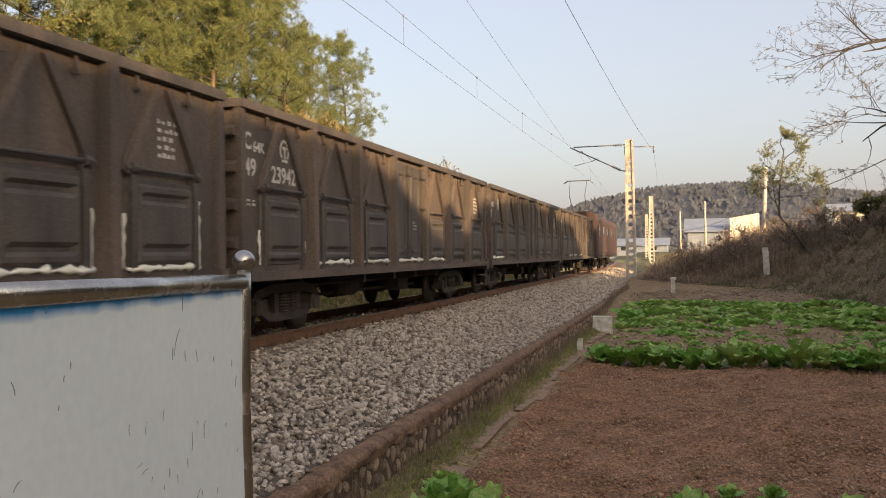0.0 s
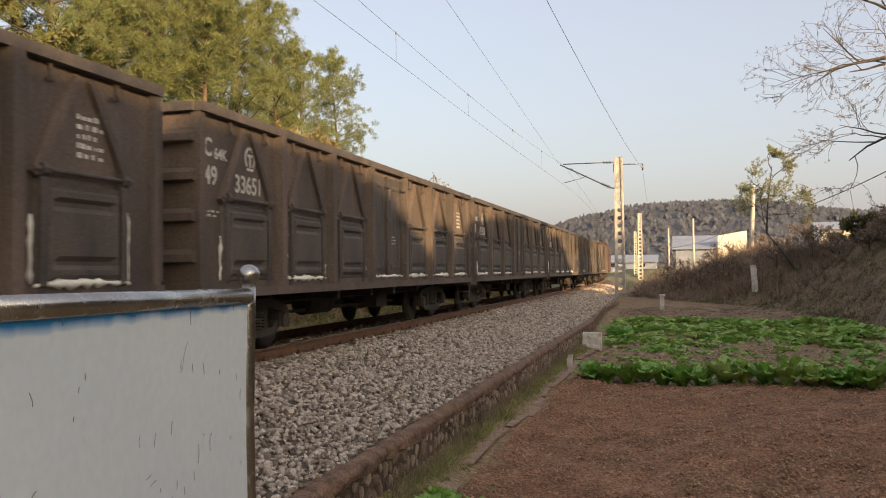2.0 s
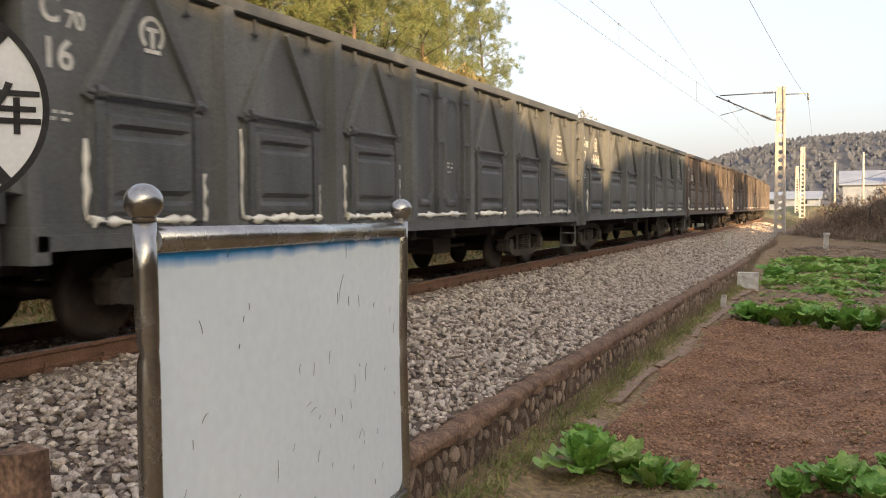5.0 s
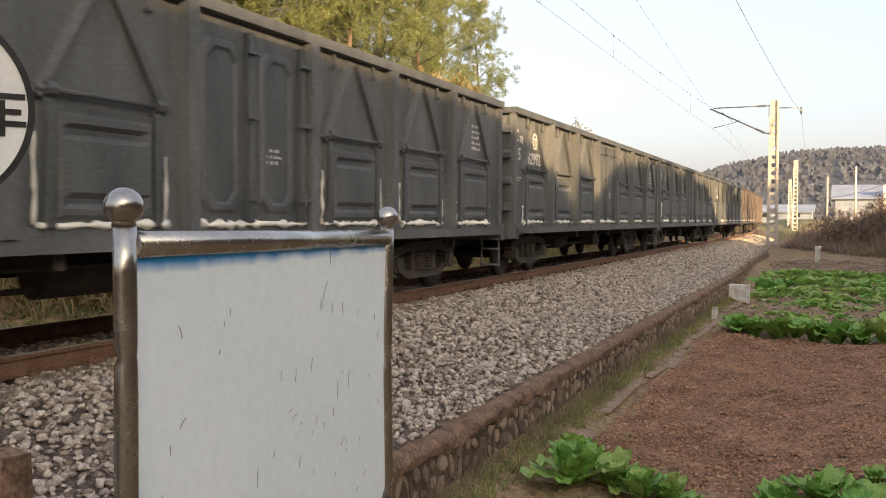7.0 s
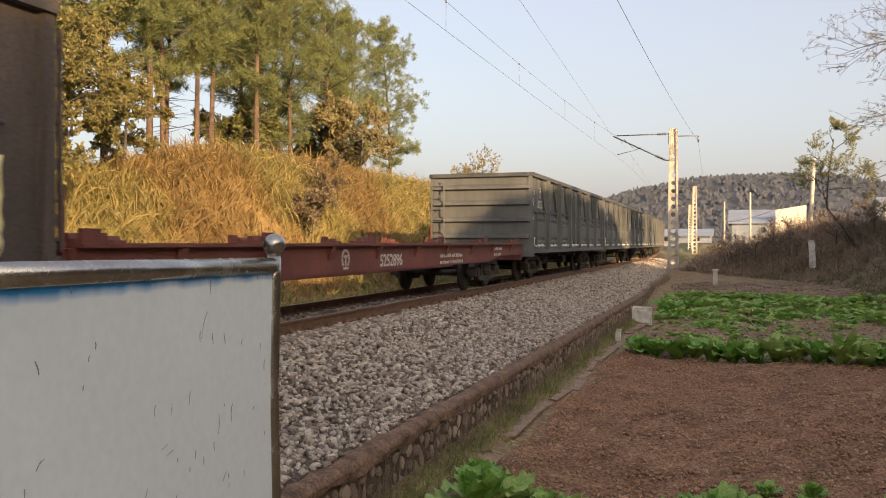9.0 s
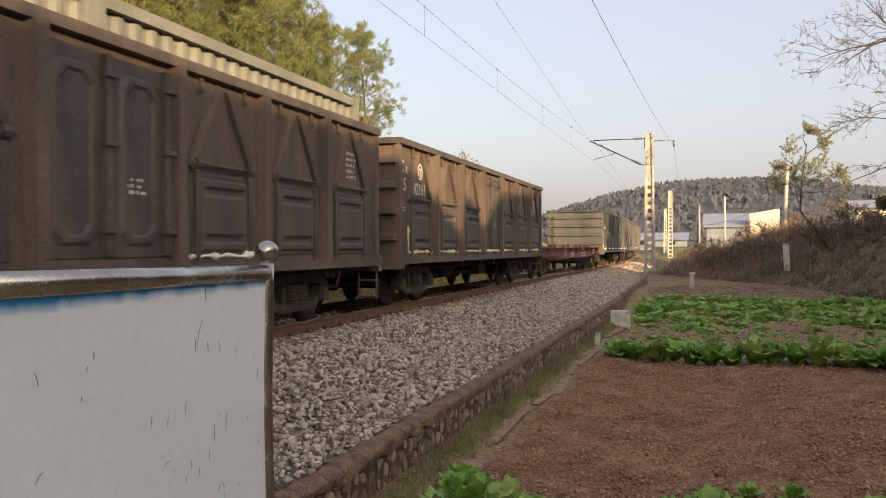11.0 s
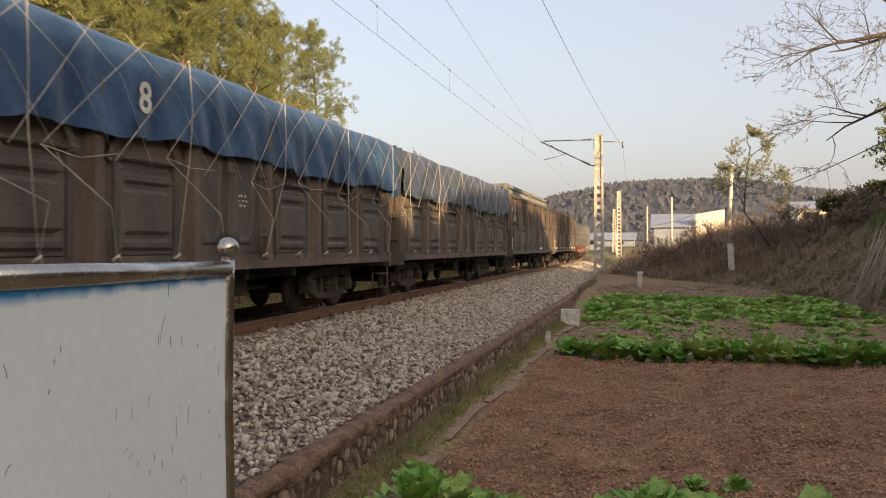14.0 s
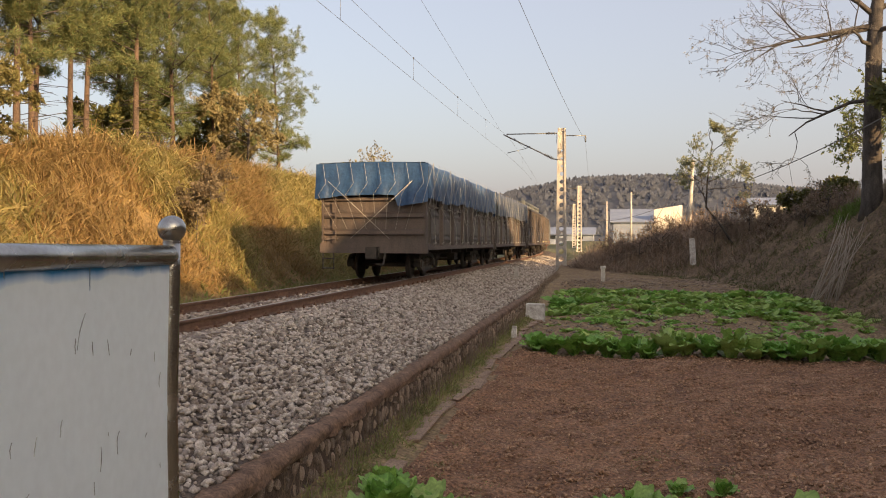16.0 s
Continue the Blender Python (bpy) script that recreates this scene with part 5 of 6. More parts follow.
# ---- overhead line ----
def mast(x, y, zb, zt, seed):
    """A tapered concrete mast with round holes through its web, an arm over the track and one behind."""
    top = empty("catenary_mast", pose(x, y, 0), "tall pale concrete catenary mast with round holes", "catenary mast", "catenary masts")
    bm = bmesh.new()
    n, pitch, d = 14, 0.47, 0.11
    z = zb - 0.3
    while z < zt - 0.05:
        z1 = min(z + pitch, zt)
        w0, w1 = (0.30 - 0.10 * (q - zb) / (zt - zb) for q in (z, z1))
        holed = z < zt - 1.2 and z1 - z > 0.45
        if holed:
            r, c = min(0.17, 0.27 * (w0 + w1)) * (1 if z < zb + 5.4 else 0.55), (z + z1) / 2
            ring, rim = [], []
            for i in range(n):
                a = i * math.tau / n
                ca, sa = math.cos(a), math.sin(a)
                k = 1 / max(abs(ca), abs(sa))
                for lst, px, pz in ((ring, ca * r, c + sa * r), (rim, ca * k * (w0 + w1) / 2, c + sa * k * pitch / 2)):
                    lst.append((bm.verts.new((px, -d / 2, pz)), bm.verts.new((px, d / 2, pz))))
            for i in range(n):
                j = (i + 1) % n
                bm.faces.new((ring[i][0], rim[i][0], rim[j][0], ring[j][0]))
                bm.faces.new((ring[j][1], rim[j][1], rim[i][1], ring[i][1]))
                bm.faces.new((ring[i][0], ring[j][0], ring[j][1], ring[i][1]))
        else:
            box(bm, -w1, w1, -d / 2, d / 2, z, z1)
        z = z1
    for s in (-1, 1):
        v = box(bm, s * 0.27 - 0.055, s * 0.27 + 0.055, -0.13, 0.13, zb - 0.3, zt)
        for q in v:
            if q.co.z > zt - 0.01:
                q.co.x -= s * 0.09
    bmesh.ops.recalc_face_normals(bm, faces=bm.faces)
    part("mast", bm, CONCRETE, top)
    za = zt - 0.30
    bm = bmesh.new()
    tube(bm, [(0.1, 0, za), (-3.35, 0, za)], 0.035, 8)
    part("arm", bm, DARKSTEEL, top)
    bm = bmesh.new()
    tube(bm, [(0, 0, zt - 1.95), (-0.5, 0, zt - 1.85), (-3.55, 0, za - 0.02)], 0.04, 8)
    part("brace", bm, DARKSTEEL, top)
    bm = bmesh.new()
    for q in range(6):
        disc(bm, (-0.55 - q * 0.09, 0, zt - 1.82 + q * 0.045), (-0.9, 0, 0.45), 0.09, 0.03, 10)
        disc(bm, (-0.45 - q * 0.09, 0, za), (1, 0, 0), 0.08, 0.03, 10)
    part("insulator", bm, BARK_GREY, top, "ribbed brown insulators")
    bm = bmesh.new()
    tube(bm, [(-2.9, 0, za - 0.25), (-2.2, 0, za - 0.9), (-3.3, 0, za - 1.15)], 0.025, 6)
    tube(bm, [(-2.2, 0, za - 0.9), (-1.9, 0, za - 0.75)], 0.02, 6)
    part("registration_arm", bm, DARKSTEEL, top)
    bm = bmesh.new()
    tube(bm, [(0, 0, zt - 0.45), (1.45, 0, zt - 0.48)], 0.03, 8)
    tube(bm, [(1.42, 0, zt - 0.48), (1.42, 0, zt - 0.85)], 0.05, 8)
    tube(bm, [(-0.3, 0.1, zt - 0.9), (-0.3, 0.1, zt - 0.35), (0.1, 0.1, zt - 0.35)], 0.02, 6)
    part("feeder_arm", bm, DARKSTEEL, top)
    return top


mast(-3.06, 52.2, -0.3, 8.04, 1)
mast(-3.90, 105.0, 0.2, 7.95, 2)
mast(-6.8, 158.0, 0.3, 8.1, 3)


def wire(name, label, fn, y0, y1, r, n=60):
    bm = bmesh.new()
    tube(bm, [fn(y) for y in np.linspace(y0, y1, n)], r, 5)
    return tagged(part(name, bm, WIRE), label, "overhead wire", "overhead wires")


def bend_x(y):
    return (y - BEND_Y) ** 2 / (2 * BEND_R) if y > BEND_Y else 0.0


def contact(y):
    return (-6.35 - bend_x(y), y, 6.36 + 0.10 * ((y - 25) / 27) ** 2 if y < 52 else 6.45)


def messenger(y):
    u = (y + 2) % 54.0 - 27.0
    return (-6.35 - bend_x(y), y, 7.05 + 0.62 * (u / 27) ** 2)


def side_wire(y):
    return (-3.7 - 2.95 * y / 52 - (0 if y < 52 else bend_x(y)), y, 7.15 + 0.6 * y / 52 if y < 52 else 7.75)


def feeder(y):
    if y <= 52:
        u = (y - 14) / 38
        return (-2.05 + 0.42 * y / 52 - 0.2 * (1 - y / 52), y, 6.25 + 0.98 * u * u)
    k = (y - 52) / 53
    return (-1.63 - 0.85 * k, y, 7.2 - 3.4 * k * (1 - k))


wire("contact_wire", "taut copper contact wire over the track", contact, -60, 158, 0.0055)
wire("messenger_wire", "sagging carrier wire above the contact wire", messenger, -56, 158, 0.0055, 140)
wire("side_wire", "thin wire crossing above the track to the mast", side_wire, -40, 52, 0.0045)
wire("feeder_wire", "feeder wire strung on the field side of the masts", feeder, -25, 105, 0.0065, 80)
for y in (3, 11, 19.5, 27, 35, 43, 62, 72, 82, 92):
    bm = bmesh.new()
    tube(bm, [contact(y), messenger(y)], 0.004, 4)
    disc(bm, Vector(messenger(y)), (0, 0, 1), 0.02, 0.06, 6)
    tagged(part("dropper", bm, WIRE), "short dropper between the two overhead wires", "dropper", "droppers")


# ---- plants ----
def tree_limbs(bm, rng, p, d, length, radius, depth, tips, droop=0.0, spread=0.6, forks=3, sides=6, wander=0.18):
    """A limb that wanders, tapers and forks; collects the places of its twigs."""
    n = 4 if depth else 3
    pts, rad = [p.copy()], [radius]
    for i in range(n):
        d = (d + Vector((rng.gauss(0, wander), rng.gauss(0, wander), rng.gauss(0, wander * 0.7) - droop))).normalized()
        p = p + d * length / n
        pts.append(p.copy())
        rad.append(radius * (1 - 0.8 * (i + 1) / n) + 0.003)
        if depth == 0 or (i >= n // 2 and depth == 1):
            tips.append((p.copy(), d.copy()))
    tube(bm, pts, rad, sides if depth > 1 else 4, False)
    if depth > 0:
        for k in range(forks):
            q = rng.uniform(0.35, 1.0)
            i = min(int(q * n), n - 1)
            at = pts[i].lerp(pts[i + 1], q * n - i)
            side = d.orthogonal()
            side.rotate(Matrix.Rotation(rng.uniform(0, math.tau), 3, d))
            nd = (d * (1 - spread * 0.5) + side * spread + Vector((0, 0, 0.12))).normalized()
            tree_limbs(bm, rng, at, nd, length * rng.uniform(0.5, 0.75), max(0.005, rad[i] * 0.5), depth - 1, tips, droop, spread, forks, sides, wander)


def tufts(rng, centres, dirs, count, length, width, spread, name, material):
    """Sprays of narrow leaves round each centre."""
    c = np.repeat(np.asarray(centres), count, 0)
    d = np.repeat(np.asarray(dirs), count, 0) * 0.6 + rng.normal(0, spread, (len(c), 3))
    n = len(c)
    d /= np.linalg.norm(d, axis=1, keepdims=True) + 1e-9
    side = np.cross(d, rng.normal(0, 1, (n, 3)))
    side /= np.linalg.norm(side, axis=1, keepdims=True) + 1e-9
    ln = length * rng.uniform(0.6, 1.3, n)[:, None]
    w = width * rng.uniform(0.7, 1.3, n)[:, None]
    a = c + rng.normal(0, length * 0.25, (n, 3))
    v = np.stack([a, a + d * ln * 0.5 + side * w / 2, a + d * ln, a + d * ln * 0.5 - side * w / 2], 1).reshape(-1, 3)
    i = np.arange(n)[:, None] * 4
    f = np.concatenate([i + np.array((0, 1, 2)), i + np.array((0, 2, 3))])
    return from_arrays(name, v, f, material)


def pine(h, bare, width, seed, dense=1.0):
    """A tall pine: a slightly bent trunk, dead twigs low down and layered boughs of needles."""
    rng, nr = random.Random(seed), np.random.default_rng(seed)
    tree = empty("pine_tree", pose(0, 0, 0), "tall pine with a bare reddish trunk and sunlit needles", "pine tree", "pines on the bank")
    bm = bmesh.new()
    bend = (rng.uniform(-.5, .5), rng.uniform(-.5, .5))
    at = lambda z: Vector((bend[0] * (z / h) ** 2, bend[1] * (z / h) ** 2, z))  # noqa: E731
    r = 0.009 * h + 0.03
    tube(bm, [at(z) for z in np.linspace(-0.6, h, 12)], [r * (1 - 0.9 * k / 11) for k in range(12)], 9)
    part("trunk", bm, BARK, tree)
    bm = bmesh.new()
    centres, dirs = [], []
    n = int(46 * dense)
    for k in range(n):
        u = (k + rng.random()) / n
        z = bare + (h - bare) * u
        ang = rng.uniform(0, math.tau)
        ln = width * (0.35 + 0.75 * math.sin(math.pi * min(1, 0.25 + 0.75 * (1 - u)) ** 1.1)) * rng.uniform(0.6, 1.15) * (1.05 - 0.6 * u)
        d = Vector((math.cos(ang), math.sin(ang), rng.uniform(-0.05, 0.45) + 0.5 * u)).normalized()
        p = at(z)
        pts = [p]
        for q in range(4):
            d = (d + Vector((rng.gauss(0, .12), rng.gauss(0, .12), 0.06))).normalized()
            pts.append(pts[-1] + d * ln / 4)
        tube(bm, pts, [0.045 * (1 - u * 0.6) * (1 - 0.8 * q / 4) for q in range(5)], 4, False)
        for q in range(1, 5):
            for m in range(5 if q > 1 else 2):
                off = Vector((rng.gauss(0, 1), rng.gauss(0, 1), rng.gauss(0, 0.45))) * ln * 0.16
                centres.append((pts[q] + off)[:])
                dirs.append((d * 0.6 + off.normalized() * 0.5 + Vector((0, 0, 0.35)))[:])
    for k in range(14):
        z = bare * rng.uniform(0.35, 1.0)
        ang = rng.uniform(0, math.tau)
        d = Vector((math.cos(ang), math.sin(ang), rng.uniform(-.3, .2)))
        tube(bm, [at(z), at(z) + d * rng.uniform(.4, 1.3)], [0.018, 0.006], 4, False)
    small_part("bough", bm, BARK_GREY, tree)
    me = tufts(nr, centres, dirs, 40, 0.23, 0.021, 0.8, "needles", NEEDLES)
    tagged(part("crown", me, None, tree), "olive-green needles", kind="stuff")
    return tree


def build_pines():
    kinds = [pine(10.4, 2.9, 2.6, 21), pine(9.8, 3.2, 2.4, 22), pine(9.4, 1.4, 2.9, 23), pine(11.0, 4.0, 2.6, 24)]
    spots = [(-18.3, 23.8, 3, 1.0), (-18.6, 24.9, 0, 0.95), (-20.5, 27.6, 1, 1.0), (-18.4, 26.6, 3, 0.92), (-19.0, 28.4, 1, 1.05), (-18.2, 30.4, 0, 1.12), (-20.6, 33.0, 0, 1.05), (-19.4, 35.4, 2, 1.15), (-18.7, 38.0, 0, 1.02), (-19.0, 41.6, 2, 0.95), (-18.4, 45.3, 2, 1.0), (-21.5, 43.5, 2, 1.0), (-22.5, 38.0, 0, 1.1), (-22.0, 21.0, 0, 1.05), (-20.0, 21.8, 1, 1.0), (-17.6, 20.8, 0, 1.0), (-24.5, 25.0, 3, 1.1), (-20.4, 19.4, 3, 1.05), (-21.0, 36.5, 2, 1.1)]
    rng = random.Random(77)
    for x, y, k, s in spots:
        z = float(ground(x, y))
        t = copy_thing(kinds[k], pose(x, y, z, 0, 0, rng.uniform(0, 360)))
        t.scale = (s, s, s)
    for k in kinds:
        for o in list(k.children_recursive) + [k]:
            bpy.data.objects.remove(o)


def broad_tree(name, label, category, x, y, h, width, seed, leaf, bark, count=16, leaf_size=0.20, trunk=0.16, bare=0.25, spread=0.75, forks=4, depth=3):
    rng, nr = random.Random(seed), np.random.default_rng(seed)
    z = float(ground(x, y))
    tree = empty(name, pose(x, y, z), label, category)
    bm, tips = bmesh.new(), []
    tube(bm, [(0, 0, -0.4), (0.05, 0, h * bare), (0.1, 0.05, h * 0.62)], [trunk, trunk * 0.8, trunk * 0.4], 8)
    part("trunk", bm, bark, tree)
    bm = bmesh.new()
    for k in range(9):
        a = rng.uniform(0, math.tau)
        p = Vector((0.05, 0.02, h * rng.uniform(bare, 0.6)))
        tree_limbs(bm, rng, p, Vector((math.cos(a) * spread, math.sin(a) * spread, rng.uniform(.3, .9))).normalized(), width * rng.uniform(0.7, 1.0), trunk * 0.4, depth - 1, tips, 0.0, 0.6, forks)
    small_part("branchwork", bm, bark, tree)
    me = tufts(nr, [t[0][:] for t in tips], [t[1][:] for t in tips], count, leaf_size, leaf_size * 0.5, 0.8, "leaves", leaf)
    tagged(part("crown", me, None, tree), kind="stuff")
    return tree


def build_bare_tree():
    """The big tree on the field bank: a dark trunk and long, nearly bare boughs with hanging twigs."""
    x, y = 10.4, 38.0
    rng, nr = random.Random(31), np.random.default_rng(31)
    z = float(ground(x, y))
    tree = empty("bare_tree", pose(x, y, z), "large nearly leafless tree with a dark trunk on the bank", "tree")
    bm = bmesh.new()
    tube(bm, [(0, 0, -0.8), (0, 0, 0.2), (-0.02, 0, 3.0), (0.03, 0, 6.6), (0.1, 0, 8.0), (0.6, 0.2, 11.0)], [0.60, 0.42, 0.35, 0.31, 0.26, 0.12], 12)
    part("trunk", bm, BARK_GREY, tree)
    bm, tips = bmesh.new(), []
    ends = [((-0.02, 0, 7.4), (-0.95, -0.1, 0.05), 4.0, 0.13), ((-0.02, 0, 7.3), (-0.95, 0.2, -0.25), 3.4, 0.09), ((0.0, 0, 4.4), (-0.98, 0.1, -0.02), 3.6, 0.09), ((0.05, 0, 7.8), (-0.75, 0.0, 0.65), 3.6, 0.12), ((0.05, 0, 8.2), (-0.2, -0.3, 0.95), 3.4, 0.12), ((0.1, 0, 8.0), (0.8, 0.1, 0.5), 3.6, 0.12), ((0.1, 0, 7.2), (0.5, -0.7, 0.3), 3.4, 0.11), ((0, 0, 6.6), (-0.75, -0.55, 0.1), 3.4, 0.09)]
    for p, d, ln, r in ends:
        tree_limbs(bm, rng, Vector(p), Vector(d).normalized(), ln, r, 3, tips, 0.03, 0.5, 4, 6, 0.20)
    small_part("branchwork", bm, BARK_GREY, tree)
    keep = [t for t in tips if rng.random() < 0.75]
    me = tufts(nr, [t[0][:] for t in keep], [(t[1] + Vector((0, 0, -.4)))[:] for t in keep], 9, 0.13, 0.020, 0.9, "twig_spray", TWIGLEAF)
    tagged(part("twig_spray", me, None, tree), "fine hanging twigs with a few dry leaves", kind="stuff")


def build_sapling():
    """A thin tree that leans out of the reeds and carries a light, open crown."""
    rng, nr = random.Random(57), np.random.default_rng(57)
    tree = empty("sapling", pose(5.9, 46.0, float(ground(5.9, 46.0))), "slender leaning sapling with pale sparse leaves", "tree")
    bm = bmesh.new()
    top = 7.0 - float(ground(5.9, 46.0))
    tube(bm, [(0.3, 0, -0.3), (-0.5, 0, 1.0), (-1.2, 0, 1.9), (-1.15, 0, 3.2), (-0.9, 0, top - 0.6)], [0.07, 0.06, 0.05, 0.04, 0.02], 7)
    part("trunk", bm, BARK_GREY, tree)
    bm, tips = bmesh.new(), []
    for p, d, ln in (((-1.2, 0, 2.3), (-0.9, 0.2, 0.9), 1.5), ((-1.2, 0, 2.0), (-0.5, -0.3, 1.2), 2.0), ((-1.15, 0, 3.0), (-0.8, 0, 0.5), 1.3), ((-1.1, 0, 3.2), (0.9, 0.1, 0.35), 1.5), ((-1.0, 0, 3.8), (-0.5, 0.3, 0.8), 1.2), ((-0.9, 0, top - 1.2), (0.6, -0.3, 0.7), 1.0), ((-0.9, 0, top - 0.8), (-0.2, 0.2, 1.0), 0.9), ((-1.1, 0, 2.8), (1.0, -0.2, 0.1), 1.9)):
        tree_limbs(bm, rng, Vector(p), Vector(d).normalized(), ln, 0.024, 2, tips, 0.0, 0.7, 4, 5, 0.15)
    small_part("branchwork", bm, BARK_GREY, tree)
    me = tufts(nr, [q[0][:] for q in tips], [q[1][:] for q in tips], 20, 0.13, 0.035, 0.9, "leaves", PALELEAF)
    tagged(part("crown", me, None, tree), kind="stuff")


def grass_field(name, label, category, rng, x, y, length, width, droop, lean, material, per=9, jitter=0.10):
    """Clumps of arching grass at the given places."""
    x, y, length = np.repeat(x, per), np.repeat(y, per), np.repeat(length, per)
    n = len(x)
    x, y = x + rng.normal(0, jitter, n), y + rng.normal(0, jitter, n)
    base = np.stack([x, y, ground(x, y) - 0.03], 1)
    a = rng.uniform(0, math.tau, n)
    d = np.stack([np.cos(a) * lean, np.sin(a) * lean, np.ones(n)], 1) * np.array([1, 1, 1])
    d[:, :2] *= rng.uniform(0.2, 1.5, n)[:, None]
    ln = length * rng.uniform(0.55, 1.2, n)
    me = blades(rng, base, d, ln, width * rng.uniform(0.6, 1.3, n), droop * ln * rng.uniform(0.5, 1.5, n), name, material)
    return tagged(part(name, me, None), label, category, kind="stuff")


def build_grass():
    rng = np.random.default_rng(41)
    n = 3600
    y = rng.uniform(8, 62, n)
    x = rng.uniform(-16.5, -11.5, n)
    patch = np.sin(x * 0.9 + 1.3) + np.sin(y * 0.55) + np.sin(y * 0.21 + x * 0.5)
    olive = patch > 0.25
    tall = np.interp(x, [-16.5, -15, -12.2, -11.5], [1.2, 1.5, 1.3, 0.7]) * rng.uniform(0.7, 1.25, n)
    grass_field("golden_grass", "tall golden dry grass covering the railway bank", "grass", rng, x[~olive], y[~olive], tall[~olive] * 1.1, 0.030, 0.85, 0.75, GOLD_GRASS, 22, 0.17)
    grass_field("olive_grass", "tall olive-green grass in clumps on the bank", "grass", rng, x[olive], y[olive], tall[olive] * 1.1, 0.034, 0.85, 0.75, OLIVE_GRASS, 22, 0.17)
    n = 1100
    grass_field("verge_weeds", "low green weeds along the far side of the track", "weeds", rng, rng.uniform(-11.7, -9.6, n), rng.uniform(4, 60, n), rng.uniform(0.14, 0.42, n), 0.05, 0.3, 0.8, GREEN_GRASS, 9, 0.10)
    n = 1500
    y = 5.0 + 26 * rng.random(n) ** 1.3
    grass_field("wall_foot_grass", "green grass and weeds at the foot of the wall", "grass", rng, rng.normal(-2.72, 0.12, n).clip(-2.93, -2.4), y, rng.uniform(0.06, 0.24, n), 0.016, 0.35, 0.8, GREEN_GRASS, 9, 0.06)
    n = 650
    grass_field("wall_foot_straw", "dry stalks leaning on the wall", "dry weeds", rng, rng.uniform(-2.95, -2.75, n), rng.uniform(5, 45, n), rng.uniform(0.2, 0.55, n), 0.007, 0.25, 0.3, mat("grey_straw", (0.20, 0.165, 0.12), (0.31, 0.26, 0.19), 0.8, 0.85, 0, 0, 3, (0.22, 0.15, 0.10), "island", leafy=0.2), 6, 0.06)
    # reeds and dry weeds of the field bank
    n = 1500
    y = rng.uniform(43.5, 66, n)
    x = bank_toe(y) + rng.uniform(0.2, 8.5, n)
    ok = ~((np.abs(x - 3.9) < 1.0) & (y < 46.3))
    clump = 0.75 + 0.35 * np.sin(x * 1.9 + y * 0.7) + 0.25 * np.sin(y * 2.3 - x * 0.8)
    grass_field("dry_reeds", "tangled dry brown reeds on the bank", "reeds", rng, x[ok], y[ok], (rng.uniform(0.5, 1.5, n) * clump * np.where(y > 46, 1.25, 1.0))[ok], 0.030, 0.55, 0.75, REEDS, 13, 0.20)
    n = 420
    y = rng.uniform(44.5, 62, n)
    x = bank_toe(y) + rng.uniform(0.4, 7.5, n)
    grass_field("reed_stalks", "pale upright dead stalks among the reeds", "reeds", rng, x, y, rng.uniform(1.0, 2.1, n), 0.020, 0.15, 0.25, mat("pale_dead_stalks", (0.30, 0.235, 0.17), (0.45, 0.37, 0.28), 0.8, 0.85, 0, 0, 3, (0.30, 0.19, 0.12), "island", leafy=0.2), 3, 0.25)
    n = 520
    y = rng.uniform(30, 48, n)
    x = bank_toe(y) + rng.uniform(4.6, 8.5, n)
    grass_field("crest_weeds", "tall reddish dry weeds along the crest of the bank", "weeds", rng, x, y, rng.uniform(0.5, 1.3, n), 0.018, 0.25, 0.3, REEDS, 11, 0.12)
    n = 5200
    y = rng.uniform(18, 47, n)
    x = bank_toe(y) + rng.uniform(-0.5, 5.8, n)
    grass_field("bank_grass", "short withered grass on the dark bank", "grass", rng, x, y, rng.uniform(0.10, 0.40, n), 0.018, 0.4, 0.8, mat("withered_grass", (0.10, 0.09, 0.035), (0.20, 0.16, 0.08), 0.8, 0.85, 0, 0, 3, (0.115, 0.13, 0.042), "island", leafy=0.2, grain=0.2), 8, 0.12)
    n = 130
    grass_field("fresh_grass", "bright green grass beside the bare tree", "grass", rng, rng.normal(9.95, 0.5, n), rng.normal(39.6, 0.4, n), rng.uniform(0.25, 0.55, n), 0.03, 0.35, 0.6, mat("fresh_green_grass", (0.12, 0.20, 0.04), (0.20, 0.28, 0.06), 0.8, 0.8, 0, 0, 3, (0.16, 0.22, 0.05), "island", leafy=0.3), 12, 0.12)
    n = 2600
    y = 7.2 + 12 * rng.random(n) ** 1.4
    x = rng.uniform(-2.2, 7.0, n)
    keep = rng.random(n) < np.where(y < 9.3, 1.0, 0.35) * np.where(np.sin(x * 1.7 + y) > -0.2, 1, 0.3)
    grass_field("field_weeds", "sparse weeds and straw lying on the soil", "weeds", rng, x[keep], y[keep], rng.uniform(0.04, 0.12, n)[keep], 0.008, 0.5, 1.2, mat("dull_field_weeds", (0.17, 0.17, 0.07), (0.32, 0.25, 0.12), 0.8, 0.85, 0, 0, 3, (0.13, 0.18, 0.05), "island", leafy=0.2), 7, 0.09)
    n = 7000
    xx, yy = rng.uniform(-2.1, 7.0, n), 6.6 + 12.6 * rng.random(n) ** 1.35
    base = np.stack([xx, yy, ground(xx, yy) + 0.012], 1)
    a = rng.uniform(0, math.tau, n)
    d = np.stack([np.cos(a), np.sin(a), rng.uniform(0.02, 0.35, n)], 1)
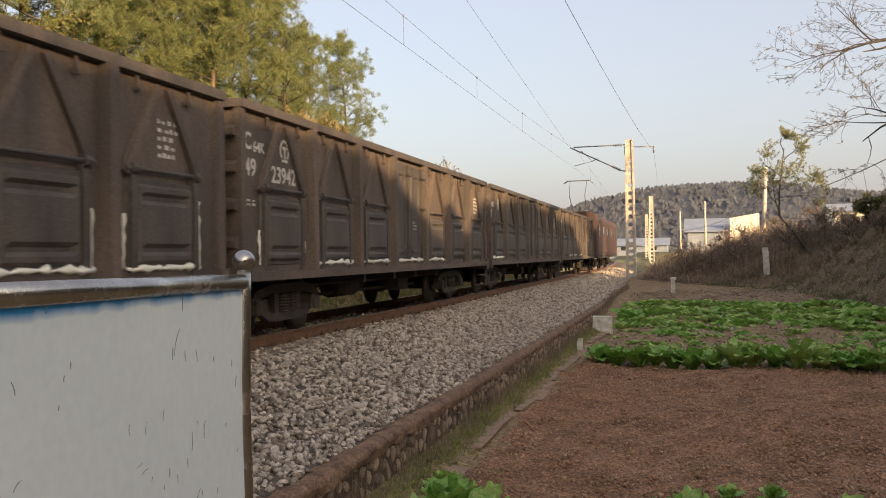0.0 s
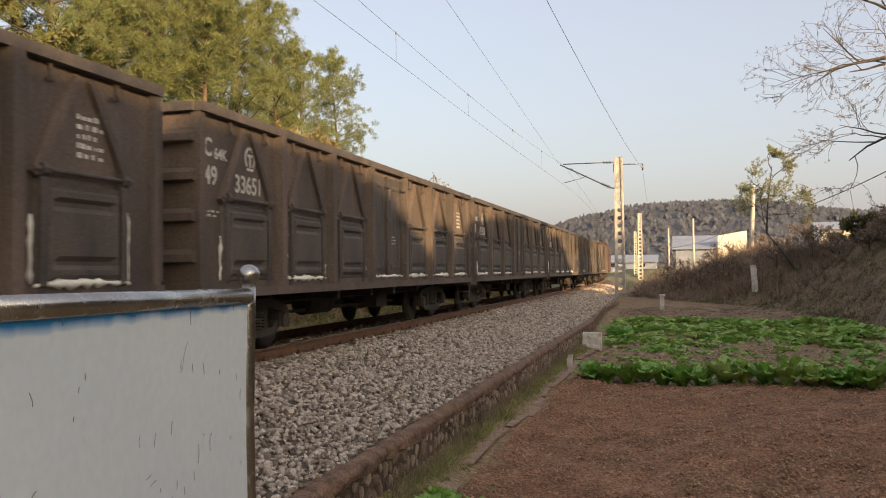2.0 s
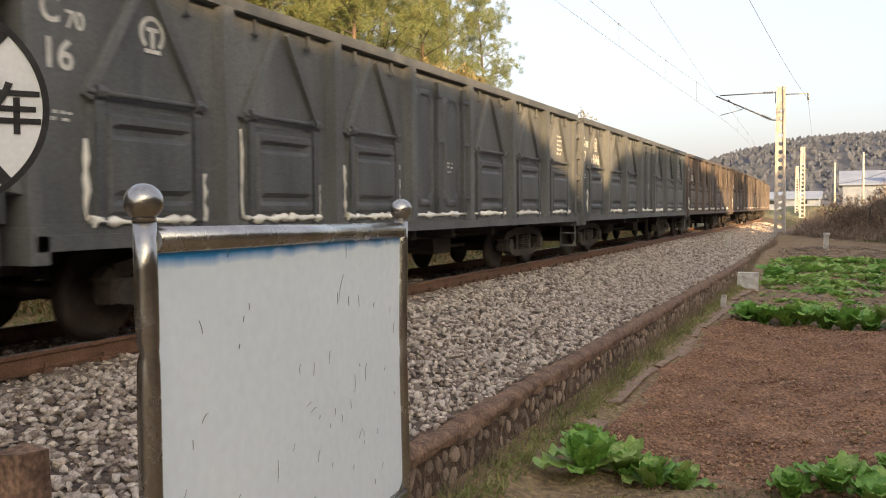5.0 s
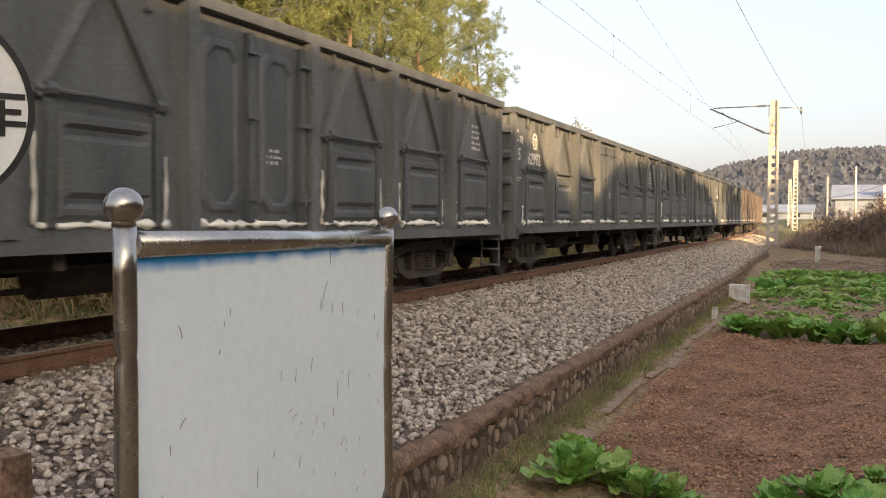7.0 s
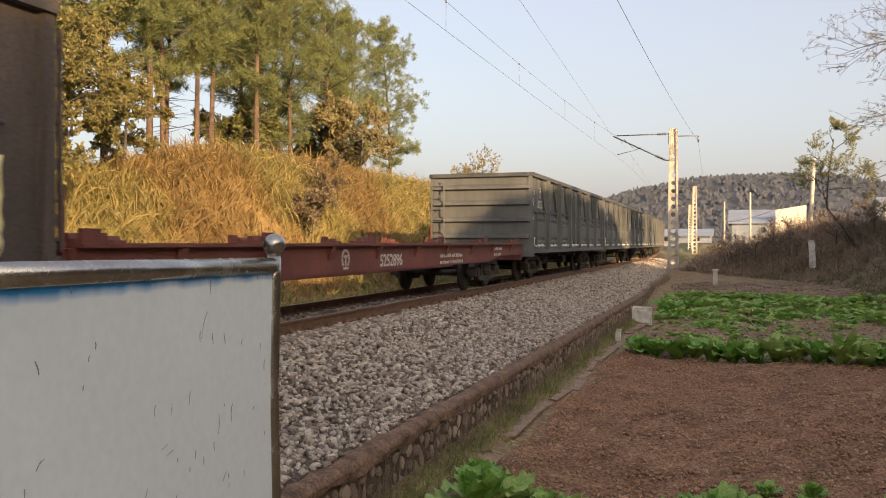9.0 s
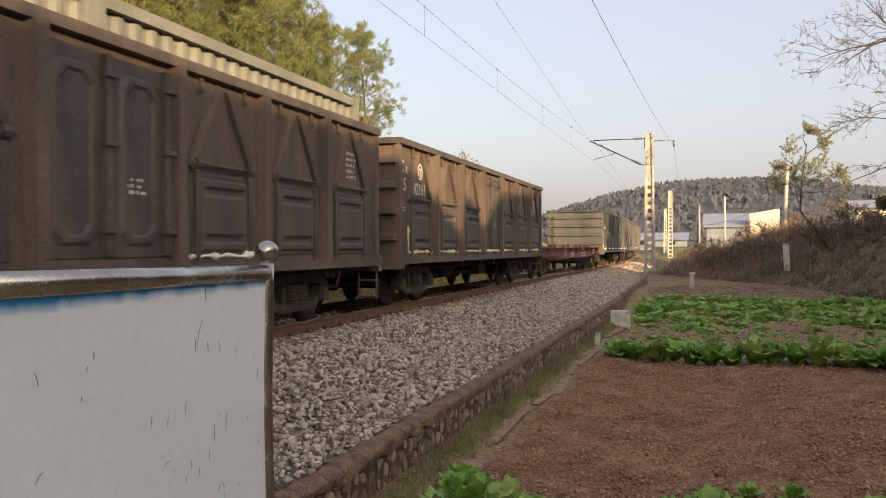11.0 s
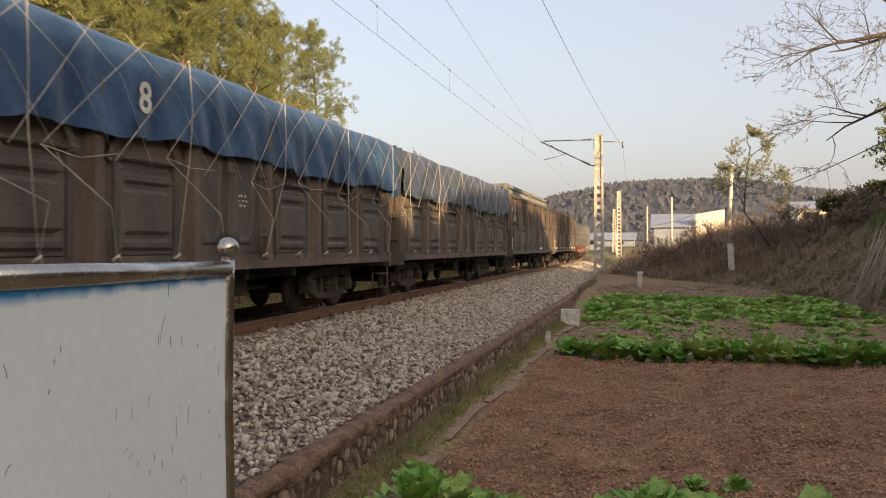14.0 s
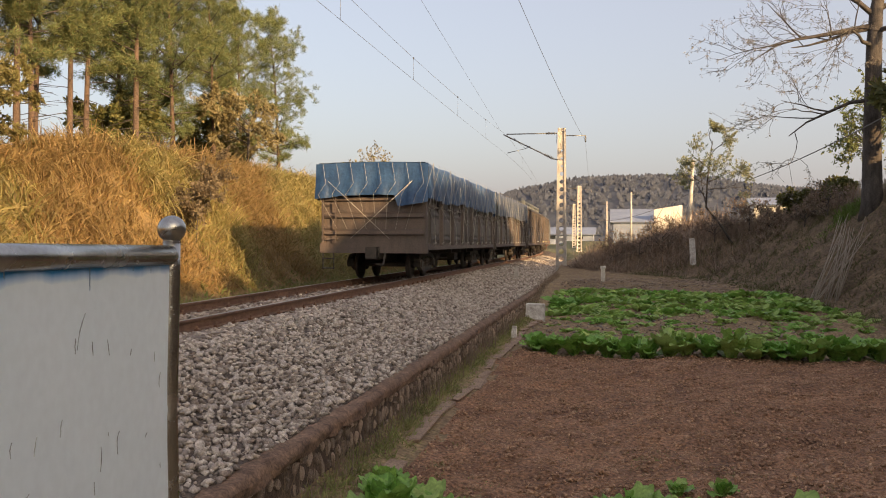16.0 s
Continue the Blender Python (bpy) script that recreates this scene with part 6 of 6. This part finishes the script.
    tagged(part("straw_bits", blades(rng, base, d, rng.uniform(0.04, 0.16, n), rng.uniform(0.004, 0.010, n), np.zeros(n), "straw_bits", mat("brown_straw_bits", (0.24, 0.15, 0.08), (0.44, 0.31, 0.18), 3, 0.9, 0, 0, 20, (0.14, 0.075, 0.04), "island")), None), "broken straw and roots strewn over the soil", "straw", kind="stuff")
    n = 6500
    xx = rng.uniform(-2.6, 6.5, n)
    yy = 6.4 + 4.4 * rng.random(n) ** 1.5 + 0.3 * np.sin(xx * 2.1)
    keep = (yy < 8.6) | (np.sin(xx * 2.3 + 0.6) + np.sin(yy * 3.1 + xx) > 0.1)
    grass_field("edge_weeds", "low yellow-green weeds at the near edge of the field", "weeds", rng, xx[keep], yy[keep], rng.uniform(0.03, 0.11, n)[keep], 0.011, 0.5, 1.2, mat("yellow_green_weeds", (0.15, 0.175, 0.045), (0.28, 0.28, 0.09), 0.9, 0.85, 0, 0, 3, (0.34, 0.27, 0.14), "island", leafy=0.25), 9, 0.10)
    # clods
    n = 34000
    x, y = rng.uniform(-2.3, 7.5, n), 8.0 + 11.6 * rng.random(n) ** 1.2
    pts = np.stack([x, y, ground(x, y) + 0.005], 1)
    tagged(part("soil_clods", stones(rng, pts, rng.uniform(0.008, 0.027, n) * rng.uniform(0.4, 1.6, n), "soil_clods", mat("soil_clod", (0.19, 0.097, 0.05), (0.37, 0.205, 0.113), 3, 0.95, 0, 0.6, 40, (0.44, 0.275, 0.165), "island")), None), "crumbly clods of red-brown soil", "soil", kind="stuff")
    n = 2600
    x, y = rng.uniform(-2.3, 5.5, n), rng.uniform(19.6, 42, n)
    pts = np.stack([x, y, ground(x, y) + 0.005], 1)
    tagged(part("field_debris", stones(rng, pts, rng.uniform(0.02, 0.07, n), "field_debris", mat("dull_clod", (0.18, 0.12, 0.08), (0.30, 0.22, 0.15), 3, 0.95, 0, 0.6, 40, (0.26, 0.22, 0.18), "island")), None), "clods and stones between the vegetable beds", "soil", kind="stuff")
    n = 700
    yy = rng.uniform(36, 43, n)
    xx = rng.uniform(-1.8, 4.5, n)
    base = np.stack([xx, yy, ground(xx, yy) + 0.03], 1)
    a = rng.uniform(0, math.tau, n)
    d = np.stack([np.cos(a), np.sin(a), rng.uniform(0, 0.25, n)], 1)
    tagged(part("cut_stalks", blades(rng, base, d, rng.uniform(0.3, 1.0, n), np.full(n, 0.03), np.zeros(n), "cut_stalks", REEDS), None), "heaped cut stalks at the end of the field", "dry stalks", kind="stuff")


def leaf_mesh(rng, ln, wd, material, curl):
    """One broad ruffled leaf on a pale rib, rising from the origin along +y."""
    bm = bmesh.new()
    nu, nv = 13, 8
    g = []
    ph = rng.uniform(0, 6)
    for i in range(nu):
        u = i / (nu - 1)
        half = wd / 2 * (0.22 + 1.05 * math.sin(math.pi * min(1, u * 0.88 + 0.06)) ** 0.8) * (1 if u < 0.95 else 0.75)
        row = []
        for j in range(nv):
            v = j / (nv - 1) * 2 - 1
            y = ln * (u * 0.75 - 0.05 * u * u)
            z = ln * (0.85 * u - curl * u * u)
            ruff = 0.06 * ln * math.sin(u * 17 + ph + v * 2.5) * abs(v) ** 1.2 + 0.02 * ln * math.sin(u * 29 + v * 7 + ph)
            row.append(bm.verts.new((v * half, y + ruff * 0.4 + rng.uniform(-.004, .004), z + 0.22 * half * v * v + ruff)))
        g.append(row)
    for i in range(nu - 1):
        for j in range(nv - 1):
            bm.faces.new((g[i][j], g[i][j + 1], g[i + 1][j + 1], g[i + 1][j])).smooth = True
    return finish(bm, "leaf", material)


def build_vegetables():
    rng = random.Random(61)
    dark = [leaf_mesh(rng, rng.uniform(0.58, 0.74), rng.uniform(0.24, 0.36), CABBAGE, rng.uniform(0.25, 0.6)) for _ in range(6)]
    pale = [leaf_mesh(rng, rng.uniform(0.55, 0.70), rng.uniform(0.28, 0.38), CABBAGE_PALE, rng.uniform(0.2, 0.5)) for _ in range(4)]

    def plant(x, y, scale, leaves, meshes, name, label, group):
        z = float(ground(x, y))
        top = empty(name, pose(x, y, z - 0.02), label, "vegetable", group)
        for k in range(leaves):
            ring = k / leaves
            tilt = 8 * (1 - ring) - 42 * ring + rng.uniform(-20, 20)
            s = scale * (1.05 - 0.35 * ring) * rng.uniform(0.85, 1.1)
            part("leaf", rng.choice(meshes), None, top, m=pose(rng.uniform(-.02, .02), rng.uniform(-.02, .02), 0.02, 0, 0, k * 137.5 + rng.uniform(-15, 15)) @ pose(0, 0, 0, -tilt) @ Matrix.Diagonal((s, s, s, 1)))

    x = -1.75
    while x < 8.2:
        big = 1.05 + 0.25 * min(1, (x + 1.7) / 4)
        bright = abs(x - 1.35) < 0.2 or rng.random() < 0.3
        plant(x, 19.75 + rng.uniform(-.15, .15), big * rng.uniform(0.85, 1.1) * (1.15 if abs(x - 1.35) < 0.2 else 1), 11, pale if bright else dark, "mustard_plant", "leafy green mustard plant in the front row", "front row of vegetables")
        x += rng.uniform(0.34, 0.50)
    for x, y, s in ((-2.05, 7.95, 1.0), (-1.75, 8.2, 0.8), (-2.25, 8.75, 0.75), (-1.45, 8.0, 0.7), (-1.2, 8.15, 0.65), (-0.25, 8.2, 0.75), (0.1, 8.35, 0.95), (0.42, 8.1, 0.85), (0.75, 8.5, 0.8), (1.25, 8.3, 0.7), (1.55, 8.4, 0.85), (1.0, 9.3, 0.5), (0.55, 9.2, 0.45)):
        plant(x, y - 0.22, s * (0.92 if x < -1 else 0.74), 14, dark + pale[:2], "mustard_plant", "broad-leaved mustard plant at the near edge of the field", "near vegetables")
    # the beds behind, of smaller plants
    small = []
    for k in range(5):
        nr = np.random.default_rng(100 + k)
        m = 40
        a = nr.uniform(0, math.tau, m)
        d = np.stack([np.cos(a), np.sin(a), nr.uniform(0.5, 1.4, m)], 1)
        c = np.zeros((m, 3)) + np.stack([np.cos(a), np.sin(a), 0 * a], 1) * nr.uniform(0, 0.30, m)[:, None]
        ln = nr.uniform(0.12, 0.27, m)
        small.append(blades(nr, c, d, ln, ln * 0.62, ln * nr.uniform(0.2, 0.6, m), "leaves", CABBAGE if k % 2 else CABBAGE_PALE))
    for y0, y1, n, dens in ((22.3, 28.6, 95, 0.72), (28.6, 31.2, 75, 1.05), (31.2, 35.6, 130, 1.25)):
        for k in range(n):
            xx, yy = rng.uniform(-1.9, 8.2), rng.uniform(y0, y1)
            if xx > bank_toe(yy) - 0.3:
                continue
            s = dens * rng.uniform(0.85, 1.55)
            ob = part("young_plant", rng.choice(small), None)
            ob.matrix_world = pose(xx, yy, float(ground(xx, yy)) - 0.01, 0, 0, rng.uniform(0, 360)) @ Matrix.Diagonal((s, s, s, 1))
            tagged(ob, "small green leaf vegetable in the field beds", "vegetable", "beds of young vegetables")


PATHSTONE = mat("dusty_cement", (0.22, 0.145, 0.095), (0.36, 0.255, 0.175), 4, 0.95, 0, 0.6, 40, grain=0.4)


def build_path():
    """The broken strip of concrete between the wall foot and the field."""
    rng = random.Random(12)
    path = tagged(new("field_path"), "narrow broken concrete edging beside the field", "path", kind="structure")
    y = 8.5
    while y < 27:
        ln = rng.uniform(0.7, 1.5)
        bm = bmesh.new()
        w = rng.uniform(0.13, 0.2)
        v = box(bm, -w, w, -ln / 2, ln / 2, -0.05, 0.0)
        for q in v:
            q.co += Vector((rng.gauss(0, .03), rng.gauss(0, .05), rng.gauss(0, .008)))
        x = -2.50 + 0.05 * math.sin(y) + rng.gauss(0, .02)
        if rng.random() < 0.12:
            y += ln
            bm.free()
            continue
        part("slab", bevelled(bm, 0.012), PATHSTONE, path, m=pose(x, y + ln / 2, float(ground(x, y)) + 0.008, rng.gauss(0, 1.0), rng.gauss(0, 2), rng.gauss(0, 3)))
        y += ln + rng.uniform(0.02, 0.25)


def build_canes():
    rng = random.Random(14)
    for k in range(26):
        bm = bmesh.new()
        x0, y0 = 7.3 + rng.uniform(-.5, .6), 33.2 + rng.uniform(-.6, .5)
        a = Vector((x0, y0, float(ground(x0, y0)) - 0.05))
        b = Vector((9.0 + rng.uniform(-.6, .6), 35.2 + rng.uniform(-.5, .6), rng.uniform(1.2, 2.2)))
        tube(bm, [a, a.lerp(b, 0.5) + Vector((0, 0, -0.03)), b + (b - a).normalized() * rng.uniform(-.3, .3)], [0.016, 0.014, 0.008], 6)
        tagged(part("cane", bm, BAMBOO), "dry grey cane leaning in a bundle on the bank", "cane", "bundle of canes")


build_pines()
broad_tree("camphor_tree", "dense olive-leaved tree among the pines", "tree", -17.8, 17.6, 9.5, 3.0, 51, BROADLEAF, BARK_GREY, 56, 0.15, 0.2, 0.12, 0.8, 4, 3)
broad_tree("camphor_tree", "dense olive-leaved tree among the pines", "tree", -19.5, 13.5, 9.5, 3.0, 52, BROADLEAF, BARK_GREY, 56, 0.15, 0.2, 0.12, 0.8, 4, 3)
broad_tree("autumn_tree", "small yellow-brown autumn tree at the edge of the pines", "tree", -16.8, 37.5, 4.6, 1.6, 53, YELLOWLEAF, BARK_GREY, 9, 0.20, 0.08, 0.2, 0.6, 4, 3)
broad_tree("autumn_tree", "yellow-leaved roadside tree beyond the bank", "tree", -22.6, 76.0, 6.8, 2.4, 54, YELLOWLEAF, BARK_GREY, 7, 0.22, 0.10, 0.2, 0.7, 4, 3)
broad_tree("undergrowth_bush", "dark bush under the pines", "bush", -20.5, 32.0, 3.6, 1.6, 55, BROADLEAF, BARK_GREY, 24, 0.20, 0.06, 0.05, 0.9, 4, 3)
broad_tree("undergrowth_bush", "dark bush under the pines", "bush", -20.0, 40.0, 3.4, 1.7, 56, BROADLEAF, BARK_GREY, 24, 0.20, 0.06, 0.05, 0.9, 4, 3)
build_sapling()
broad_tree("evergreen_tree", "dark evergreen tree behind the bare tree", "tree", 13.2, 47.0, 9.0, 2.2, 58, NEEDLES, BARK_GREY, 9, 0.16, 0.12, 0.25, 0.8, 4, 3)
# those at y 33 and below are unseen, added to shade the field
for k, (x, y, h) in enumerate(((9.0, 44.5, 1.5), (10.6, 44.0, 1.3), (14.5, 46.0, 3.0), (16.5, 48.0, 3.4), (13.5, 33.0, 3.0), (13.5, 28.0, 3.2), (13.5, 22.0, 3.2), (14.0, 15.5, 3.4), (14.0, 11.0, 3.4))):
    broad_tree("bank_bush", "leafy bush on the crest of the bank", "bush", x, y, h, h * 0.5, 70 + k, BROADLEAF, BARK_GREY, 22, 0.18, 0.05, 0.05, 0.9, 4, 3)
# out of view: added to break the ridge's shadow and shade the bare tree
for k, (x, y, h) in enumerate(((18.0, -1.2, 0.9), (18.3, 9.0, 1.6), (18.0, 14.5, 1.4), (13.4, 34.4, 7.5))):
    broad_tree("hill_tree", "unseen leafy tree added to cast shade", "tree", x, y, h, h * 0.34, 90 + k, BROADLEAF, BARK_GREY, 20, 0.3, 0.12, 0.15, 0.8, 4, 3)
# stand-ins for a shadowed gap in the bank; its shade is their dull colour
for k, (x, y, h) in enumerate(((-12.7, 24.6, 1.9), (-13.2, 26.0, 2.0))):
    broad_tree("bank_shrub", "dull brown shrub standing in for a shadowed gap in the bank", "shrub", x, y, h, h * 0.42, 120 + k, mat("shade_gap_leaves", (0.16, 0.125, 0.075), (0.24, 0.19, 0.115), 0.6, 0.8, 0, 0, 3, (0.2, 0.15, 0.09), "island", leafy=0.3), BARK_GREY, 6, 0.12, 0.03, 0.05, 0.8, 4, 3)
for k, (x, y, h) in enumerate(((-0.2, 50.0, 1.7), (1.4, 49.0, 1.5), (2.6, 48.2, 1.9), (5.2, 47.0, 1.6), (6.8, 46.2, 1.7), (7.6, 44.6, 1.3), (8.6, 42.0, 1.2), (9.4, 41.2, 1.5))):
    broad_tree("bramble", "tangled leafless bramble on the bank", "bramble", x, y, h, h * 0.55, 140 + k, REEDS, BARK_GREY, 2, 0.12, 0.03, 0.05, 0.9, 4, 3)
for k, (x, y, h) in enumerate(((-14.6, 13.6, 3.6), (-15.2, 15.6, 4.2), (-16.4, 17.4, 4.6), (-15.6, 19.2, 3.0), (-17.2, 14.6, 5.4))):
    broad_tree("slope_bush", "leafy olive-yellow bush on the railway bank", "bush", x, y, h, h * 0.42, 160 + k, OLIVELEAF, BARK_GREY, 28, 0.11, 0.06, 0.08, 0.8, 4, 3)
build_bare_tree()
build_grass()
build_vegetables()
build_path()
build_canes()


# ---- the distance: hill, sheds, poles ----
def build_hill():
    rng = np.random.default_rng(71)
    xs, ys = np.linspace(-420, 520, 80), np.linspace(330, 620, 26)
    X, Y = np.meshgrid(xs, ys)
    top = np.interp(X, [-420, -200, -110, -75, -50, -20, 10, 45, 66, 95, 140, 220, 520], [2, 4, 9, 22, 30, 36, 37, 37, 32.5, 29, 28, 19, 6])
    Z = top * np.clip(np.sin(np.clip((Y - 335) / 150, 0, 1) * 1.5708), 0, 1) * (1 - 0.3 * np.clip((Y - 480) / 140, 0, 1)) + rng.normal(0, 0.5, X.shape) - 1.5
    ny, nx = X.shape
    i = (np.arange(ny - 1)[:, None] * nx + np.arange(nx - 1)[None]).ravel()
    hill = part("far_hill", from_arrays("far_hill", np.stack([X, Y, Z], -1).reshape(-1, 3), np.stack([i, i + 1, i + nx + 1, i + nx], 1), HAZED_HILLFOREST, True), None)
    tagged(hill, "low far wooded hill with haze painted into its colour", "hill", kind="structure")
    n = 5200
    x, y = rng.uniform(-150, 200, n), 338 + 190 * rng.random(n)
    top = np.interp(x, [-420, -200, -110, -75, -50, -20, 10, 45, 66, 95, 140, 220, 520], [2, 4, 9, 22, 30, 36, 37, 37, 32.5, 29, 28, 19, 6])
    z = top * np.clip(np.sin(np.clip((y - 335) / 150, 0, 1) * 1.5708), 0, 1) * (1 - 0.3 * np.clip((y - 480) / 140, 0, 1)) - 1.0
    c = np.stack([x, y, z], 1)
    per = 7
    cc = np.repeat(c, per, 0)
    hh = np.repeat(rng.uniform(0.8, 2.2, n), per)
    u = rng.random(n * per)
    a = rng.uniform(0, math.tau, n * per)
    cc = cc + np.stack([np.cos(a) * (1 - u) * hh * 0.45, np.sin(a) * (1 - u) * hh * 0.45, u * hh - 0.8], 1)
    k = len(cc)
    turn = rng.normal(0, 0.35, k)
    side = np.stack([np.cos(turn), np.sin(turn), np.zeros(k)], 1) * rng.uniform(0.4, 0.9, k)[:, None]
    rise = np.stack([rng.normal(0, 0.25, k), rng.normal(0, 0.25, k), rng.uniform(0.9, 2.0, k)], 1)
    leaf = np.stack([cc - side * 0.6, cc + side * 0.6, cc + side + rise * 0.5, cc + rise, cc - side + rise * 0.5], 1).reshape(-1, 3)
    q = np.arange(k)[:, None] * 5
    me = from_arrays("hill_woods", leaf, np.concatenate([q + np.array(f) for f in ((0, 1, 2), (0, 2, 4), (4, 2, 3))]), HAZED_HILLFOREST)
    tagged(part("hill_woods", me, None), "woods on the far hill, haze painted in as blue-grey", "woods", kind="stuff")


def shed(x0, x1, y0, y1, z, eaves, ridge, label, windows=0, walls=RENDERWALL):
    top = empty("shed", pose(x0, y0, z), label, "shed")
    w, d = x1 - x0, y1 - y0
    bm = bmesh.new()
    box(bm, 0, w, 0, d, -2.5, eaves)
    v = [bm.verts.new(c) for c in ((w, 0, eaves), (w, d, eaves), (w, d / 2, ridge), (0, 0, eaves), (0, d, eaves), (0, d / 2, ridge))]
    bm.faces.new(v[:3])
    bm.faces.new(v[3:])
    part("wall", bm, walls, top)
    for s in (0, 1):
        bm = bmesh.new()
        a, b = (-0.6 if s == 0 else d + 0.6), d / 2
        za = eaves - 0.25
        q = [bm.verts.new(c) for c in ((-0.6, a, za), (w + 0.6, a, za), (w + 0.6, b, ridge + 0.1), (-0.6, b, ridge + 0.1))]
        q2 = [bm.verts.new(p.co + Vector((0, 0, 0.12))) for p in q]
        bm.faces.new(q)
        bm.faces.new(q2)
        for i in range(4):
            bm.faces.new((q[i], q[(i + 1) % 4], q2[(i + 1) % 4], q2[i]))
        bmesh.ops.recalc_face_normals(bm, faces=bm.faces)
        part("roof", bm, ROOF, top)
    for k in range(windows):
        bm = bmesh.new()
        xx = (k + 0.5) * w / windows
        box(bm, xx - 0.8, xx + 0.8, -0.03, 0.06, eaves * 0.35, eaves * 0.75)
        part("window", bm, GLASS, top)
    return top


def utility_pole(x, y, h, lean, label):
    z = float(ground(x, y))
    pole = empty("utility_pole", pose(x, y, z, 0, lean, 0), label, "utility pole", "utility poles")
    bm = bmesh.new()
    tube(bm, [(0, 0, -0.5), (0, 0, h)], [0.17, 0.11], 10)
    part("shaft", bm, CONCRETE, pole)
    bm = bmesh.new()
    bar(bm, (-0.5, 0, h - 0.35), (0.5, 0, h - 0.35), 0.06, 0.06, (0, 1, 0))
    for s in (-0.4, 0, 0.4):
        tube(bm, [(s, 0, h - 0.32), (s, 0, h - 0.15)], 0.03, 6)
    part("crossarm", bm, DARKSTEEL, pole)
    return pole


build_hill()
shed(0.3, 7.3, 158, 176, 1.0, 3.9, 6.2, "long low shed with a grey-blue roof", 0, ROOF)
bm = bmesh.new()
box(bm, 7.5, 12.4, 157.6, 158.0, -0.5, 7.0)
for q in bm.verts:
    if q.co.z > 5:
        q.co.z += (q.co.x - 7.5) * 0.16
yard_wall = tagged(part("yard_wall", bm, RENDERWALL), "sunlit cream end wall beside the shed", "wall")
shed(19.0, 28.0, 122, 130, 4.0, 2.4, 3.2, "white building with a low roof behind the bank", 3)
shed(-22.0, -4.0, 190, 204, 1.0, 1.9, 3.2, "pale building beyond the masts", 3, ROOF)
utility_pole(5.05, 60.0, 5.0, 3, "leaning concrete utility pole behind the bank")
utility_pole(2.6, 120.0, 7.5, 0, "distant concrete utility pole")
utility_pole(-0.8, 140.0, 7.0, 0, "distant concrete utility pole")


def droop_wire(a, b, sag, r, label):
    bm = bmesh.new()
    a, b = Vector(a), Vector(b)
    tube(bm, [a.lerp(b, k / 24) - Vector((0, 0, sag * 4 * (k / 24) * (1 - k / 24))) for k in range(25)], r, 5)
    tagged(part("cable", bm, WIRE), label, "cable", "field cables")


z60 = float(ground(5.05, 60.0)) + 4.9
droop_wire((5.2, 60, z60 - 2.3), (9.5, 30, 5.8), 0.5, 0.022, "drooping black cable above the field bank")
droop_wire((4.95, 60, z60 - 0.4), (2.0, 62, 1.0), 0.0, 0.02, "stay wire of the leaning pole")
droop_wire((5.05, 60, z60 - 2.2), (-3.3, 105, 4.0), 0.9, 0.02, "slack cable to the far masts")


motions()
